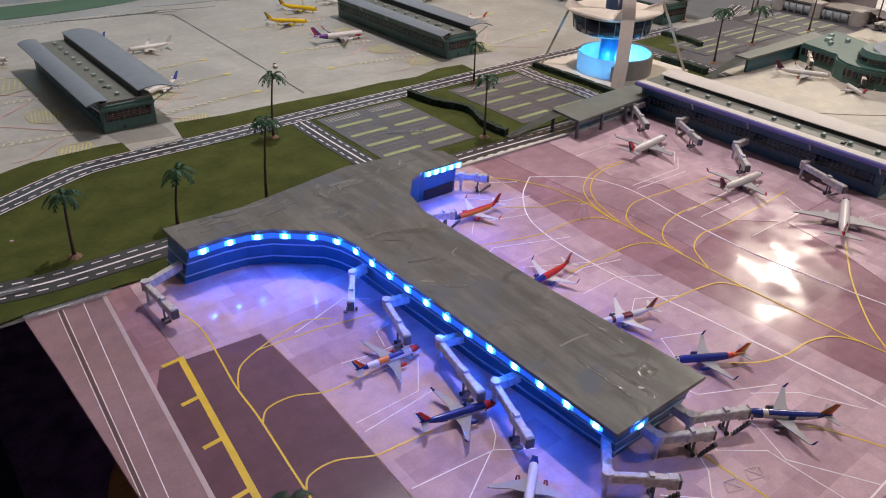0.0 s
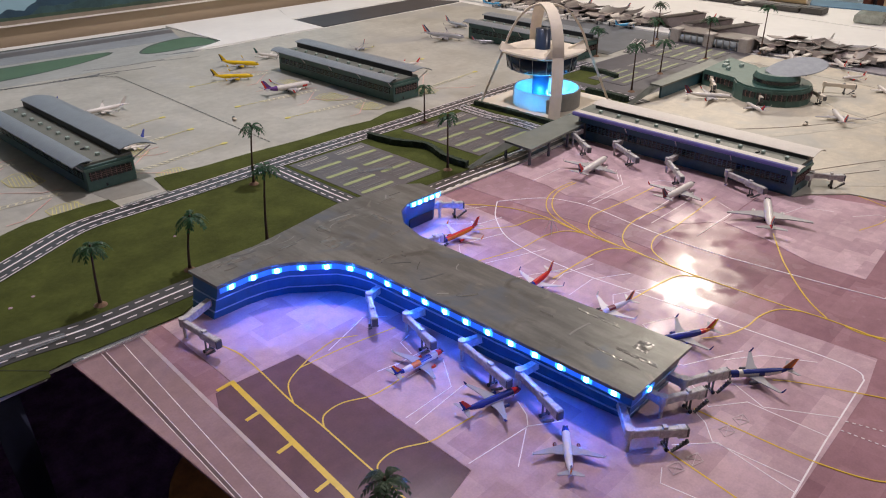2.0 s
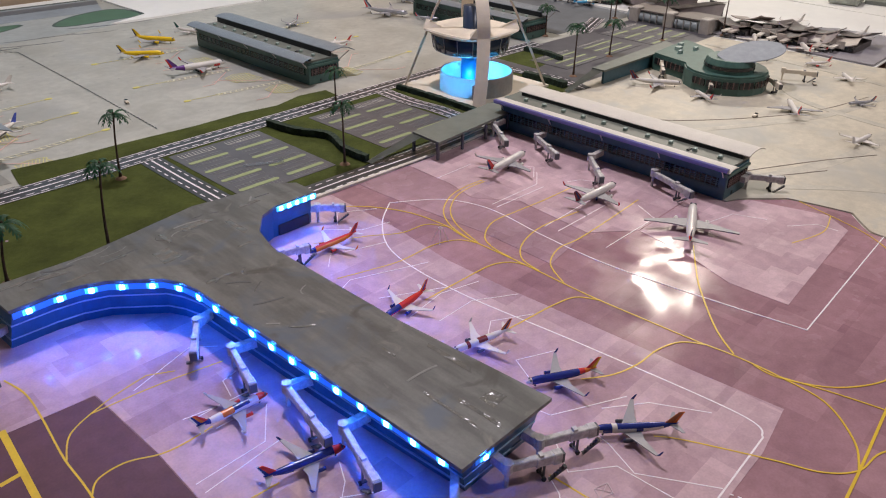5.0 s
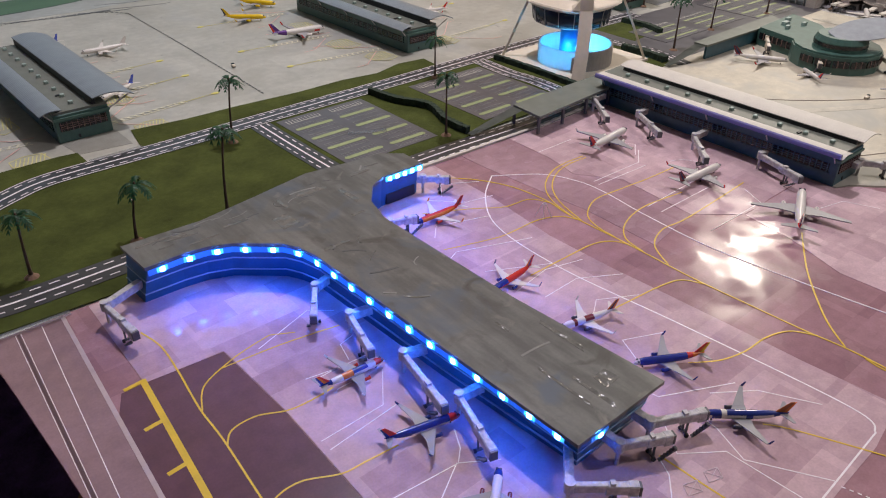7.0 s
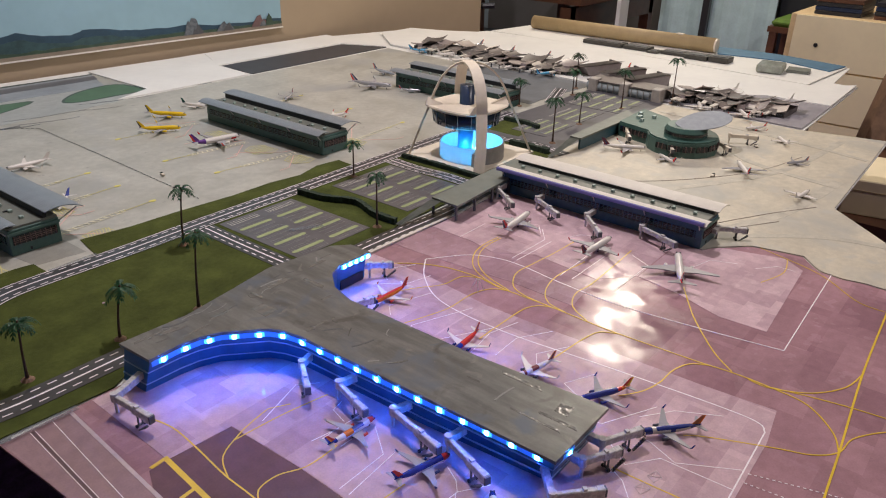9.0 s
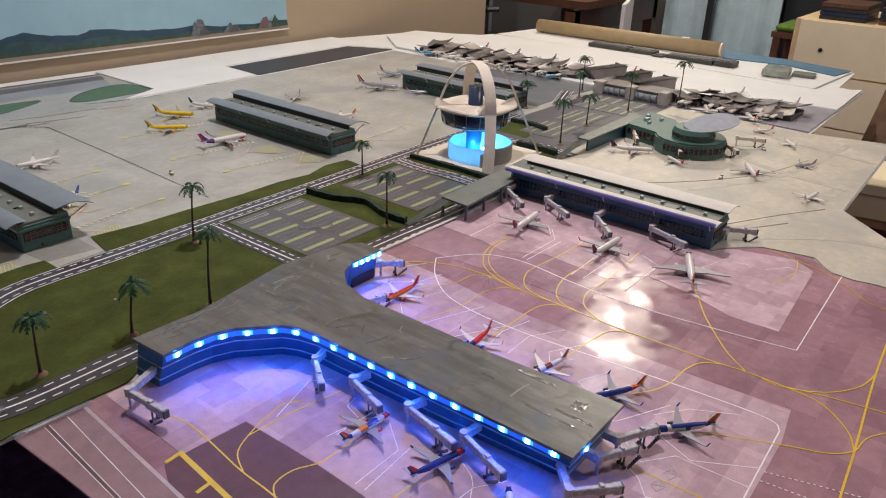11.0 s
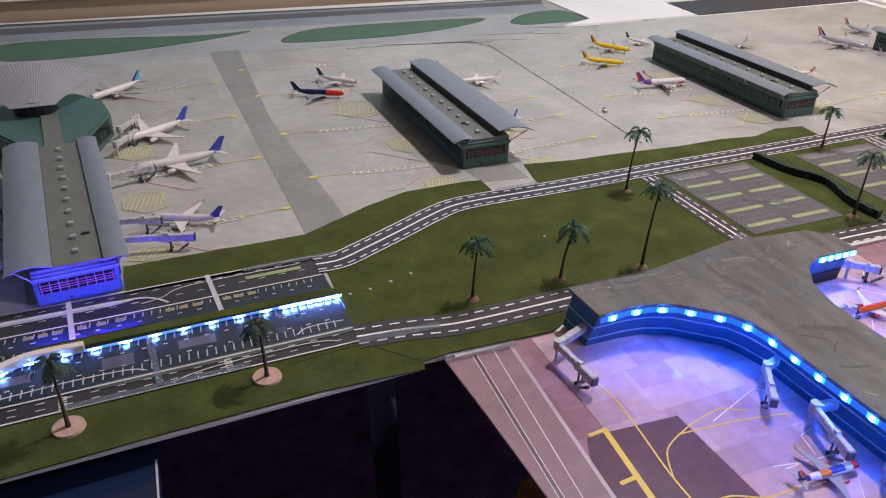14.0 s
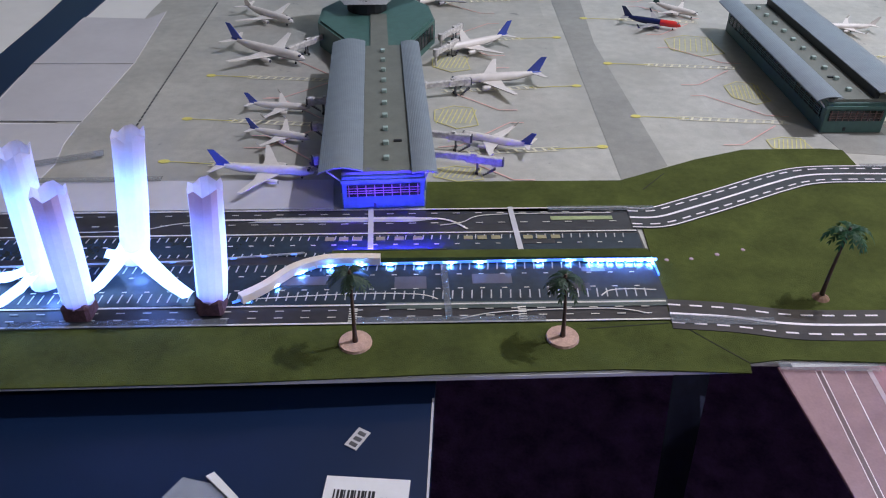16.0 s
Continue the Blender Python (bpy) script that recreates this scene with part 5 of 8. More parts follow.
# ---- terminal halls ----


def hall(name, x, y, y1, label, heading=0.0, flip=1, wall=GREEN_WALL, white=False, vents=10, width=0.086, height=0.050, group="terminal halls", reach=(1.50, 2.00), gap=1.0, bars=None, pitch=0.018):
    """A long hall: green body with a window band, flat deck with vent boxes, one narrow and one wide arched roof wing.
    flip -1 puts the wide wing on the -x side."""
    h = base(name, x, y, 0, heading, label, "terminal building", group)
    L, w = y1 - y, width / 2
    part("body", boxed(-w, w, 0, L, 0, height - 0.004, bevel=0.0012), wall, h)
    part("deck", boxed(-w * 0.98, w * 0.98, 0.002, L - 0.002, height - 0.004, height), DECK, h, "flat olive-grey roof deck")
    part("eave", boxed(-w - 0.001, w + 0.001, -0.002, 0.006, height - 0.013, height - 0.009), GREEN_TRIM, h)
    part("window_band", boxed(-w + 0.006, w - 0.006, -0.0012, 0.004, 0.019, 0.034), WINDOW, h)
    for k in range(9):
        xx = -w + 0.008 + k * (width - 0.016) / 8
        part("mullion", boxed(xx - 0.0005, xx + 0.0005, -0.002, 0, 0.019, 0.034), bars or WINDOW_RED, h)
    for z in (0.0235, 0.0265, 0.030):
        part("glazing_bar", boxed(-w + 0.006, w - 0.006, -0.0018, 0, z - 0.0004, z + 0.0004), bars or WINDOW_RED, h)
    for s in (-1, 1):
        xs = s * w
        part("side_window_band", boxed(min(xs, xs + s * 0.001), max(xs, xs + s * 0.001), 0.012, L - 0.012, 0.020, 0.033), WINDOW, h)
        part("side_sill", boxed(min(xs, xs + s * 0.0022), max(xs, xs + s * 0.0022), 0.010, L - 0.010, 0.0178, 0.0196), wall, h)
        m = int(L / pitch)
        for k in range(m):
            yy = 0.014 + k * (L - 0.028) / (m - 1)
            part("side_mullion", boxed(min(xs, xs + s * 0.002), max(xs, xs + s * 0.002), yy - 0.0007, yy + 0.0007, 0.020, 0.033), wall, h)
        for zz in (0.0235, 0.0265, 0.0297):
            part("side_glazing_bar", boxed(min(xs, xs + s * 0.0017), max(xs, xs + s * 0.0017), 0.012, L - 0.012, zz - 0.0004, zz + 0.0004), wall, h)
    top = WHITE_ROOF if white else METAL_ROOF
    for side, outer in ((-flip, w * reach[0]), (flip, w * reach[1])):
        wide = side == flip
        inner = w * 0.46 if wide else w * 0.70
        sec = []
        ribs = 40 if wide else 26
        for k in range(ribs + 1):
            f = k / ribs
            xx = side * (inner + (outer - inner) * f)
            zz = height + gap * (0.013 if wide else 0.007) + (0.006 if wide else 0.003) * math.sin(f * math.pi * 0.85) - gap * (0.010 if wide else 0.005) * f * f
            sec.append((xx, zz + (0.00016 if k % 2 else 0)))
        bm = bmesh.new()
        sheet(bm, sec, -0.006 if wide else -0.010, L + 0.004, 0.0014)
        wing = part("roof_wing", bm, top, h, "arched ribbed metal roof wing", smooth=False)
        # black box fills the gap and carries its shade as colour
        part("wing_gap_fill", boxed(min(side * inner, side * (inner + 0.006)), max(side * inner, side * (inner + 0.006)), 0.004, L - 0.004, height, height + gap * (0.0115 if wide else 0.0058)), DARK_GAP, h, "black box standing for the shaded gap under the roof wing")
        for k in range(5):
            yy = 0.006 + k * (L - 0.012) / 4
            bm = bmesh.new()
            tube(bm, [(side * w, yy, height * 0.72), (side * (outer - 0.006), yy, height + 0.003)], 0.0011, 6)
            part("strut", bm, BRIDGE_W, wing)
    for k in range(vents):
        yy = 0.03 + k * (L - 0.06) / max(vents - 1, 1)
        bm = bmesh.new()
        box(bm, -flip * w * 0.10 - 0.0035, -flip * w * 0.10 + 0.0035, yy - 0.003, yy + 0.003, height, height + 0.005, 0.0007)
        part("vent_box", bm, VENT, h)
    part("hatch", boxed(-flip * w * 0.3, -flip * w * 0.3 + 0.010, L * 0.18, L * 0.18 + 0.004, height, height + 0.002), DARK_GAP, h)
    part("door", boxed(-0.012, -0.009, -0.001, 0.002, 0.004, 0.009), DARK_GAP, h)
    return h


hall("terminal_hall", 0.374, 1.267, 1.685, "green terminal hall with grey arched roof wings on the grey apron", 0.5)
hall("terminal_hall", 1.086, 1.279, 1.724, "green terminal hall with grey arched roof wings beside yellow airliners", -0.3, width=0.081)
hall("terminal_hall", 1.720, 1.204, 1.620, "green terminal hall with grey arched roof wings far behind the tower", -1.2, width=0.090)
hall("terminal_hall", -0.2652, 1.067, 1.474, "green terminal hall with a blue-lit front and grey arched roof", 4.2, flip=-1, width=0.096, vents=10, reach=(1.30, 1.52), gap=0.45, bars=mat("reddish_rails", (0.40, 0.17, 0.16), 0.4, var=0.1))
hall("terminal_hall", 1.173, 0.404, 0.837, "dark teal terminal hall with pale roof wings", -0.3, wall=TEAL_DARK, white=True, width=0.073, vents=10, gap=0.55, pitch=0.009)
# violet light on the roof lip, put into the colour of an added strip
fascia = base("fascia_strip", 1.173, 0.404, 0, -0.3, "strip added under the pale roof edge, tinted like its violet light", "fascia")
bm = bmesh.new()
tube(bm, [(-0.0525, -0.006, 0.0540), (-0.0525, 0.435, 0.0540)], 0.0042, 8)
part("strip", bm, mat("violet_lit_lip_tint", (0.15, 0.135, 0.36), 0.3, var=0.1, size=0.03), fascia)

# fan-roofed head of the blue-lit hall
HEAD = [(-0.049, 0.000), (0.049, 0.000), (0.054, 0.039), (0.097, 0.136), (0.091, 0.212), (0.052, 0.270), (-0.062, 0.270), (-0.101, 0.212), (-0.105, 0.136), (-0.058, 0.042)]
head = base("fan_roof_terminal", -0.2955, 1.4755, 0, 4.2, "many-sided green terminal head under a flared silver fan roof", "terminal building")
part("body", prismed(HEAD, 0, 0.042), GREEN_WALL, head)
part("deck", prismed([(x * 0.95, 0.004 + y * 0.97) for x, y in HEAD], 0.042, 0.045), GREEN_WALL, head)
for a, b in zip(HEAD[1:4], HEAD[2:5]):
    for k in (-1, 1):
        bm = bmesh.new()
        va, vb = Vector((a[0] * k, a[1])), Vector((b[0] * k, b[1]))
        ribbon(bm, [va.lerp(vb, 0.1), va.lerp(vb, 0.9)], 0.003, 0.012, 0.037)
        window = part("window_band", bm, WINDOW, head)
        for j in range(1, 6):
            q = va.lerp(vb, 0.1 + 0.8 * j / 6)
            part("mullion", boxed(q.x - 0.0022, q.x + 0.0022, q.y - 0.0008, q.y + 0.0008, 0.0115, 0.0375), GREEN_WALL, window)
part("walkway_strip", boxed(-0.014, 0.014, 0.002, 0.158, 0.045, 0.0475), DECK, head)
part("drum", prismed([(-0.020 + 0.036 * math.cos(a * math.pi / 8), 0.200 + 0.042 * math.sin(a * math.pi / 8)) for a in range(16)], 0.045, 0.070), DARK_GAP, head)


def fan(parent, front, back, depth, round_, rise, arch, turn, at, material=SILVER):
    """A flared sheet roof: narrow at its front lip, wide and rounded at its raised back, with fine ribs running back."""
    bm = bmesh.new()
    rows = []
    cols = 72
    for j in range(13):
        f = j / 12
        half = front + (back - front) * (0.35 * f + 0.65 * f ** 1.6)
        row = []
        for i in range(cols + 1):
            u = -1 + 2 * i / cols
            bow = math.sqrt(max(0.0, 1 - u * u * 0.98))
            rib = 0.0005 * (i % 2)
            row.append(bm.verts.new((u * half, depth * f + round_ * bow * f, rise * f + arch * (1 - u * u) * f + rib)))
        rows.append(row)
    for a, b in zip(rows, rows[1:]):
        for i in range(cols):
            bm.faces.new((a[i], a[i + 1], b[i + 1], b[i]))
    bmesh.ops.solidify(bm, geom=bm.faces[:], thickness=0.002)
    ob = part("fan_roof", bm, material, parent, "flared ribbed silver fan roof")
    ob.matrix_local = pose(*at, 0, 0, turn)
    return ob


fan(head, 0.036, 0.114, 0.080, 0.045, 0.016, 0.030, -3, (-0.022, 0.150, 0.066))

# round satellite far beyond
sat = base("satellite_building", 1.692, 0.672, 0, -1.0, "low green satellite building with an egg-shaped silver roof", "terminal building")
RING = [(0.087 * math.cos(k * math.pi / 8), 0.087 * math.sin(k * math.pi / 8)) for k in range(16)]
WING = [(-0.031, 0.057), (0.075, 0.057), (0.114, 0.096), (0.150, 0.182), (-0.011, 0.170), (-0.035, 0.072)]
part("body", prismed(RING, 0, 0.036), GREEN_WALL, sat)
part("body", prismed(WING, 0, 0.0355), GREEN_WALL, sat)
SAT_DECK = mat("worn_green_deck", (0.055, 0.120, 0.100), 0.5, var=0.18, size=0.015)
part("deck", prismed([(x * 0.97, y * 0.97) for x, y in RING], 0.036, 0.040), SAT_DECK, sat)
part("deck", prismed([(x, y * 0.985) for x, y in WING], 0.0355, 0.0395), SAT_DECK, sat)
for k in range(7, 14):
    a, b = Vector(RING[k]), Vector(RING[(k + 1) % 16])
    bm = bmesh.new()
    ribbon(bm, [a.lerp(b, 0.05) * 1.008, a.lerp(b, 0.95) * 1.008], 0.003, 0.016, 0.029)
    window = part("window_band", bm, WINDOW, sat)
    for f in (0.3, 0.65):
        q = a.lerp(b, f) * 1.012
        part("mullion", boxed(q.x - 0.0012, q.x + 0.0012, q.y - 0.0018, q.y + 0.0018, 0.0155, 0.0295), WINDOW_RED, window)
bm = bmesh.new()
ribbon(bm, [(-0.036, 0.077), (-0.0125, 0.164)], 0.003, 0.016, 0.029)
window = part("window_band", bm, WINDOW, sat)
for f in range(1, 7):
    part("mullion", boxed(-0.0385 + 0.0235 * f / 7, -0.0345 + 0.0235 * f / 7, 0.077 + 0.087 * f / 7 - 0.001, 0.077 + 0.087 * f / 7 + 0.001, 0.0155, 0.0295), WINDOW_RED, window)
for x, y, w in ((0.053, 0.144, 0.009), (0.088, 0.158, 0.007), (0.027, 0.125, 0.006), (0.079, 0.115, 0.006)):
    part("roof_vent", boxed(x - w, x + w, y - w * 0.6, y + w * 0.6, 0.0395, 0.046), VENT, sat)
part("drum", tubed([(-0.015, -0.012, 0.040), (-0.015, -0.012, 0.056), (-0.015, -0.012, 0.066)], [0.051, 0.051, 0.046], 24), GREEN_WALL, sat)
part("drum_band", tubed([(-0.015, -0.012, 0.047), (-0.015, -0.012, 0.054)], 0.0518, 24), WINDOW, sat)
bm = bmesh.new()
rows = []
for r, z in ((0.97, -0.0016), (1.0, 0.0), (0.985, 0.0010), (0.55, 0.0016), (0.08, 0.0018)):
    rows.append([bm.verts.new((max(r * 0.092 * math.cos(k * math.pi / 20), -0.078 * r), r * 0.050 * math.sin(k * math.pi / 20) * (1 + 0.18 * math.cos(k * math.pi / 20)), z)) for k in range(40)])
for a, b in zip(rows, rows[1:]):
    for k in range(40):
        bm.faces.new((a[k], a[(k + 1) % 40], b[(k + 1) % 40], b[k]))
bm.faces.new(rows[0])
bm.faces.new(rows[-1])
disc = part("disc_roof", bm, mat("dull_silver_roof", (0.30, 0.325, 0.35), 0.75, 0.0, var=0.12, size=0.02), sat, "egg-shaped dull silver disc roof")
disc.matrix_local = pose(0.010, -0.040, 0.076, 9, -8, -30)
disc.scale = (0.86, 0.86, 1)

# covered corridor from the car park to the teal hall
CORRIDOR_ROOF = mat("olive_grey_corridor_roof", (0.150, 0.165, 0.140), 0.45, var=0.14, size=0.02)
cor = base("covered_corridor", 0, 0, 0, 0, "grey covered walkway with a ramp down to the road", "walkway")
part("roof", prismed([(0.9418, 0.8031), (1.1945, 0.8233), (1.2583, 0.8379), (1.2588, 0.8815), (1.1586, 0.8766), (0.9465, 0.8686)], 0.030, 0.034), CORRIDOR_ROOF, cor)
bm = bmesh.new()
vs = [bm.verts.new(v) for v in ((0.9446, 0.8450, 0.031), (0.9446, 0.8685, 0.031), (0.8528, 0.8801, 0.004), (0.8528, 0.8664, 0.004))]
f = bm.faces.new(vs)
bmesh.ops.solidify(bm, geom=[f], thickness=0.003)
part("ramp", bm, CORRIDOR_ROOF, cor)
for x in (0.945, 1.008, 1.072, 1.136):
    for y in (0.808, 0.864):
        part("post", boxed(x - 0.002, x + 0.002, y - 0.002 + (x - 0.945) * 0.05, y + 0.002 + (x - 0.945) * 0.05, 0.002, 0.030), BRIDGE_D, cor)
part("side_wall", prismed([(1.1032, 0.8162), (1.2583, 0.8398), (1.2583, 0.8418), (1.1032, 0.8192)], 0.002, 0.030), TEAL_DARK, cor)
cor2 = base("covered_corridor", 0, 0, 0, 0, "grey covered walkway far beyond the tower", "walkway")
part("roof", prismed([(1.492, 0.8478), (1.7912, 0.8432), (1.8188, 0.8861), (1.4926, 0.8786)], 0.030, 0.034), CORRIDOR_ROOF, cor2)
part("wall", prismed([(1.501, 0.8526), (1.7913, 0.8479), (1.7915, 0.8527), (1.5011, 0.8574)], 0.002, 0.030), TEAL_DARK, cor2)
bm = bmesh.new()
vs = [bm.verts.new(v) for v in ((1.4919, 0.8525, 0.031), (1.4924, 0.8765, 0.031), (1.3979, 0.8814, 0.004), (1.3977, 0.8679, 0.004))]
f = bm.faces.new(vs)
bmesh.ops.solidify(bm, geom=[f], thickness=0.003)
part("ramp", bm, CORRIDOR_ROOF, cor2)
kerb = new("kerb_strip")
bm = bmesh.new()
ribbon(bm, [(0.703, 0.8334), (0.8253, 0.831), (0.9835, 0.8276), (1.1033, 0.8337)], 0.006, 0.0003, 0.004)
tagged(part("kerb", bm, WHITE_ROOF, kerb), "")
tagged(kerb, "pale raised kerb strip along the pink mat", "kerb", "", "structure")

# ---- arched tower ----
tw = base("theme_tower", 1.2935, 1.0310, 0, -0.3, "cream arched tower with saucer deck over a cyan-lit round drum", "tower")
part("plinth", prismed([(-0.119, -0.106), (0.110, -0.106), (0.110, 0.108), (-0.119, 0.108)], 0.0005, 0.006), OFFWHITE, tw, "square off-white base plate")
CX, CY = -0.0137, 0.008
corners = [(-0.112, -0.104), (0.101, -0.102), (0.099, 0.104), (-0.111, 0.100)]
for i, (x, y) in enumerate(corners):
    rows = []
    broad = i in (0, 2)
    bow = curve([(0.685, 0.126), (0.655, 0.154), (0.53, 0.188), (0.34, 0.210), (0.16, 0.2185), (0.0, 0.220)] if broad else [(0.64, 0.126), (0.57, 0.154), (0.44, 0.188), (0.29, 0.209), (0.14, 0.2185), (0.0, 0.220)], 5)
    foot = [(1.0, 0.006), (0.90, 0.047), (0.79, 0.088)] if broad else [(1.0, 0.006), (0.88, 0.047), (0.76, 0.088)]
    pts = []
    for k, z in foot + [tuple(q) for q in bow]:
        turn = math.radians(7.0) * min(1.0, z / 0.12) if broad else 0.0
        dx, dy = (x - CX) * k, (y - CY) * k
        pts.append((CX + dx * math.cos(turn) - dy * math.sin(turn), CY + dx * math.sin(turn) + dy * math.cos(turn), z))
    tang = Vector((CY - y, x - CX, 0)).normalized()
    bm = bmesh.new()
    half = 0.0125 if broad else 0.0032
    for j, q in enumerate(pts):
        up = Vector(q)
        d = (Vector(pts[min(j + 1, len(pts) - 1)]) - Vector(pts[max(j - 1, 0)])).normalized()
        out = tang.cross(d) * 0.0022
        rows.append([bm.verts.new(up + tang * half + out), bm.verts.new(up - tang * half + out), bm.verts.new(up - tang * half - out), bm.verts.new(up + tang * half - out)])
    for a, b in zip(rows, rows[1:]):
        for k in range(4):
            bm.faces.new((a[k], a[(k + 1) % 4], b[(k + 1) % 4], b[k]))
    bm.faces.new(rows[0])
    bm.faces.new(rows[-1])
    part("arch_leg", bm, OFFWHITE, tw, "cream arched leg")


def star(r, tip, n=48):
    """A round outline drawn out to four points."""
    out = []
    for k in range(n):
        a = 2 * math.pi * k / n
        rr_ = r + tip * abs(math.cos(2 * (a - math.radians(44)))) ** 3
        out.append((CX + rr_ * math.cos(a), CY + rr_ * math.sin(a)))
    return out


bm = bmesh.new()
skin(bm, star(0.080, 0.006), star(0.084, 0.014), 0.116, 0.122)
skin(bm, star(0.084, 0.014), star(0.082, 0.013), 0.1221, 0.125)
part("saucer", bm, OFFWHITE, tw, "cream saucer deck with pointed corners")
for x, y in corners:
    a = math.atan2(y - CY, x - CX)
    d, s = Vector((math.cos(a), math.sin(a), 0)), Vector((-math.sin(a), math.cos(a), 0))
    c = Vector((CX, CY, 0))
    bm = bmesh.new()
    v = [bm.verts.new(c + q) for q in (d * 0.097 + s * 0.014 + Vector((0, 0, 0.125)), d * 0.097 - s * 0.014 + Vector((0, 0, 0.125)), d * 0.058 - s * 0.009 + Vector((0, 0, 0.125)), d * 0.058 + s * 0.009 + Vector((0, 0, 0.125)), d * 0.091 + Vector((0, 0, 0.142)))]
    for q in ((0, 1, 4), (1, 2, 4), (2, 3, 4), (3, 0, 4), (3, 2, 1, 0)):
        bm.faces.new([v[i] for i in q])
    part("corner_gusset", bm, OFFWHITE, tw)
GLASS_BLUE = mat("dark_blue_glass", (0.012, 0.022, 0.04), 0.08, var=0.1)
part("restaurant_glass", tubed([(CX, CY, 0.084), (CX, CY, 0.116)], [0.076, 0.081], 32), GLASS_BLUE, tw, "dark glass ring under the saucer", smooth=True)
for k in range(16):
    a = 2 * math.pi * k / 16
    part("glass_mullion", tubed([(CX + 0.0763 * math.cos(a), CY + 0.0763 * math.sin(a), 0.084), (CX + 0.0813 * math.cos(a), CY + 0.0813 * math.sin(a), 0.116)], 0.0008, 5), CONCRETE, tw)
part("restaurant_floor", tubed([(CX, CY, 0.080), (CX, CY, 0.084)], [0.068, 0.075], 32), CONCRETE, tw)
part("core", tubed([(CX, CY, 0.006), (CX, CY, 0.168)], 0.017, 20), mat("navy_core", (0.03, 0.05, 0.10), 0.3, var=0.1), tw, "dark navy round core", smooth=True)


def arc_wall(r0, r1, a0, a1, z0, z1, steps, cx=0.0, cy=0.0):
    """A curved upright wall between two angles, one closed mesh."""
    bm = bmesh.new()
    rows = []
    for k in range(steps + 1):
        a = math.radians(a0 + (a1 - a0) * k / steps)
        c, s = math.cos(a), math.sin(a)
        rows.append([bm.verts.new(v) for v in ((cx + r0 * c, cy + r0 * s, z0), (cx + r1 * c, cy + r1 * s, z0), (cx + r1 * c, cy + r1 * s, z1), (cx + r0 * c, cy + r0 * s, z1))])
    for a, b in zip(rows, rows[1:]):
        for k in range(4):
            bm.faces.new((a[k], a[(k + 1) % 4], b[(k + 1) % 4], b[k]))
    bm.faces.new(rows[0])
    bm.faces.new(rows[-1])
    return bm


DX, DY = -0.020, -0.016
part("drum_wall", arc_wall(0.073, 0.0755, -136, 130, 0.006, 0.044, 40, DX, DY), CONCRETE, tw, "grey stone-patterned drum wall")
part("drum_window", arc_wall(0.0735, 0.0748, 130.5, 223.5, 0.006, 0.045, 24, DX, DY), DRUM_PAPER, tw, "thin white drum front lit cyan from inside")
part("drum_lining", arc_wall(0.071, 0.0728, -136, 130, 0.007, 0.0445, 40, DX, DY), DRUM_WHITE, tw, "cyan-lit inside of the drum")
part("drum_post", boxed(DX - 0.068, DX - 0.056, DY - 0.062, DY - 0.050, 0.006, 0.036), CONCRETE, tw)
part("drum_floor", tubed([(DX, DY, 0.006), (DX, DY, 0.008)], 0.071, 32), DRUM_WHITE, tw, "cyan-lit floor inside the drum")
# sleeve added to carry the blue light's colour on the core
part("lit_core", tubed([(CX, CY, 0.008), (CX, CY, 0.084)], 0.0185, 20), CORE_BLUE, tw, "added sleeve tinted like blue light on the core", smooth=True)
part("ring_light", tubed([(DX - 0.030, DY - 0.002, 0.008), (DX - 0.030, DY - 0.002, 0.016)], 0.010, 14), LED_CYAN, tw, "cyan lamp on the floor of the drum")
part("ring_light", tubed([(DX + 0.040, DY + 0.010, 0.008), (DX + 0.040, DY + 0.010, 0.014)], 0.008, 14), LED_CYAN, tw, "cyan lamp on the floor of the drum")

def hedge_run(pts, width, height, label):
    bm = bmesh.new()
    line = curve(pts, 10)
    rr = random.Random(3)
    ribbon(bm, line, width, 0.0015, height)
    bmesh.ops.subdivide_edges(bm, edges=bm.edges[:], cuts=1)
    for v in bm.verts:
        v.co += Vector((rr.uniform(-1, 1), rr.uniform(-1, 1), rr.uniform(-0.7, 0.7))) * 0.0012
    ob = part("hedge", bm, HEDGE)
    return tagged(ob, label, "hedge")


hedge_run([(0.8409, 1.134), (0.8506, 1.0663), (0.8771, 1.0067), (0.8566, 0.9376), (0.8568, 0.8824)], 0.010, 0.014, "dark green wavy hedge between the car parks")
hedge_run([(1.1614, 1.1326), (1.1644, 1.0262), (1.1617, 0.9136)], 0.010, 0.012, "dark green hedge along the tower garden")
hedge_run([(1.423, 1.0061), (1.4248, 0.9477), (1.4203, 0.8944)], 0.014, 0.014, "dark green hedge behind the tower")
hedge_run([(1.5973, 1.1418), (1.6003, 1.0736), (1.5857, 1.0251)], 0.012, 0.012, "dark green hedge by the far car park")

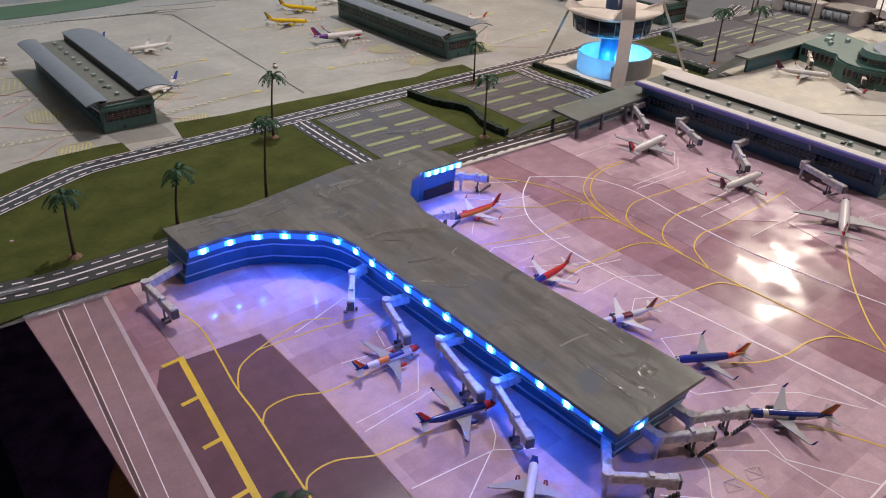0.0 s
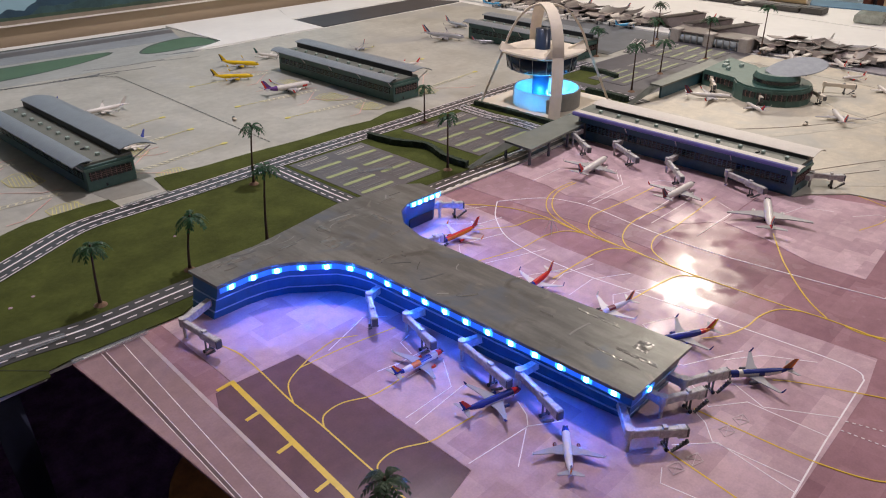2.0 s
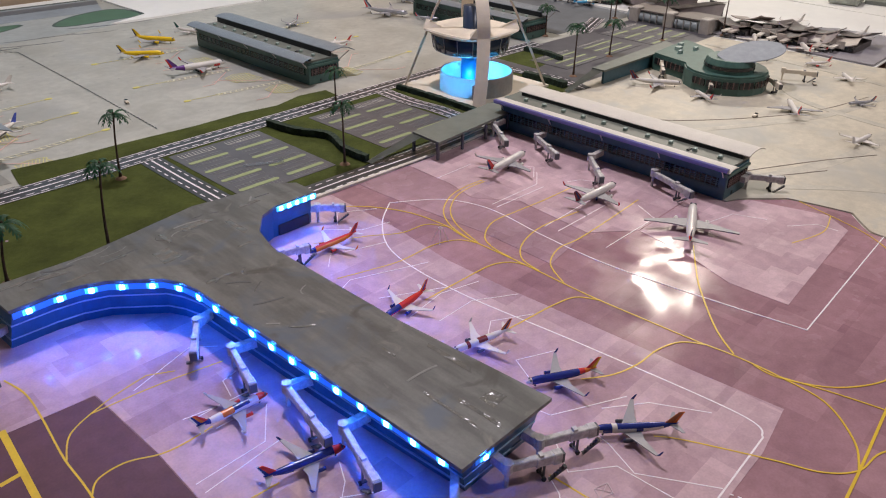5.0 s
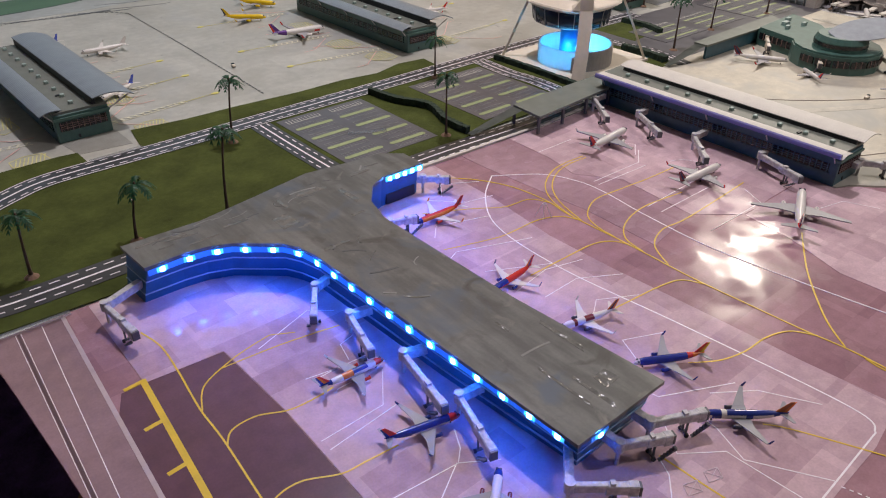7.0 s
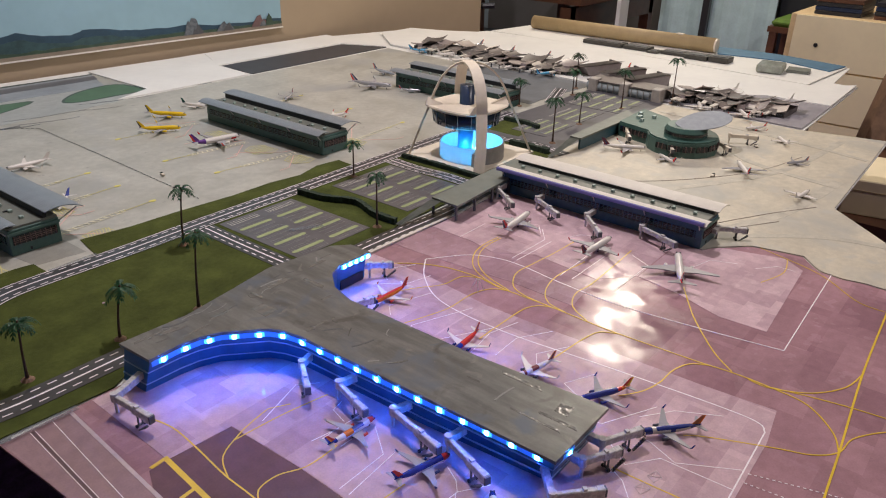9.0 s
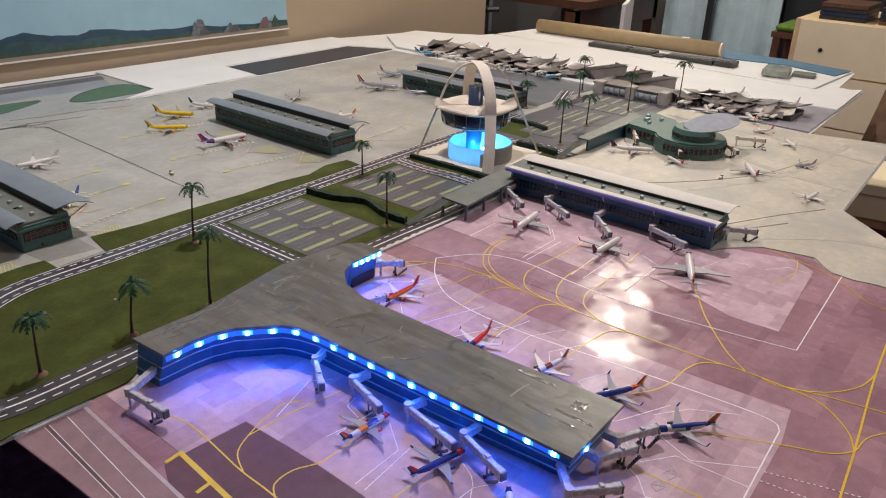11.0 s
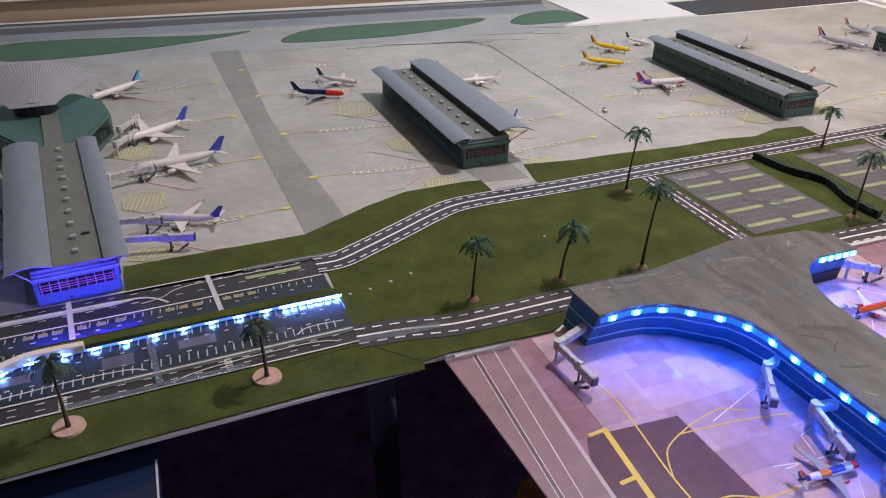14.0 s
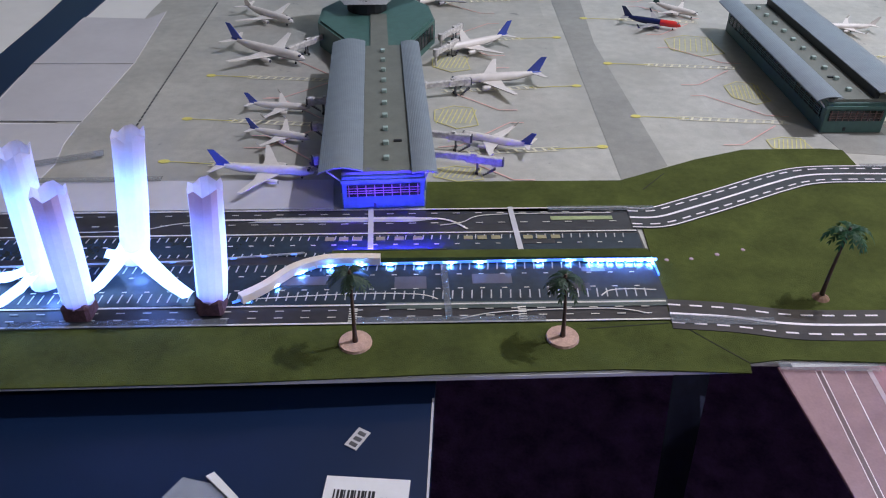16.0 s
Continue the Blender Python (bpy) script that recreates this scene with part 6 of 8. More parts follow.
# ---- palms ----


def palm(x, y, height, label, foot="earth", dull=False, lean=(0.0, 0.0), crown=0.030, seed=0):
    """A palm with a tapered trunk, arched fronds of many leaflets and a small foot."""
    rr = random.Random(seed)
    p = base("palm_tree", x, y, 0.0018, rr.uniform(0, 360), label, "palm tree", "palm trees")
    a = -p.matrix_world.to_euler().z
    lx, ly = lean[0] * math.cos(a) - lean[1] * math.sin(a), lean[0] * math.sin(a) + lean[1] * math.cos(a)
    pts = [(lx * f * f, ly * f * f, height * f) for f in (0, 0.12, 0.3, 0.5, 0.7, 0.88, 1.0)]
    part("trunk", tubed(pts, [0.0030, 0.0022, 0.0018, 0.0016, 0.0014, 0.0014, 0.0020], 8), TRUNK, p, smooth=True)
    if foot == "cork":
        part("foot_disc", tubed([(0, 0, -0.0005), (0, 0, 0.0022)], [0.0158, 0.0150], 18), CORK, p, "round pinkish cork foot")
    else:
        part("foot_mound", tubed([(0, 0, -0.0005), (0, 0, 0.002), (0, 0, 0.0035)], [0.009, 0.006, 0.003], 10), EARTH, p)
    top = Vector((lx, ly, height))
    count = 13
    for k in range(count):
        ang = 2 * math.pi * k / count + rr.uniform(-0.2, 0.2)
        rise = rr.uniform(-0.05, 0.75) if k % 3 else rr.uniform(0.7, 1.2)
        ln = crown * rr.uniform(0.85, 1.15)
        d = Vector((math.cos(ang), math.sin(ang), 0))
        side = Vector((-d.y, d.x, 0))
        bm = bmesh.new()
        mid = []
        for j in range(8):
            f = j / 7
            mid.append(top + d * ln * (f * (1 - 0.12 * f)) + Vector((0, 0, 1)) * ln * (rise * f - (0.55 + 0.75 * rise) * f * f))
        for j in range(7):
            wv = ln * 0.17 * math.sin(math.pi * min(1, (j + 0.9) / 7.6)) + 0.0008
            for s in (-1, 1):
                q, r = mid[j], mid[j + 1]
                out = side * s * wv + (r - q) * 0.55 + Vector((0, 0, -0.35 * wv))
                up = Vector((0, 0, 0.0003))
                bm.faces.new([bm.verts.new(v) for v in (q, q.lerp(r, 0.95), q.lerp(r, 0.9) + out, q.lerp(r, 0.25) + out * 0.92)])
        bmesh.ops.solidify(bm, geom=bm.faces[:], thickness=0.0003)
        part("frond", bm, FROND_DULL if dull else FROND, p)
    part("bud", tubed([top - Vector((0, 0, 0.003)), top + Vector((0, 0, 0.004))], [0.003, 0.001], 6), TRUNK, p)
    return p


for k, (x, y, h, lab, foot, dull, lean) in enumerate((
        (-0.278, 0.832, 0.080, "small palm with a dull crown on a pinkish cork disc", "cork", True, (0.0, 0.0)),
        (-0.085, 0.839, 0.070, "small palm with a dull crown on a pinkish cork disc", "cork", True, (-0.004, 0.0)),
        (0.182, 0.899, 0.080, "green plastic palm on the grass by the road", "earth", False, (0.004, 0.0)),
        (0.308, 0.900, 0.075, "green plastic palm on the grass beside the concourse", "earth", False, (0.012, 0.0)),
        (0.428, 0.890, 0.115, "tall green plastic palm behind the concourse roof", "earth", False, (0.012, 0.004)),
        (0.544, 1.097, 0.100, "green plastic palm on the grass by the road bend", "earth", False, (0.008, 0.0)),
        (0.825, 0.901, 0.100, "tall green plastic palm on the grass by the hedge", "earth", False, (0.0, 0.0)),
        (0.991, 1.125, 0.075, "green plastic palm by the roadside", "earth", False, (0.0, 0.0)),
        (1.504, 0.932, 0.110, "green plastic palm behind the tower", "earth", False, (0.0, 0.0)),
        (1.704, 0.968, 0.080, "green plastic palm at the far car park", "earth", False, (0.006, 0.0)),
        (1.753, 1.196, 0.075, "green plastic palm near the far hall", "earth", False, (0.0, 0.0)),
        (1.937, 0.958, 0.110, "green plastic palm at the far car park", "earth", False, (0.0, 0.0)),
        (1.984, 1.149, 0.074, "green plastic palm near the grey wavy terminal", "earth", False, (0.0, 0.0)),
        (2.073, 1.187, 0.105, "tall dark palm near the grey wavy terminal", "earth", True, (0.0, 0.0)),
        (2.108, 0.875, 0.130, "tall green plastic palm near the grey wavy terminal", "earth", False, (0.0, 0.0)),
        (0.187, 0.371, 0.055, "green plastic palm standing on the plum-coloured print", "earth", True, (0.0, 0.0)))):
    palm(x, y, h, lab, foot, dull, lean, 0.028 if x > 1.5 else 0.021 if k < 2 else 0.025, seed=k + 1)

# ---- airliners ----
PL = {n: mat(n, c, r, m, var=0.05, size=0.01) for n, c, r, m in (
    ("white_model_paint", (0.70, 0.66, 0.61), 0.32, 0), ("grey_wing_paint", (0.31, 0.30, 0.31), 0.48, 0.0), ("royal_blue_paint", (0.020, 0.034, 0.20), 0.2, 0),
    ("red_paint", (0.62, 0.035, 0.03), 0.22, 0), ("orange_paint", (0.72, 0.17, 0.02), 0.22, 0), ("yellow_paint", (0.82, 0.55, 0.02), 0.25, 0), ("maroon_paint", (0.17, 0.02, 0.03), 0.25, 0),
    ("navy_paint", (0.012, 0.02, 0.085), 0.22, 0), ("engine_dark", (0.05, 0.05, 0.07), 0.35, 0.2), ("tail_blue_paint", (0.05, 0.08, 0.38), 0.25, 0), ("purple_paint", (0.13, 0.04, 0.24), 0.25, 0), ("brown_orange_paint", (0.42, 0.12, 0.03), 0.25, 0), ("sky_blue_paint", (0.07, 0.32, 0.55), 0.25, 0), ("dark_green_paint", (0.02, 0.08, 0.07), 0.25, 0), ("silver_paint", (0.50, 0.50, 0.52), 0.25, 0.5))}
W, G, B, R, O, Y, MA, N, E, T, PU, BO, SB, DG, SI = PL.values()
# livery: materials, rule (s along the body from the nose, u from belly -1 to top 1) -> slot, fin materials, engine, winglet, wing
LIV = {
    "white": ([W, W], lambda s, u: 0, [W, W, W], W, W, W),
    "red_tail": ([W, R], lambda s, u: 1 if s > 0.9 and u > 0.3 else 0, [R, R, N], W, W, G),
    "dark_tail": ([W, MA], lambda s, u: 1 if s > 0.88 and u > 0.1 else 0, [MA, N, MA], W, R, G),
    "blue_tail": ([W, T, G], lambda s, u: 1 if s > 0.86 and u > -0.2 else (2 if u < -0.55 else 0), [T, T, T], W, W, W),
    "heart": ([B, R, O, W], lambda s, u: 3 if s < 0.06 else (1 if s > 0.74 and u > -0.2 and s < 0.83 else 2 if s >= 0.83 else (0 if u > -0.75 else 1)), [R, O, Y], B, B, G),
    "flag": ([W, R, B, O], lambda s, u: (1 if u > 0.2 else 0) if s < 0.18 else (2 if u > 0.35 and s > 0.3 and s < 0.5 else 3 if u > -0.1 and 0.5 <= s < 0.66 else 0 if s < 0.8 else 2), [R, O, B], R, W, G),
    "blue_red_nose": ([B, R, W], lambda s, u: 1 if s < 0.16 else (0 if u > (0.1 if s < 0.7 else -0.5) else 2), [R, R, B], B, B, G),
    "splash": ([B, W], lambda s, u: 1 if (0.03 < s < 0.12 and u < 0.3) or (0.2 < s < 0.27) or (0.30 < s < 0.48 and u < 0.35) or (0.55 < s < 0.85 and -0.3 < u < 0.4) else 0, [BO, BO, O], E, B, G),
    "orange": ([O, R, B, W], lambda s, u: 2 if s < 0.12 else (3 if u < -0.6 else (1 if u > 0.72 or s > 0.8 else 0)), [R, MA, R], R, O, W),
    "red_star": ([R, B, W], lambda s, u: 1 if 0.05 < s < 0.35 and u > -0.2 else (2 if u < -0.6 and s < 0.4 else 0), [O, B, R], B, B, W),
    "maroon": ([W, MA, Y], lambda s, u: 1 if (0.40 < s < 0.62 and 0.1 < u) or (0.2 < s < 0.26) else (2 if u < -0.5 and s > 0.5 else 0), [BO, N, O], E, W, W),
    "yellow": ([Y, E], lambda s, u: 1 if s > 0.93 else 0, [Y, Y, E], Y, Y, G),
    "navy_red": ([N, R], lambda s, u: 1 if s < 0.33 else 0, [N, N, N], E, N, G),
    "purple_tail": ([W, PU, R], lambda s, u: 1 if s > 0.74 else (2 if 0.1 < s < 0.2 and u < 0 else 0), [PU, PU, R], W, R, G),
    "black_tail": ([W, DG], lambda s, u: 1 if s > 0.86 else 0, [DG, DG, DG], W, W, W),
    "sky_tail": ([W, SB], lambda s, u: 0, [N, SB, SB], G, W, G),
    "sky": ([SB, W], lambda s, u: 0 if u > -0.4 else 1, [N, SB, SB], SB, SB, G),
    "red_white": ([W, R], lambda s, u: 1 if s > 0.92 else 0, [R, R, W], R, R, W),
    "silver": ([SI, N], lambda s, u: 0, [N, SI, R], SI, SI, G),
    "blue_nose_white": ([W, B, R], lambda s, u: 1 if s < 0.14 else 0, [B, B, O], MA, W, G),
}


def airliner(nose, tail, livery, label, big=False, group="model airliners", length=None):
    """A die-cast airliner from nose and tail points on plan; big: a wide-body."""
    d = Vector(nose) - Vector(tail)
    L = length or d.length
    d.normalize()
    mats, rule, fin, engine, winglet, wing_m = LIV[livery]
    p = base("model_airliner", nose[0], nose[1], 0.0012, math.degrees(math.atan2(d.y, d.x)), label, "model airplane", group)
    r = L * (0.049 if big else 0.055)
    zc = r * 1.55 + L * 0.012
    prof = [(0.0, 0.06, -0.28), (0.012, 0.30, -0.24), (0.035, 0.56, -0.15), (0.07, 0.80, -0.07), (0.11, 0.95, -0.02), (0.16, 1, 0), (0.22, 1, 0), (0.28, 1, 0), (0.35, 1, 0), (0.42, 1, 0), (0.5, 1, 0), (0.58, 1, 0), (0.66, 0.98, 0.02), (0.74, 0.88, 0.10), (0.82, 0.70, 0.24), (0.90, 0.46, 0.42), (0.96, 0.27, 0.55), (1.0, 0.10, 0.62)]
    sides = 14
    bm = bmesh.new()
    rings = []
    for s, k, dz in prof:
        rings.append([bm.verts.new((-s * L, k * r * math.cos(2 * math.pi * i / sides), zc + dz * r + k * r * math.sin(2 * math.pi * i / sides))) for i in range(sides)])
    for a, (ra, rb) in enumerate(zip(rings, rings[1:])):
        s = (prof[a][0] + prof[a + 1][0]) / 2
        for i in range(sides):
            f = bm.faces.new((ra[i], rb[i], rb[(i + 1) % sides], ra[(i + 1) % sides]))
            f.material_index = rule(s, math.sin(2 * math.pi * (i + 0.5) / sides))
    bm.faces.new(rings[0])
    bm.faces.new(rings[-1])
    body = part("fuselage", bm, mats, p, smooth=True)
    bm = bmesh.new()
    for s in (-1, 1):
        box(bm, -0.062 * L, -0.04 * L, s * r * 0.42 - r * 0.25, s * r * 0.42 + r * 0.25, zc + r * 0.28, zc + r * 0.62)
    part("cockpit_window", bm, E, body)

    def blade(name, pts, thick, material, parent, axis=2):
        """A thin tapered plate with a sharp rim from its outline."""
        bm = bmesh.new()
        c = sum((Vector(q) for q in pts), Vector()) / len(pts)
        off = Vector((0, 0, 0))
        off[axis] = thick / 2
        hi = [bm.verts.new(c + (Vector(q) - c) * 0.97 + off) for q in pts]
        lo = [bm.verts.new(c + (Vector(q) - c) * 0.97 - off) for q in pts]
        rim = [bm.verts.new(Vector(q)) for q in pts]
        m = len(pts)
        bm.faces.new(hi)
        bm.faces.new(lo[::-1])
        for i in range(m):
            j = (i + 1) % m
            bm.faces.new((rim[i], rim[j], hi[j], hi[i]))
            bm.faces.new((lo[i], lo[j], rim[j], rim[i]))
        return part(name, bm, material, parent)

    half = L * (0.49 if big else 0.47)
    for s in (-1, 1):
        z0, z1 = zc - r * 0.55, zc + r * 0.15
        wing = blade("wing", [(-0.34 * L, s * r * 0.7, z0), (-0.585 * L, s * half, z1), (-0.625 * L, s * half, z1), (-0.555 * L, s * half * 0.42, z0 + (z1 - z0) * 0.3), (-0.56 * L, s * r * 0.7, z0)], r * 0.22, wing_m, p)
        if not big or livery in ("dark_tail",):
            blade("winglet", [(-0.590 * L, s * half, z1), (-0.640 * L, s * half * 1.015, z1 + r * 1.15), (-0.660 * L, s * half * 1.015, z1 + r * 1.15), (-0.628 * L, s * half, z1)], r * 0.10, winglet, wing, 1)
        blade("stabilizer", [(-0.885 * L, s * r * 0.3, zc + r * 0.5), (-0.985 * L, s * L * 0.175, zc + r * 0.75), (-1.02 * L, s * L * 0.175, zc + r * 0.75), (-0.985 * L, s * r * 0.2, zc + r * 0.5)], r * 0.13, wing_m if wing_m is not W else W, p)
        ey = s * half * 0.34
        bm = bmesh.new()
        tube(bm, [(-0.325 * L, ey, z0 - r * 0.30), (-0.345 * L, ey, z0 - r * 0.30), (-0.40 * L, ey, z0 - r * 0.28), (-0.445 * L, ey, z0 - r * 0.24)], [r * 0.44, r * 0.50, r * 0.48, r * 0.30], 12)
        eng = part("engine", bm, engine, p, smooth=True)
        part("intake", tubed([(-0.3235 * L, ey, z0 - r * 0.30), (-0.327 * L, ey, z0 - r * 0.30)], r * 0.36, 12), E, eng)
        bm = bmesh.new()
        box(bm, -0.50 * L, -0.35 * L, ey - r * 0.06, ey + r * 0.06, z0 - r * 0.05, z0 + r * 0.30)
        part("pylon", bm, wing_m, eng)
        part("main_wheel", tubed([(-0.52 * L, s * r * 0.75 - r * 0.16, r * 0.3), (-0.52 * L, s * r * 0.75 + r * 0.16, r * 0.3)], r * 0.3, 10), TYRE, p)
        part("gear_leg", tubed([(-0.52 * L, s * r * 0.75, r * 0.3), (-0.52 * L, s * r * 0.7, z0)], r * 0.07, 6), SI, p)
    # fin in three slanted stripes
    fz = zc + r * 0.72
    root0, root1, tip0, tip1, ht = -0.835 * L, -0.975 * L, -0.985 * L, -1.05 * L, L * 0.155
    bm = bmesh.new()
    for k in range(3):
        f0, f1 = k / 3, (k + 1) / 3
        a, b = root0 + (root1 - root0) * f0, root0 + (root1 - root0) * f1
        c, d2 = tip0 + (tip1 - tip0) * f0, tip0 + (tip1 - tip0) * f1
        th = r * 0.11
        vs = [bm.verts.new(v) for v in ((a, th, fz), (b, th, fz), (d2, th * 0.5, fz + ht), (c, th * 0.5, fz + ht), (a, -th, fz), (b, -th, fz), (d2, -th * 0.5, fz + ht), (c, -th * 0.5, fz + ht))]
        for q in ((0, 1, 2, 3), (7, 6, 5, 4), (0, 3, 7, 4), (1, 5, 6, 2), (3, 2, 6, 7), (0, 4, 5, 1)):
            f = bm.faces.new([vs[i] for i in q])
            f.material_index = k
    part("fin", bm, fin, p)
    part("nose_wheel", tubed([(-0.13 * L, -r * 0.12, r * 0.22), (-0.13 * L, r * 0.12, r * 0.22)], r * 0.22, 10), TYRE, p)
    part("nose_leg", tubed([(-0.13 * L, 0, r * 0.22), (-0.13 * L, 0, zc - r * 0.6)], r * 0.06, 6), SI, p)
    return p


SW = "airliners at the blue concourse"
airliner((0.4033, 0.5107), (0.3396, 0.5143), "flag", "die-cast airliner in white, red and blue with an orange tail", group=SW, length=0.0733)
airliner((0.4096, 0.4036), (0.3438, 0.4197), "blue_red_nose", "die-cast airliner with blue top, red nose and red tail", group=SW, length=0.0751)
airliner((0.3931, 0.3352), (0.3462, 0.2962), "blue_nose_white", "white die-cast airliner with a blue nose", group=SW, length=0.0712)
airliner((0.5783, 0.2602), (0.6377, 0.2077), "splash", "blue and white die-cast airliner with a rust-orange tail", group=SW, length=0.0797)
airliner((0.5897, 0.3445), (0.6496, 0.31), "heart", "dark blue die-cast airliner with red and yellow tail", group=SW, length=0.0757)
airliner((0.5767, 0.4303), (0.6411, 0.4141), "maroon", "white and maroon die-cast airliner with an orange tail", group=SW, length=0.0717)
airliner((0.5684, 0.5264), (0.6336, 0.5323), "red_star", "red and blue die-cast airliner with star print", group=SW, length=0.0719)
airliner((0.5991, 0.6997), (0.6723, 0.6976), "orange", "orange die-cast airliner with blue nose and red tail", group=SW, length=0.0760)
DL = "airliners at the teal hall"
airliner((1.055, 0.7138), (0.9339, 0.6992), "red_tail", "white die-cast airliner with a red tail", group=DL, length=0.1093)
airliner((1.0548, 0.5391), (0.9473, 0.5416), "dark_tail", "white die-cast airliner with a dark red tail", group=DL, length=0.1029)
airliner((1.0714, 0.4194), (0.9548, 0.3639), "red_tail", "large white wide-body die-cast airliner with grey wings", True, DL, 0.1276)
airliner((1.6038, 0.7241), (1.554, 0.8032), "dark_tail", "white die-cast airliner with a dark red tail at the satellite", True, DL, 0.1062)
airliner((1.587, 0.6839), (1.5441, 0.6236), "red_tail", "small white die-cast airliner at the satellite", group=DL, length=0.0706)
airliner((1.6586, 0.5186), (1.5824, 0.4704), "red_tail", "white wide-body die-cast airliner on the cream sheet", True, DL, 0.1042)
airliner((1.9459, 0.5119), (1.8852, 0.4661), "white", "small white die-cast airliner on the cream sheet", group=DL, length=0.0724)
airliner((1.7336, 0.4273), (1.7717, 0.4025), "silver", "small silver die-cast airliner on the cream sheet", group=DL, length=0.0606)
airliner((1.571, 0.3342), (1.4925, 0.3433), "white", "white die-cast airliner parked on the cream sheet", group=DL, length=0.0741)
airliner((1.963, 0.6021), (2.013, 0.5699), "red_white", "white die-cast airliner with a red tail beyond the satellite", group=DL, length=0.0685)
UA = "airliners at the fan-roofed terminal"
airliner((-0.421, 1.5065), (-0.5712, 1.595), "blue_tail", "large white die-cast airliner with a blue tail", True, UA, 0.1603)
airliner((-0.3887, 1.3291), (-0.472, 1.3381), "blue_tail", "white die-cast airliner with a blue tail beside the hall", group=UA, length=0.0916)
airliner((-0.3754, 1.2324), (-0.4601, 1.2557), "blue_tail", "slim white die-cast regional jet with a blue tail", group=UA, length=0.0887)
airliner((-0.356, 1.1354), (-0.4847, 1.1472), "blue_tail", "white die-cast airliner lit blue beside the hall", True, UA, 0.1265)
airliner((-0.2021, 1.5482), (-0.0831, 1.6161), "blue_tail", "large white die-cast airliner with a blue tail", True, UA, 0.1403)
airliner((-0.1864, 1.4181), (-0.0445, 1.4418), "blue_tail", "large white die-cast airliner with a blue tail", True, UA, 0.1480)
airliner((-0.1726, 1.2432), (-0.0741, 1.2012), "blue_tail", "white die-cast airliner with blue tail and dark winglets", group=UA, length=0.1026)
airliner((-0.2469, 1.8088), (-0.1428, 1.8918), "sky_tail", "white die-cast airliner with a light blue tail", True, UA, 0.1282)
airliner((-0.4705, 1.6951), (-0.5674, 1.7722), "white", "white die-cast airliner in the shade of the fan roof", True, UA, 0.1358)
MID = "airliners on the grey apron"
airliner((0.5072, 1.6833), (0.5983, 1.6784), "white", "plain white die-cast airliner on the grey apron", group=MID, length=0.0931)
airliner((0.2916, 1.742), (0.2153, 1.8175), "black_tail", "white die-cast airliner with a dark tail", group=MID, length=0.0994)
airliner((0.2426, 1.6799), (0.1394, 1.7292), "navy_red", "navy blue die-cast airliner with a red nose", group=MID, length=0.1077)
airliner((0.4447, 1.3967), (0.5176, 1.4371), "blue_tail", "white die-cast airliner with a blue tail beside the green hall", group=MID, length=0.0863)
airliner((0.4286, 1.7444), (0.4923, 1.7901), "blue_tail", "white die-cast airliner with a blue tail behind the green hall", group=MID, length=0.0843)
airliner((1.0179, 1.7753), (0.9541, 1.8667), "yellow", "bright yellow die-cast airliner", group=MID, length=0.1066)
airliner((0.9394, 1.6857), (0.8608, 1.7461), "yellow", "bright yellow die-cast airliner", group=MID, length=0.0993)
airliner((0.9944, 1.5182), (0.8639, 1.5366), "purple_tail", "white die-cast airliner with a purple and red tail", group=MID, length=0.1261)
airliner((1.1095, 1.811), (1.0833, 1.8838), "black_tail", "white die-cast airliner with a dark tail behind the hall", group=MID, length=0.0821)
airliner((1.3131, 1.7192), (1.3753, 1.7585), "silver", "silver die-cast airliner behind the green hall", group=MID, length=0.0763)
airliner((1.2594, 1.5027), (1.328, 1.4815), "red_white", "white die-cast airliner with a red tail beside the green hall", group=MID, length=0.0749)
airliner((1.64, 1.5983), (1.5886, 1.7261), "silver", "silver die-cast airliner with a striped tail on the far apron", group=MID, length=0.1337)
airliner((1.7811, 1.7117), (1.7864, 1.8062), "silver", "silver die-cast airliner on the far apron", group=MID, length=0.1006)
airliner((1.6762, 1.5077), (1.6411, 1.5642), "silver", "silver die-cast airliner at the far hall", group=MID, length=0.0677)

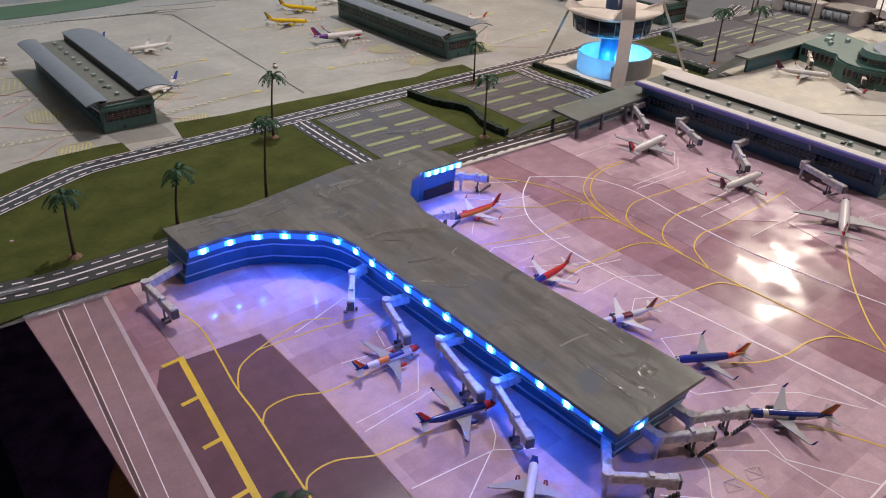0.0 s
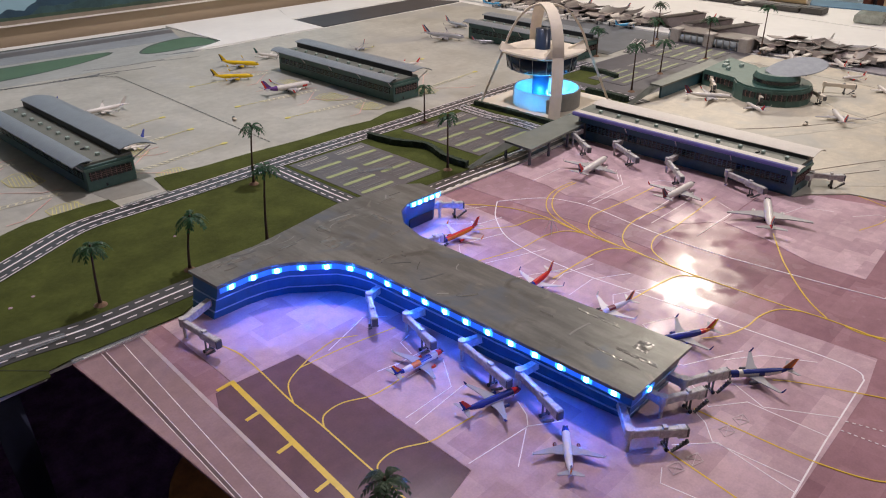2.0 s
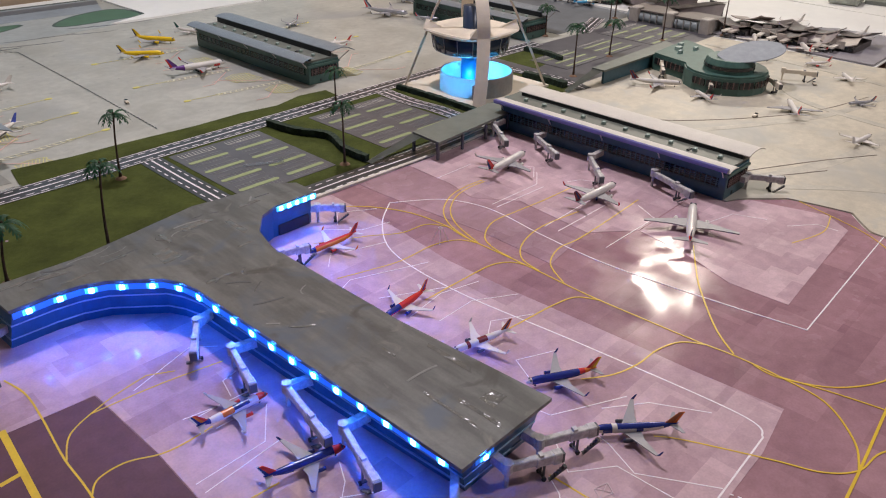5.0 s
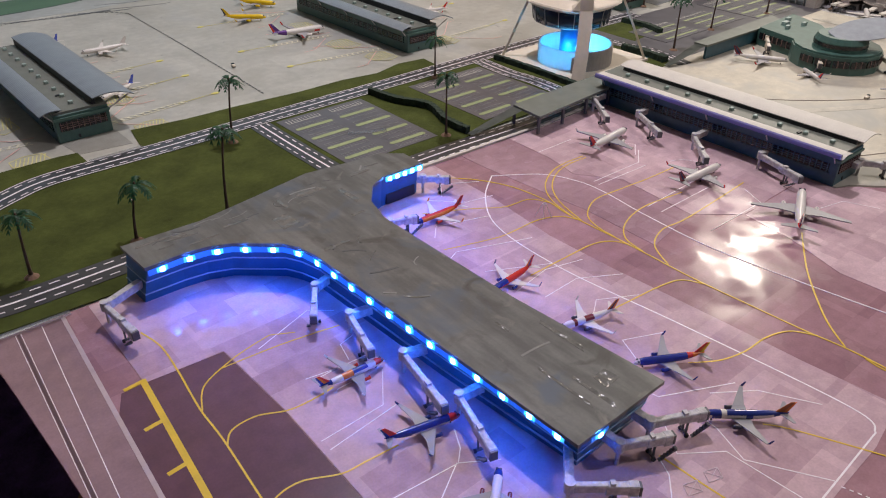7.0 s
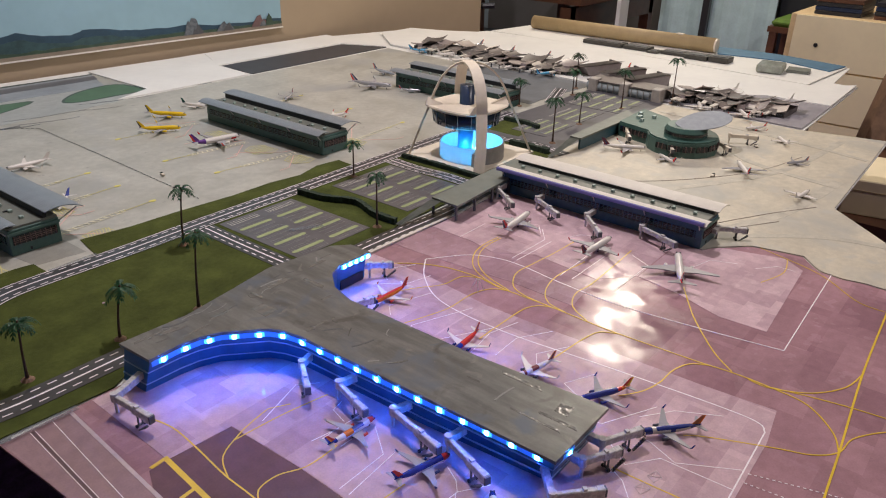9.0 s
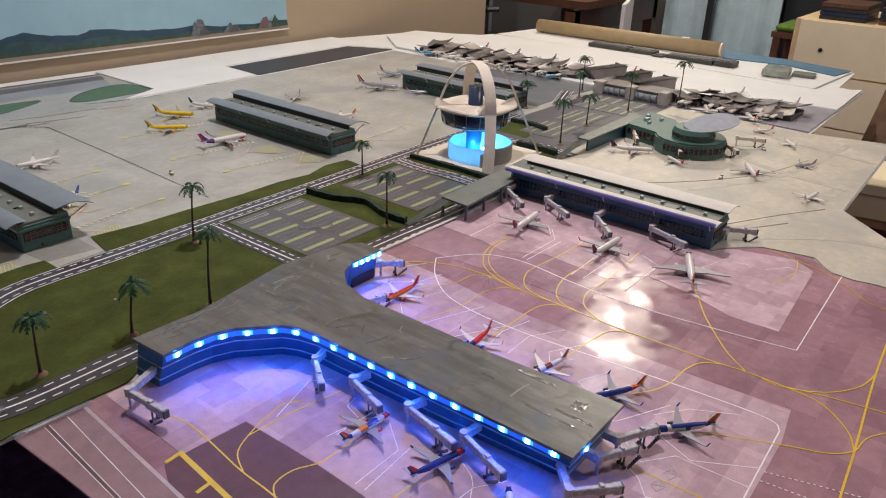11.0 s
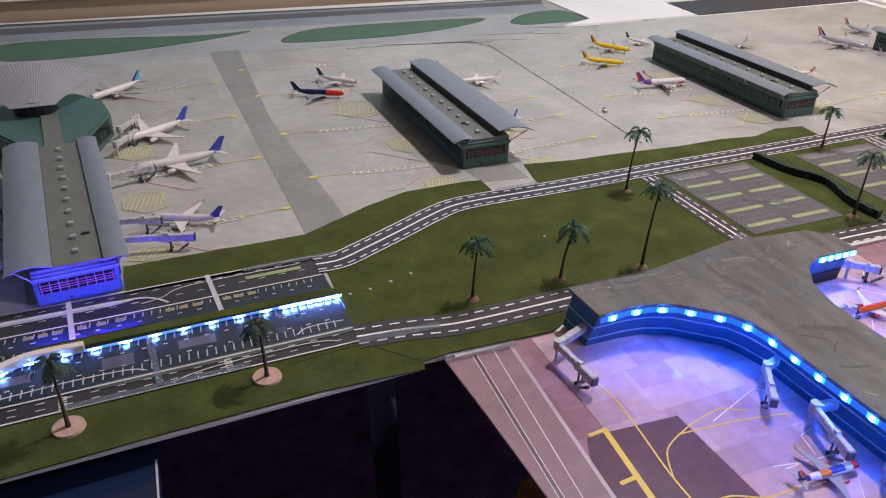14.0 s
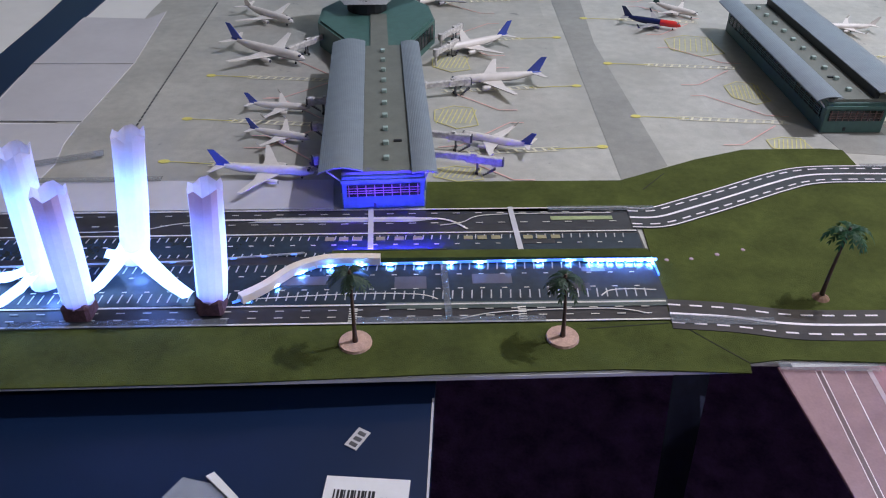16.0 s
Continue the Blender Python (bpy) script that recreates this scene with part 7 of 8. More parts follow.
# ---- jet bridges ----


def jet_bridge(a, b, label, via=None, white=BRIDGE_W, height=0.020, group="jet bridges"):
    """A jet bridge from its rotunda at a to its cab at b: two telescoping tunnels, cab, wheeled column."""
    start = Vector(via or a)
    d = Vector(b) - start
    L = d.length
    p = base("jet_bridge", start.x, start.y, 0.0004, math.degrees(math.atan2(d.y, d.x)), label, "jet bridge", group)
    w = 0.0030
    if via:
        off = Vector(a) - start
        c, s = d.x / L, d.y / L
        lx, ly = off.x * c + off.y * s, -off.x * s + off.y * c
        bm = bmesh.new()
        ribbon(bm, [(lx, ly), (0, 0)], 0.0075, height - 0.003, height + 0.006)
        part("link_tunnel", bm, white, p)
    part("rotunda", tubed([(0, 0, 0), (0, 0, height - 0.004), (0, 0, height - 0.003), (0, 0, height + 0.008)], [0.0020, 0.0020, 0.0048, 0.0048], 12), white, p)
    bm = bmesh.new()
    box(bm, 0.002, L * 0.6, -w, w, height - 0.003, height + 0.0055, 0.0008)
    part("tunnel", bm, white, p)
    bm = bmesh.new()
    box(bm, L * 0.55, L * 0.93, -w * 1.18, w * 1.18, height - 0.005, height + 0.0048, 0.0008)
    part("tunnel", bm, white, p)
    cab = part("cab", boxed(L * 0.90, L + 0.004, -w * 1.3, w * 1.5, height - 0.007, height + 0.005, bevel=0.001), white, p)
    part("bellows", boxed(L + 0.003, L + 0.006, -w * 1.1, w * 1.3, height - 0.006, height + 0.004), BRIDGE_D, cab)
    part("column", boxed(L * 0.70, L * 0.70 + 0.0018, -0.0034, -0.0020, 0.003, height - 0.004), BRIDGE_D, p)
    part("column", boxed(L * 0.70, L * 0.70 + 0.0018, 0.0020, 0.0034, 0.003, height - 0.004), BRIDGE_D, p)
    part("axle", boxed(L * 0.70 - 0.0005, L * 0.70 + 0.0023, -0.0050, 0.0050, 0.0022, 0.0038), BRIDGE_D, p)
    for s in (-1, 1):
        part("wheel", tubed([(L * 0.71, s * 0.006, 0.0022), (L * 0.71, s * 0.0042, 0.0022)], 0.0022, 10), TYRE, p)
    edge = [(L * 0.80, 0.0006)]
    for k in range(6):
        edge += [(L * 0.80 + 0.0026 * k, 0.0018 + 0.0022 * k), (L * 0.80 + 0.0026 * (k + 1), 0.0018 + 0.0022 * k)]
    edge.append((L * 0.80 + 0.0156, 0.0106))
    bm = bmesh.new()
    near, far = ([bm.verts.new((u, -w * 1.3 - d, z)) for u, z in edge] for d in (0.0036, 0.0))
    bm.faces.new(near)
    bm.faces.new(far[::-1])
    for i in range(len(edge)):
        bm.faces.new((near[i], near[i - 1], far[i - 1], far[i]))
    part("stair", bm, BRIDGE_D, p)
    part("roof_unit", boxed(L * 0.62, L * 0.70, -0.0025, 0.0025, height + 0.0045, height + 0.0075), BRIDGE_W, p)
    return p


JB = "grey-white jet bridge at the blue concourse"
for a, b, via in (((0.4314, 0.6484), (0.3792, 0.6004), (0.4083, 0.6421)), ((0.4357, 0.57), (0.3916, 0.5183), (0.4077, 0.5754)), ((0.4375, 0.4821), (0.3959, 0.413), (0.4115, 0.4894)), ((0.4421, 0.4063), (0.3919, 0.3449), (0.4133, 0.4095)),
                  ((0.4464, 0.3074), (0.4519, 0.2418), (0.4119, 0.2756)), ((0.4798, 0.3034), (0.5189, 0.2569), (0.4776, 0.2772)), ((0.5206, 0.3043), (0.5662, 0.2542), (0.5194, 0.2762)), ((0.2648, 0.7745), (0.2245, 0.6944), (0.2192, 0.7559)),
                  ((0.6572, 0.7809), (0.6954, 0.7517), (0.6686, 0.7711)), ((0.5323, 0.6989), (0.5897, 0.6937), (0.5581, 0.7012))):
    jet_bridge(a, b, JB, via)
for a, b in (((1.1244, 0.817), (1.0486, 0.7506)), ((1.1239, 0.7259), (1.0632, 0.6577)), ((1.1235, 0.6101), (1.0365, 0.5543)), ((1.1232, 0.5063), (1.0832, 0.433)), ((1.1818, 0.3982), (1.2294, 0.3589))):
    jet_bridge(a, b, "grey jet bridge at the teal hall", (b[0] + (a[0] - b[0]) * 0.62, a[1]))
for a, b in (((-0.2175, 1.167), (-0.1254, 1.1471)), ((-0.2232, 1.3791), (-0.1573, 1.4001)), ((-0.2063, 1.5132), (-0.1719, 1.5692)), ((-0.3695, 1.6295), (-0.4499, 1.5333)), ((-0.3245, 1.3263), (-0.3866, 1.3291)), ((-0.3198, 1.1639), (-0.3555, 1.1531)), ((-0.1979, 1.5854), (-0.1636, 1.6489)), ((-0.3221, 1.2423), (-0.3686, 1.2471)), ((-0.219, 1.2221), (-0.1626, 1.2121))):
    jet_bridge(a, b, "grey jet bridge at the fan-roofed terminal")
for a, b in (((1.6741, 0.8133), (1.6201, 0.7796)), ((1.6354, 0.6795), (1.5951, 0.6554)), ((1.7384, 0.5998), (1.7024, 0.5569)), ((1.8164, 0.5959), (1.8491, 0.5398)), ((1.8986, 0.7193), (1.9576, 0.682))):
    jet_bridge(a, b, "cream jet bridge at the round satellite", white=OFFWHITE)

# ---- paper light pylons ----


def pylon(x, y, r, z0, z1, tilt, label, feet=(), power=1.0):
    """An open paper tube of uneven facets with a light at its foot."""
    p = base("light_pylon", x, y, 0.0022, 0, label, "light pylon", "lit paper pylons")
    bm = bmesh.new()
    n = 14
    rows = []
    for f, k in ((0, 0.92), (0.2, 0.97), (0.5, 1.0), (0.8, 1.0), (0.94, 1.02), (1.0, 1.05)):
        z = z0 + (z1 - z0) * f
        rows.append([bm.verts.new((r * k * math.cos(2 * math.pi * i / n + 0.3) * (1 + 0.05 * math.sin(2.1 * i + z * 30)) + tilt[0] * z, r * k * math.sin(2 * math.pi * i / n + 0.3) + tilt[1] * z, z + (0.0035 * math.sin(2.3 * i) if f == 1.0 else 0))) for i in range(n)])
    for a, b in zip(rows, rows[1:]):
        for i in range(n):
            f = bm.faces.new((a[i], a[(i + 1) % n], b[(i + 1) % n], b[i]))
            f.material_index = 1 if 8 <= i <= 11 and not feet else 0
    part("paper_tube", bm, [PAPER_TUBE, PAPER_LILAC], p, "thin white paper tube lit from inside")
    part("inner_light", tubed([(tilt[0] * z0, tilt[1] * z0, z0 + 0.004), (tilt[0] * z1 * 0.8, tilt[1] * z1 * 0.8, z1 * 0.8)], [r * 0.42, r * 0.22], 8), LED_TUBE, p, "white-blue light in the tube's foot")
    for fx, fy in feet:
        bm = bmesh.new()
        rows = []
        for f in (0.0, 0.35, 0.7, 1.0):
            d = Vector((fx, fy, 0)).normalized()
            s = Vector((-d.y, d.x, 0)) * (0.011 - 0.004 * f)
            c = Vector((fx * f, fy * f, 0.030 * (1 - f) ** 2 + 0.004))
            rows.append([bm.verts.new(c + s), bm.verts.new(c + Vector((0, 0, 0.007))), bm.verts.new(c - s), bm.verts.new(c - Vector((0, 0, 0.003)))])
        for a, b in zip(rows, rows[1:]):
            for k in range(4):
                bm.faces.new((a[k], a[(k + 1) % 4], b[(k + 1) % 4], b[k]))
        bm.faces.new(rows[-1])
        part("paper_foot", bm, LIT_PAPER, p, "folded paper foot with a glow put into it")
    if not feet:
        bm = bmesh.new()
        box(bm, -r * 0.85, r * 0.85, -r * 0.8, r * 0.8, 0, z0 + 0.004, 0.003)
        part("foam_foot", bm, SPONGE, p, "dark plum foam foot")
    return p


# the paper feet emit by themselves in place of light from within
LIT_PAPER = mat("glowing_white_paper_foot", (0.8, 0.8, 0.85), 0.6, var=0.0, emit=(0.32, 0.52, 1.0), power=2.4)
pylon(-0.518, 0.947, 0.0150, 0.012, 0.155, (0.17, 0.02), "tall lit white paper tube on folded paper feet", ((-0.035, -0.052), (0.068, -0.050), (-0.035, 0.02)))
pylon(-0.421, 0.879, 0.0155, 0.016, 0.132, (0.09, 0.10), "lit lilac paper tube on a dark foam foot")
pylon(-0.545, 0.870, 0.0155, 0.016, 0.132, (0.0, 0.10), "lit white paper tube on a dark foam foot")
pylon(-0.591, 0.904, 0.0160, 0.012, 0.150, (0.0, 0.15), "brightly lit white paper tube", ((-0.05, -0.03), (-0.09, 0.02)))
pylon(-0.659, 0.918, 0.0160, 0.012, 0.110, (-0.05, 0.1), "brightly lit white paper tube at the end of the row", ((-0.08, -0.03),))
pylon(-0.865, 0.912, 0.0160, 0.012, 0.130, (-0.10, 0.0), "brightly lit white paper tube at the end of the row", ((-0.06, -0.03),))
strip = base("paper_light_strip", 0, 0, 0, 0, "curved white paper strip with a lit blue edge", "light strip")
bm = bmesh.new()
ribbon(bm, curve([(-0.3955, 0.8887), (-0.3756, 0.9066), (-0.3518, 0.9359), (-0.3287, 0.9497), (-0.3083, 0.9542), (-0.2624, 0.9545)], 8), 0.009, 0.004, 0.013)
part("paper_strip", bm, OFFWHITE, strip)
led_run([(-0.4037, 0.8865), (-0.3754, 0.903), (-0.3517, 0.9318), (-0.3286, 0.9456), (-0.3082, 0.949), (-0.1304, 0.9566), (0.0263, 0.9608), (0.027, 0.9319)], 0.0316, 0.0050, strip, LED_PARK, PARK_BAND, size=0.004, tall=0.0014, halo=PARK_HALO)
led_run([(-0.0448, 0.9584), (0.0248, 0.9592)], 0.0105, 0.0052, strip, LED_PARK, PARK_BAND, size=0.004, tall=0.0020, halo=PARK_HALO)
led_run([(-1.2238, 0.9274), (-0.7499, 0.9414), (-0.468, 0.956), (-0.3448, 0.9715)], 0.0316, 0.0045, strip, PARK_BAND, BAY_TICK, size=0.004, tall=0.0010, halo=BAY_TICK)

# unseen diodes added here to give the hall front its blue light
led_run([(-0.31, 0.9757), (-0.1969, 0.9776)], 0.0158, 0.0032, strip, LED_FRONT, ASPHALT, halo=LED_FRONT, size=0.004, tall=0.0016, face=1)
# lip added to keep these diodes out of sight
part("light_shield", prismed([(-0.3140, 0.9708), (-0.1927, 0.9739), (-0.1927, 0.9754), (-0.3140, 0.9723)], 0.001, 0.0078), ASPHALT, strip, "added black lip that hides the front diodes")

# ---- wavy-roofed far terminal ----
PILLAR = mat("grey_brown_pillar_card", (0.40, 0.36, 0.32), 0.5, var=0.2, size=0.02)
SCOOP_DARK = mat("dark_brown_grey_roof_card", (0.12, 0.105, 0.098), 0.5, var=0.2, size=0.02)
SCOOP_LILAC = mat("lilac_grey_glazing", (0.30, 0.255, 0.25), 0.3, var=0.15, size=0.03)
SCOOP_PALE = mat("pale_brown_roof_edge", (0.42, 0.36, 0.315), 0.4, var=0.15, size=0.02)
wavy = [(2.2586, 1.9481), (2.2641, 1.8677), (2.274, 1.7875), (2.2574, 1.7083), (2.2452, 1.6293), (2.2462, 1.5503), (2.234, 1.472), (2.2481, 1.3937), (2.2578, 1.3207), (2.1968, 0.8577), (2.2147, 0.7891), (2.1985, 0.7215), (2.2036, 0.6561), (2.2257, 0.5958)]
for k, (x, y) in enumerate(wavy):
    t = base("scoop_roof_pavilion", x, y, 0.006, rnd.uniform(-7, 7), "low brown-grey pavilion with sagging scoop roofs", "terminal building", "scoop-roofed terminal row")
    part("body", boxed(-0.060, 0.055, -0.038, 0.038, -0.006, 0.012), SCOOP_DARK, t)
    for j in range(2):
        bm = bmesh.new()
        sec = [(-0.043 + 0.086 * i / 10, 0.009 * (i / 5 - 1) ** 2) for i in range(11)]
        sheet(bm, sec, -0.036, 0.036, 0.0022)
        roof = part("scoop_roof", bm, (STONE_GREY, SCOOP_DARK, STONE_GREY, SCOOP_LILAC, STONE_GREY, SCOOP_PALE, SCOOP_DARK)[(2 * k + j) % 7], t)
        roof.matrix_local = pose(-0.030 + 0.062 * j, rnd.uniform(-0.012, 0.012), 0.015 + 0.007 * j, rnd.uniform(-11, 11), rnd.uniform(-4, 12), 90 + rnd.uniform(-16, 16))
        bm = bmesh.new()
        sheet(bm, [(q[0], q[1] + 0.0003) for q in sec], 0.0362, 0.0385, 0.0026)
        part("roof_edge", bm, SCOOP_PALE, roof)
    part("glazed_front", boxed(-0.064, -0.060, -0.034, 0.034, 0.000, 0.008), WINDOW, t)
    for j in range(1 + k % 2):
        yy = -0.02 + 0.018 * ((k + j) % 3)
        part("canopy", boxed(-0.105, -0.060, yy, yy + 0.013, 0.009, 0.013), WHITE_ROOF if (k + j) % 3 else SCOOP_PALE, t)
        part("canopy_leg", boxed(-0.100, -0.096, yy + 0.004, yy + 0.008, -0.006, 0.009), BRIDGE_D, t)
    for j in range(2):
        yy = rnd.uniform(-0.03, 0.02)
        part("end_panel", boxed(-0.068 + 0.05 * j, -0.066 + 0.05 * j, yy, yy + 0.022, 0.004, 0.022), (SCOOP_LILAC, PILLAR, SCOOP_PALE)[(k + j) % 3], t)
    part("roof_box", boxed(-0.008 + 0.01 * (k % 3), 0.012 + 0.01 * (k % 3), -0.01, 0.01, 0.012, 0.018), SCOOP_PALE, t)
for k, (x, y) in enumerate(((2.297, 1.2334), (2.2614, 1.1234), (2.2308, 1.0253))):
    t = base("wedge_roof_hall", x, y, 0.006, -30, "lilac-glazed hall under a dark sloping wedge roof", "terminal building", "wedge-roofed halls")
    bm = bmesh.new()
    v = [bm.verts.new(q) for q in ((-0.045, -0.028, 0), (0.070, -0.028, 0), (0.070, 0.035, 0), (-0.045, 0.035, 0), (-0.072, -0.038, 0.034), (0.074, -0.038, 0.042), (0.074, 0.035, 0.030), (-0.060, 0.035, 0.022))]
    for q in ((0, 1, 2, 3), (4, 5, 6, 7), (0, 1, 5, 4), (1, 2, 6, 5), (2, 3, 7, 6), (3, 0, 4, 7)):
        bm.faces.new([v[i] for i in q])
    part("body", bm, SCOOP_LILAC, t)
    bm = bmesh.new()
    v = [bm.verts.new(q) for q in ((-0.082, -0.043, 0.037), (0.082, -0.043, 0.046), (0.082, 0.040, 0.034), (-0.070, 0.040, 0.025))]
    f = bm.faces.new(v)
    bmesh.ops.solidify(bm, geom=[f], thickness=0.0035)
    part("wedge_roof", bm, STONE_GREY, t)
    part("end_wall", boxed(0.070, 0.076, -0.030, 0.034, 0, 0.040), SCOOP_DARK, t)
t = base("glass_front_terminal", 2.121, 1.033, 0.0, 0, "grey terminal with a rounded glass front between pale pillars", "terminal building")
bm = bmesh.new()
sheet(bm, [(-0.022 - 0.012 * math.sin(i * math.pi / 8), 0.030 * i / 8) for i in range(9)], -0.125, 0.125, 0.002)
part("glass_front", bm, mat("grey_model_glass", (0.30, 0.33, 0.34), 0.2, var=0.12, size=0.02), t)
part("body", boxed(-0.018, 0.055, -0.125, 0.125, 0.0, 0.030), CONCRETE, t)
part("roof", boxed(-0.030, 0.058, -0.127, 0.127, 0.030, 0.034), STONE_GREY, t)
for y in (0.10, -0.008, -0.115):
    part("pillar", boxed(-0.042, -0.006, y - 0.014, y + 0.014, 0.0, 0.040, bevel=0.002), PILLAR, t, "pale square pillar")
for k in range(12):
    part("glazing_rib", boxed(-0.0375, -0.033, -0.115 + 0.0205 * k, -0.1135 + 0.0205 * k, 0.002, 0.028), CONCRETE, t)
FAR = "airliners at the wavy terminal"
for nose, tail, liv, lab in (((2.2023, 1.8783), (2.127, 1.9678), "sky", "light blue die-cast airliner at the far terminal"), ((2.234, 1.7834), (2.1462, 1.8115), "white", "white die-cast airliner at the far terminal"), ((2.1724, 1.6853), (2.0932, 1.7069), "white", "white die-cast airliner at the far terminal"),
                             ((2.2135, 1.5047), (2.128, 1.5012), "white", "white die-cast airliner at the far terminal"), ((2.1596, 1.5864), (2.0808, 1.6127), "white", "white die-cast airliner at the far terminal"), ((2.2106, 1.3358), (2.1276, 1.3592), "sky", "light blue die-cast airliner at the far terminal"),
                             ((2.343, 1.8507), (2.4213, 1.8288), "silver", "silver die-cast airliner behind the wavy roofs"), ((2.3223, 1.6821), (2.402, 1.6626), "silver", "silver die-cast airliner behind the wavy roofs"), ((2.3326, 1.5243), (2.4118, 1.5063), "silver", "silver die-cast airliner behind the wavy roofs"), ((2.351, 1.1946), (2.419, 1.1845), "red_white", "white die-cast airliner behind the wavy roofs"),
                             ((2.3046, 0.8064), (2.3791, 0.7834), "white", "white die-cast airliner behind the wavy roofs"), ((2.2863, 0.629), (2.3601, 0.6067), "white", "white die-cast airliner behind the wavy roofs"), ((2.1457, 0.6836), (2.0755, 0.6361), "red_white", "white die-cast airliner with red nose at the far terminal"), ((2.143, 0.8056), (2.0773, 0.7723), "white", "small white die-cast airliner at the far terminal")):
    airliner(nose, tail, liv, lab, group=FAR, length=0.10)

# ---- mural and far end of the room ----
mural = base("mural_panel", 0, wall_y(0), 0, WALL_TILT, "printed landscape mural of sky, blue hills and shore", "mural")
x0, x1, zb, zt = -2.3, 1.955, 0.0595, 0.95
part("sky", boxed(x0, x1, -0.010, -0.001, zb, zt), SKY_PRINT, mural)
rr = random.Random(11)
RIDGE = [(0.55, 0.070), (0.63, 0.083), (0.673, 0.102), (0.719, 0.095), (0.765, 0.122), (0.842, 0.120), (0.941, 0.142), (1.023, 0.122), (1.109, 0.115), (1.149, 0.126), (1.236, 0.123), (1.293, 0.112), (1.374, 0.105), (1.519, 0.105), (1.65, 0.094), (1.80, 0.090), (x1, 0.092)]


def ridge(drop, low):
    """The mural's mountain outline, lowered and roughened."""
    pts = []
    for (xa, za), (xb, zc) in zip(RIDGE, RIDGE[1:]):
        for j in range(4):
            f = j / 4
            pts.append((xa + (xb - xa) * f, max(low + 0.004, za + (zc - za) * f - drop + rr.uniform(-0.0022, 0.0022))))
    return [(RIDGE[0][0] - 0.04, low), *pts, (x1, 0.090 - drop), (x1, low)]


def upright(pts, depth0, depth1):
    bm = bmesh.new()
    a = [bm.verts.new((x, depth0, z)) for x, z in pts]
    b = [bm.verts.new((x, depth1, z)) for x, z in pts]
    bm.faces.new(a)
    bm.faces.new(b[::-1])
    for i in range(len(pts)):
        j = (i + 1) % len(pts)
        bm.faces.new((a[i], a[j], b[j], b[i]))
    return bm


part("hill_range", upright(ridge(0.0, 0.066), -0.0108, -0.010), HILL_PRINT, mural, "dark blue painted mountains")
part("hill_range", upright(ridge(0.022, 0.066), -0.0116, -0.0108), mat("mural_green_foothills", (0.040, 0.085, 0.090), 0.5, var=0.3, size=0.03), mural, "blue-green painted foothills")
low = [(x0, zb)] + [(x0 + (x1 - x0) * k / 150, zb + 0.018 + rr.uniform(0, 0.006) + (0.006 if x0 + (x1 - x0) * k / 150 < 0.65 else 0.0)) for k in range(151)] + [(x1, zb)]
part("field", upright(low, -0.0125, -0.0116), FIELD_PRINT, mural, "dark green painted tree line")
part("shore", upright([(x0, zb - 0.001), (x1, zb - 0.001), (x1, zb + 0.010), (x0, zb + 0.012)], -0.0135, -0.0125), SAND_PRINT, mural)


ROCK_PRINT = mat("mural_grey_rocks", (0.13, 0.145, 0.155), 0.5, var=0.45, size=0.012)


def crag(cx, w, h, n, seed):
    """An uneven rock or roofline outline on the mural."""
    rc = random.Random(seed)
    top = [(cx - w + 2 * w * k / n, zb + 0.012 + h * (1 - abs(2 * k / n - 1) ** 1.6) * rc.uniform(0.55, 1.0)) for k in range(1, n)]
    return [(cx - w, zb + 0.010), *top, (cx + w, zb + 0.010)]


for cx, w, h, m, seed in ((1.552, 0.040, 0.074, ROCK_PRINT, 1), (1.572, 0.024, 0.036, BRIDGE_D, 2), (1.690, 0.040, 0.040, ROCK_PRINT, 3), (1.700, 0.022, 0.026, BRIDGE_D, 4), (1.848, 0.040, 0.044, BRICK_PRINT, 5), (1.862, 0.016, 0.026, ROCK_PRINT, 6), (1.893, 0.020, 0.056, FIELD_PRINT, 7)):
    part("rock" if m is not BRICK_PRINT else "house_row", upright(crag(cx, w, h, 11, seed), -0.0145 - seed * 0.0003, -0.0135), m, mural)
flat("mural_ledge", prismed([(x0, wall_y(x0) - 0.018), (x1, wall_y(x1) - 0.018), (x1, wall_y(x1)), (x0, wall_y(x0))], zb - 0.0055, zb - 0.0012), mat("pale_ledge_paint", (0.78, 0.73, 0.65), 0.5, var=0.05), "pale narrow ledge under the mural", "ledge")

roll = base("cardboard_tube", 2.986, 1.498, 0.034, 92, "long brown cardboard tube lying on the white boards", "cardboard tube")
part("tube", tubed([(-0.42, 0, 0), (0.42, 0, 0)], 0.029, 20), KRAFT, roll, smooth=True)
part("end_cap", tubed([(-0.427, 0, 0), (-0.419, 0, 0)], 0.027, 20), OFFWHITE, roll)
part("paper_label", boxed(-0.285, -0.255, -0.012, 0.012, 0.027, 0.0305), OFFWHITE, roll)
DARK_CARD = mat("dark_grey_model_card", (0.060, 0.056, 0.048), 0.5, var=0.25, size=0.02)
blk = base("grey_model_block", 2.847, 1.266, 0.005, 0, "long dark grey unfinished model building", "model building")
for y0, y1, x0_, x1_, hh in ((0.13, 0.307, -0.035, 0.03, 0.015), (0.02, 0.125, -0.03, 0.04, 0.013), (-0.03, 0.015, -0.045, 0.02, 0.007), (-0.135, -0.035, -0.025, 0.04, 0.012), (-0.23, -0.14, -0.045, 0.03, 0.016), (-0.31, -0.235, -0.04, 0.025, 0.020)):
    wing = part("wing", boxed(x0_, x1_, y0, y1, 0, hh, bevel=0.0015), DARK_CARD, blk)
    part("roof_step", boxed(x0_ + 0.012, x1_ - 0.012, y0 + 0.012, y1 - 0.012, hh, hh + 0.002), BRIDGE_D, wing)
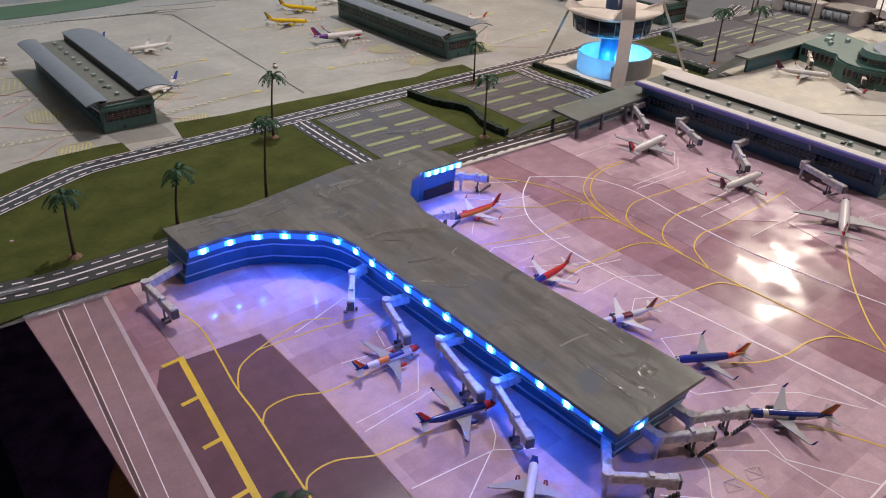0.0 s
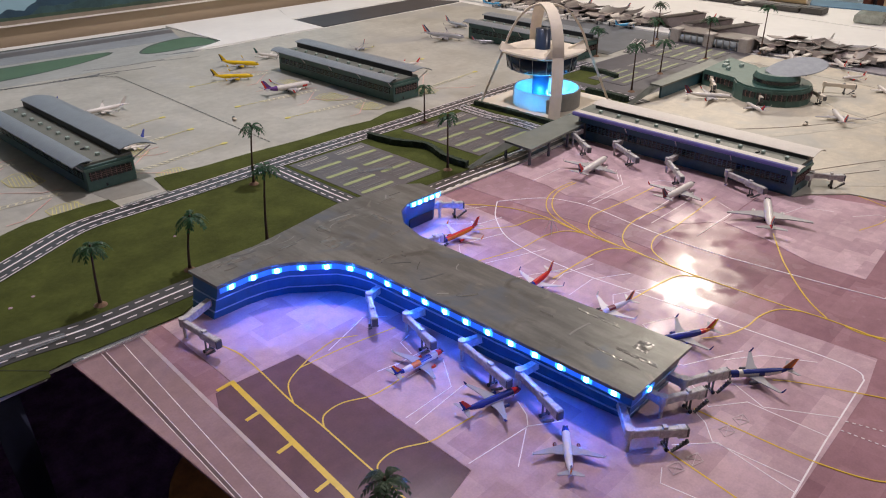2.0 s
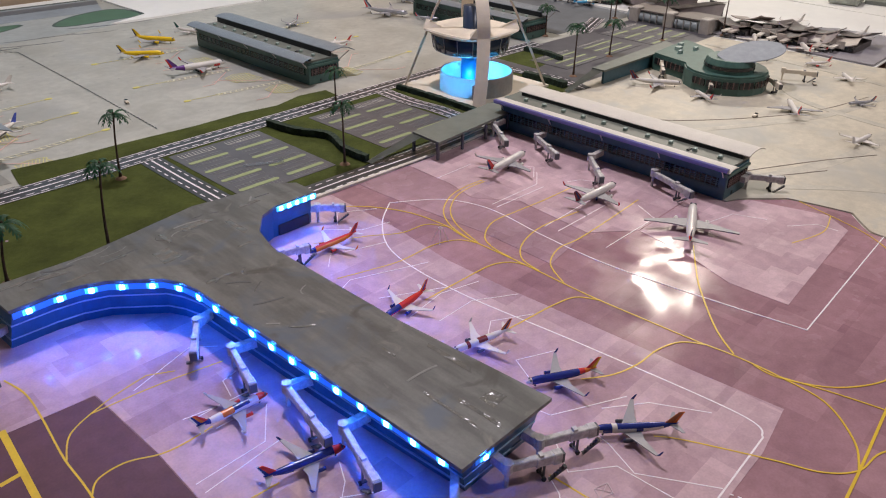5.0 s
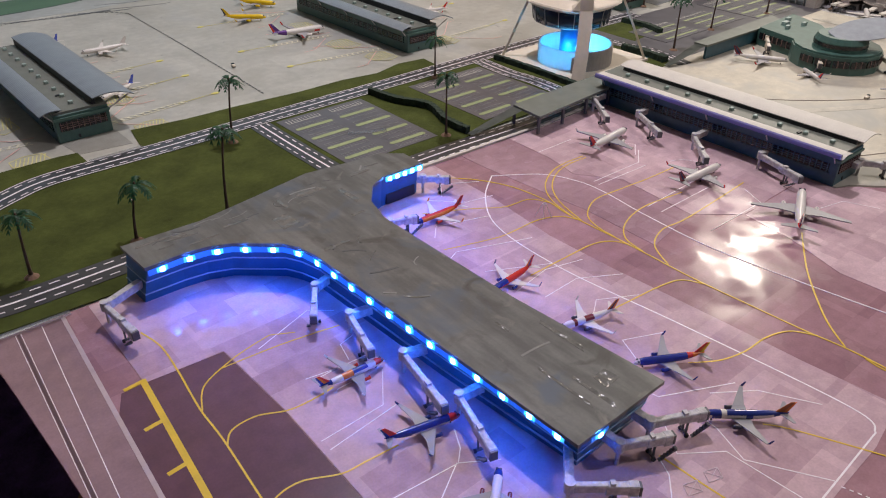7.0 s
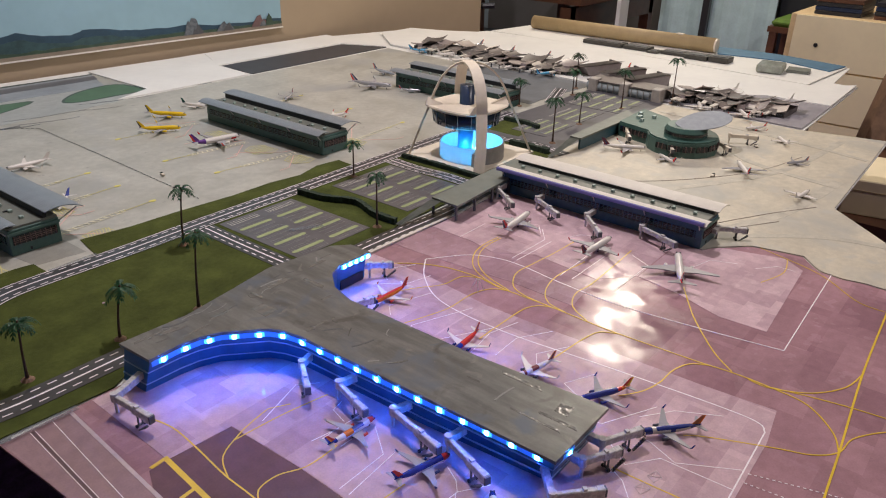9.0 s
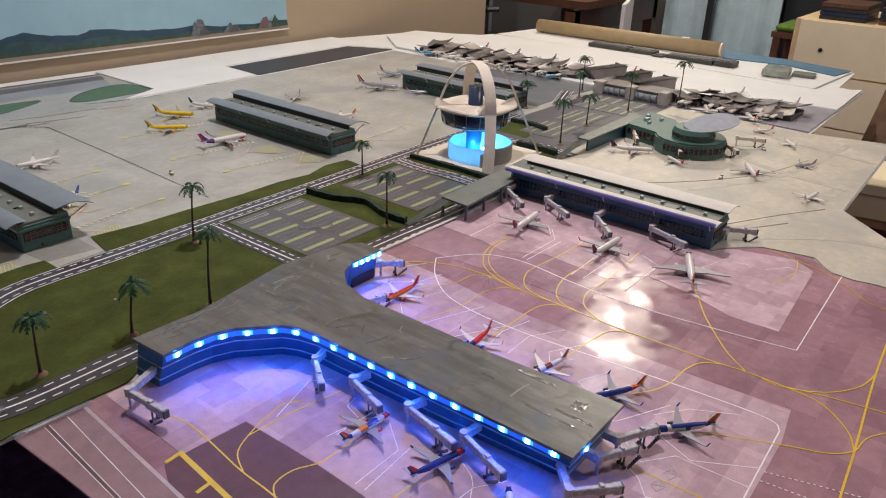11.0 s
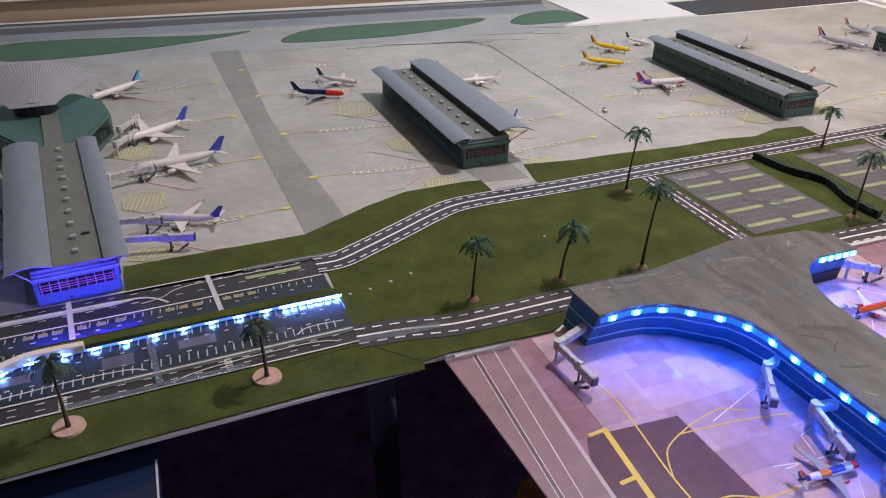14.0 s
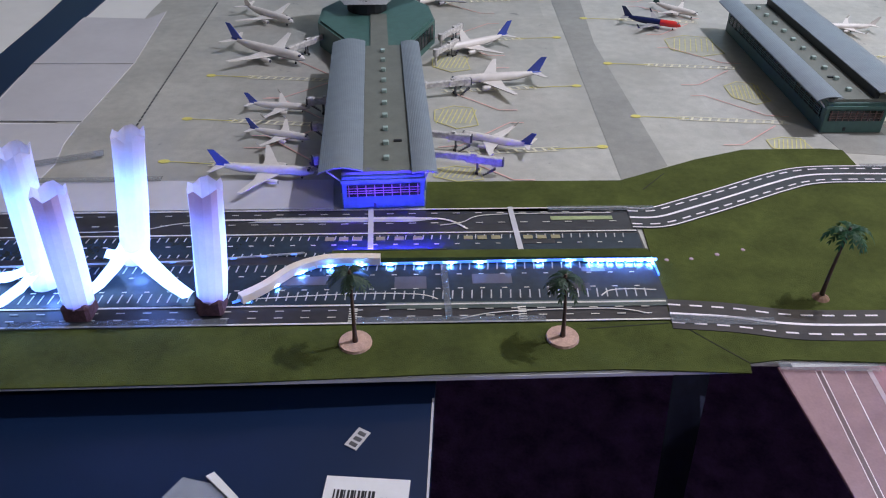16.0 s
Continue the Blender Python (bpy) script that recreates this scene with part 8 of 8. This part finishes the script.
blk = base("clear_model_block", 2.802, 0.795, 0.005, 8, "small clear and green model building", "model building")
part("body", boxed(-0.05, 0.05, -0.045, 0.045, 0, 0.030, bevel=0.006), mat("pale_green_plastic", (0.30, 0.32, 0.27), 0.2, var=0.3, size=0.02), blk)
part("wing", boxed(0.02, 0.09, -0.125, -0.05, 0, 0.010), DECK, blk)
flat("blue_sheet", prismed([(3.1381, 1.1223), (3.1544, 0.878), (3.0945, 0.6079), (2.9536, 0.6311), (3.0287, 0.8285), (2.9843, 1.0585)], 0.0042, 0.008), mat("blue_sheet_paper", (0.07, 0.17, 0.27), 0.5, var=0.2, size=0.05), "blue sheet on the far boards", "paper", kind="")

desk = base("desk", 4.120, 2.410, ZF, 0, "dark reddish wooden desk with boxes on top", "desk")
part("top", boxed(-0.55, 0.55, -0.40, 0.35, 0.74, 0.78), DARK_WOOD, desk)
part("apron", boxed(-0.52, 0.52, -0.33, -0.30, 0.60, 0.72), DARK_WOOD, desk)
for x in (-0.5, 0.5):
    for y in (-0.3, 0.3):
        part("leg", boxed(x - 0.03, x + 0.03, y - 0.03, y + 0.03, 0, 0.72), DARK_WOOD, desk)
bx = base("cardboard_box", 4.020, 2.380, ZF + 0.76, 10, "brown cardboard box on the desk", "box")
part("carton", boxed(-0.2, 0.2, -0.14, 0.14, 0, 0.14, bevel=0.004), KRAFT, bx)
part("tape", boxed(-0.2, 0.2, -0.02, 0.02, 0.1402, 0.1412), OFFWHITE, bx)
bx = base("foam_board", 3.860, 1.910, ZF, 20, "white panel leaning by the desk", "panel")
part("panel", boxed(-0.22, 0.22, -0.01, 0.01, 0.0, 0.78), WHITE_BOARD, bx)
ch = base("office_chair", 3.560, 2.700, ZF, 30, "black office chair with armrests", "chair")
part("seat", boxed(-0.24, 0.24, -0.24, 0.24, 0.44, 0.52, bevel=0.02), BLACK, ch)
part("backrest", boxed(-0.22, 0.22, 0.20, 0.26, 0.55, 1.0, bevel=0.02), BLACK, ch)
part("post", tubed([(0, 0, 0.08), (0, 0, 0.44)], 0.03, 10), BLACK, ch)
for k in range(5):
    a = 2 * math.pi * k / 5
    part("foot", tubed([(0, 0, 0.09), (0.28 * math.cos(a), 0.28 * math.sin(a), 0.04)], [0.025, 0.015], 6), BLACK, ch)
for s in (-1, 1):
    bm = bmesh.new()
    tube(bm, [(s * 0.26, 0.1, 0.48), (s * 0.30, 0.1, 0.70), (s * 0.30, -0.15, 0.72)], 0.016, 8)
    part("armrest", bm, BLACK, ch)
cur = base("curtain", 4.760, 1.720, ZF, 0, "pale teal hanging curtain beside a dark doorway", "curtain")
bm = bmesh.new()
fold = [(0.012 * math.sin(k * 0.9), -0.36 + 0.72 * k / 30) for k in range(31)]
ribbon(bm, [(a, b) for a, b in fold], 0.006, 0.02, 2.15)
part("cloth", bm, CURTAIN, cur)
part("rail", tubed([(0, -0.4, 2.16), (0, 0.4, 2.16)], 0.012, 8), BLACK, cur)
part("edge_strip", boxed(-0.07, -0.03, 0.02, 0.06, 0.0, 2.15), BLACK, cur)
# black slab on the wall; the doorway's darkness is its colour
flat("door_1", boxed(X1 - 0.03, X1 - 0.001, 0.84, 1.36, ZF, 1.35), DARK_GAP, "black slab standing for the dark of an open doorway", "door")
shelf = base("wooden_stool", 4.600, 1.140, ZF, 0, "pine stool with a green cloth", "stool")
part("seat", boxed(-0.16, 0.16, -0.16, 0.16, 0.60, 0.63), DARK_WOOD, shelf)
part("cloth", boxed(-0.15, 0.15, -0.15, 0.15, 0.63, 0.67, bevel=0.015), mat("lime_green_cloth", (0.09, 0.17, 0.02), 0.8, var=0.2, size=0.03), shelf)
for x in (-0.13, 0.13):
    for y in (-0.13, 0.13):
        part("leg", boxed(x - 0.02, x + 0.02, y - 0.02, y + 0.02, 0, 0.62), DARK_WOOD, shelf)
PALE_PINE = mat("pale_pine_edge", (0.70, 0.52, 0.29), 0.5, var=0.15, size=0.05)
cab = base("drawer_cabinet", 3.850, 0.420, ZF, 0, "beige cabinet of wide drawers with pine edges", "cabinet")
part("carcass", boxed(-0.25, 0.35, -0.95, 0.55, 0.0, 0.815), PALE_PINE, cab)
for k in range(1, 4):
    dr = part("drawer", boxed(-0.262, -0.25, -0.93, 0.525, -0.09 + 0.228 * k, -0.09 + 0.228 * k + 0.220), BEIGE, cab)
    part("keyhole", tubed([(-0.268, 0.42, -0.09 + 0.228 * k + 0.10), (-0.262, 0.42, -0.09 + 0.228 * k + 0.10)], 0.009, 8), BLACK, dr)
for k in range(5):
    mg = base("magazine_stack", 3.80, -0.16 + 0.24 * k, ZF + 0.815, rnd.uniform(-8, 8), "stack of dark magazines on the cabinet", "magazines", "magazines on the cabinet")
    for j in range(4):
        part("magazine", boxed(-0.13, 0.13, -0.095, 0.095, 0.018 * j, 0.018 * j + 0.016), (BLACK, NAVY_BOARD, BLACK, DARK_WOOD)[(j + k) % 4], mg)
bag = base("kraft_paper_roll", 2.933, 0.385, ZF, 0, "tall crumpled roll of brown kraft paper standing on the floor", "paper roll")
bm = bmesh.new()
tube(bm, [(0, 0, 0), (0.01, 0, 0.25), (-0.01, 0.01, 0.5), (0.02, -0.01, 0.70), (0.05, -0.04, 0.92)], [0.085, 0.095, 0.09, 0.08, 0.06], 9)
part("paper", bm, mat("crumpled_brown_paper", (0.22, 0.13, 0.075), 0.6, var=0.3, size=0.08), bag)
low = base("low_shelf", 2.559, 0.176, ZF, 0, "low dark wooden shelf with a pale box, below table height", "shelf")
part("top", boxed(-0.5, 0.4, -0.25, 0.25, 0.46, 0.49), DARK_WOOD, low)
for x in (-0.46, 0.36):
    part("side", boxed(x - 0.015, x + 0.015, -0.25, 0.25, 0, 0.46), DARK_WOOD, low)
bx = base("pale_box", 2.264, 0.222, ZF + 0.49, 12, "pale cardboard box on the low shelf", "box")
part("carton", boxed(-0.13, 0.13, -0.16, 0.16, 0, 0.10, bevel=0.003), BEIGE, bx)
part("lid_line", boxed(-0.131, 0.131, -0.161, 0.161, 0.068, 0.071), KRAFT, bx)

# ---- clear tape over the sheet joints ----
CLEAR_TAPE = mat("crinkled_clear_tape", (0.25, 0.27, 0.30), 0.06, var=0.1, size=0.01, bump=0.003, bsize=0.006, spec=0.8, alpha=0.28)
for k, (pts, w) in enumerate((([(-0.0727, 1.0642), (0.0528, 1.0653)], 0.010), ([(0.0227, 0.8651), (0.1222, 0.8605)], 0.012), ([(0.343, 1.1672), (0.4262, 1.1702)], 0.010), ([(-0.2799, 0.8617), (-0.0976, 0.8652)], 0.009), ([(-0.1963, 0.9572), (-0.1905, 0.8625)], 0.007), ([(-0.61, 0.8532), (-0.4028, 0.8599)], 0.010),
                              ([(0.4511, 1.1267), (0.5674, 1.1287)], 0.008), ([(0.6225, 0.912), (0.5987, 0.8999)], 0.016), ([(0.7028, 1.0066), (0.7601, 0.9769)], 0.012), ([(1.1071, 1.0361), (1.139, 0.9673)], 0.014), ([(0.1038, 0.8001), (0.1927, 0.7974)], 0.010), ([(-0.7462, 1.1265), (-0.5467, 1.1325)], 0.012), ([(-0.7265, 1.1682), (-0.6433, 1.2015)], 0.018))):
    bm = bmesh.new()
    ribbon(bm, pts, w, 0.0032, 0.0034)
    tagged(part("clear_tape", bm, CLEAR_TAPE), "strip of crinkled clear tape over a paper joint", "tape", "clear tape strips")

# ---- below the front edge ----
ZB = -0.028
blue = base("navy_board", 0, 0, 0, 0, "dark navy board with a pale edge below the grass sheet", "board")
part("panel", prismed([(-1.4033, 0.2392), (-0.2228, 0.2973), (-0.2017, 0.8620), (-1.4254, 0.8500)], ZB - 0.02, ZB), NAVY_BOARD, blue)
bm = bmesh.new()
ribbon(bm, [(-0.2228, 0.2973), (-0.2057, 0.7899)], 0.0020, ZB - 0.02, ZB + 0.0006)
part("pale_edge", bm, PALE_PAPER, blue)
for x, y in ((-1.2984, 0.3061), (-0.2923, 0.3538), (-1.3166, 0.6555), (-0.305, 0.6927)):
    part("leg", boxed(x - 0.02, x + 0.02, y - 0.02, y + 0.02, ZF, ZB - 0.02), DARK_WOOD, blue)
card = base("barcode_card", -0.259, 0.677, ZB, -4, "white card with a black bar pattern lying on the navy board", "card")
part("card", boxed(-0.034, 0.034, -0.025, 0.025, 0, 0.0012), mat("white_card", (0.75, 0.74, 0.73), 0.5, var=0.04), card)
for k in range(12):
    part("bar", boxed(-0.026 + 0.0028 * k, -0.0248 + 0.0028 * k + 0.0006 * (k % 3), -0.020, 0.012, 0.0012, 0.0015), BLACK, card)
for k in range(3):
    part("text_bar", boxed(0.012, 0.028, 0.004 - 0.007 * k, 0.0062 - 0.007 * k, 0.0012, 0.0015), BRIDGE_D, card)
tag = base("small_label", -0.270, 0.743, ZB, 60, "small pale label with dark marks on the navy board", "label")
part("label", boxed(-0.011, 0.011, -0.006, 0.006, 0, 0.001), PALE_PAPER, tag)
for k in range(3):
    part("mark", boxed(-0.009 + 0.0065 * k, -0.005 + 0.0065 * k, -0.004, 0.003, 0.001, 0.0013), BRIDGE_D, tag)
clr = base("clear_wrapper", -0.382, 0.681, ZB, -20, "crumpled clear plastic wrapper on the navy board", "wrapper")
part("film", prismed([(-0.035, -0.02), (0.02, -0.025), (0.038, 0.0), (0.01, 0.014), (-0.03, 0.010)], 0.002, 0.004), CLEAR, clr)
part("white_flap", prismed([(-0.012, 0.016), (0.042, -0.006), (0.044, -0.002), (-0.008, 0.022)], 0.004, 0.006), WHITE_BOARD, clr)
wd = base("round_stool", 0.248, 0.600, ZF, 12, "round orange pine stool pushed under the mat's edge", "stool")
part("seat", tubed([(0, 0, 0.545), (0, 0, 0.552), (0, 0, 0.574), (0, 0, 0.580)], [0.133, 0.140, 0.140, 0.134], 36), WOOD, wd, smooth=True)
for k in range(4):
    a = math.radians(45 + 90 * k)
    part("leg", tubed([(0.125 * math.cos(a), 0.125 * math.sin(a), 0), (0.09 * math.cos(a), 0.09 * math.sin(a), 0.546)], [0.014, 0.017], 10), WOOD, wd, smooth=True)
for x, y, r in ((0.118, 0.905, 0.010), (-0.02, 0.86, 0.006)):
    tagged(part("paper_scrap", prismed([(x + r * math.cos(k * 1.05) * (1 + 0.3 * (k % 2)), y + r * math.sin(k * 1.05)) for k in range(6)], ZF, ZF + 0.002), PALE_PAPER), "small torn scrap of pale paper on the carpet", "scrap", "paper scraps")
for i, (x, y) in enumerate(((1.5352, 0.5313), (1.8316, 0.5301), (0.7193, 1.4296))):
    v = base("ground_vehicle", x, y, 0.0012, 40 * i, "tiny pale airport service vehicle", "service vehicle", "service vehicles")
    part("body", boxed(-0.007, 0.007, -0.003, 0.003, 0.0015, 0.005, bevel=0.0008), OFFWHITE, v)
    part("window", boxed(0.003, 0.0072, -0.0028, 0.0028, 0.005, 0.0065), WINDOW, v)
    for s in (-0.004, 0.004):
        part("wheel", tubed([(s, -0.0033, 0.0015), (s, 0.0033, 0.0015)], 0.0015, 8), TYRE, v)

stand = base("wire_stand", 0.7485, 0.6136, 0.0004, 20, "small empty stand of bent white wire on the mat", "stand")
for k in range(4):
    a = math.radians(90 * k + 20)
    part("leg", tubed([(0.011 * math.cos(a), 0.011 * math.sin(a), 0.0004), (0.002 * math.cos(a), 0.002 * math.sin(a), 0.020)], 0.00045, 6), OFFWHITE, stand)
part("ring", tubed([(0.0024 * math.cos(a * math.pi / 4), 0.0024 * math.sin(a * math.pi / 4), 0.020) for a in range(9)], 0.0004, 5), OFFWHITE, stand)

drape = base("hanging_cloth_strip", 0.028, 0.813, -0.008, 0, "dark navy cloth strip hanging from the table edge", "cloth")
bm = bmesh.new()
rows = []
for k in range(13):
    f = k / 12
    c = Vector((0.012 * math.sin(f * 3.0) - 0.01 * f, -0.012 - 0.03 * f, -0.66 * f))
    rows.append([bm.verts.new(c + Vector((d * (0.016 - 0.004 * f), 0.002 * math.sin(4 * d + 5 * f), 0))) for d in (-1, -0.3, 0.4, 1)])
for a, b in zip(rows, rows[1:]):
    for k in range(3):
        bm.faces.new((a[k], a[k + 1], b[k + 1], b[k]))
bmesh.ops.solidify(bm, geom=bm.faces[:], thickness=0.0015)
part("cloth", bm, mat("dark_navy_cloth", (0.02, 0.024, 0.06), 0.8, var=0.2, size=0.02), drape, smooth=True)
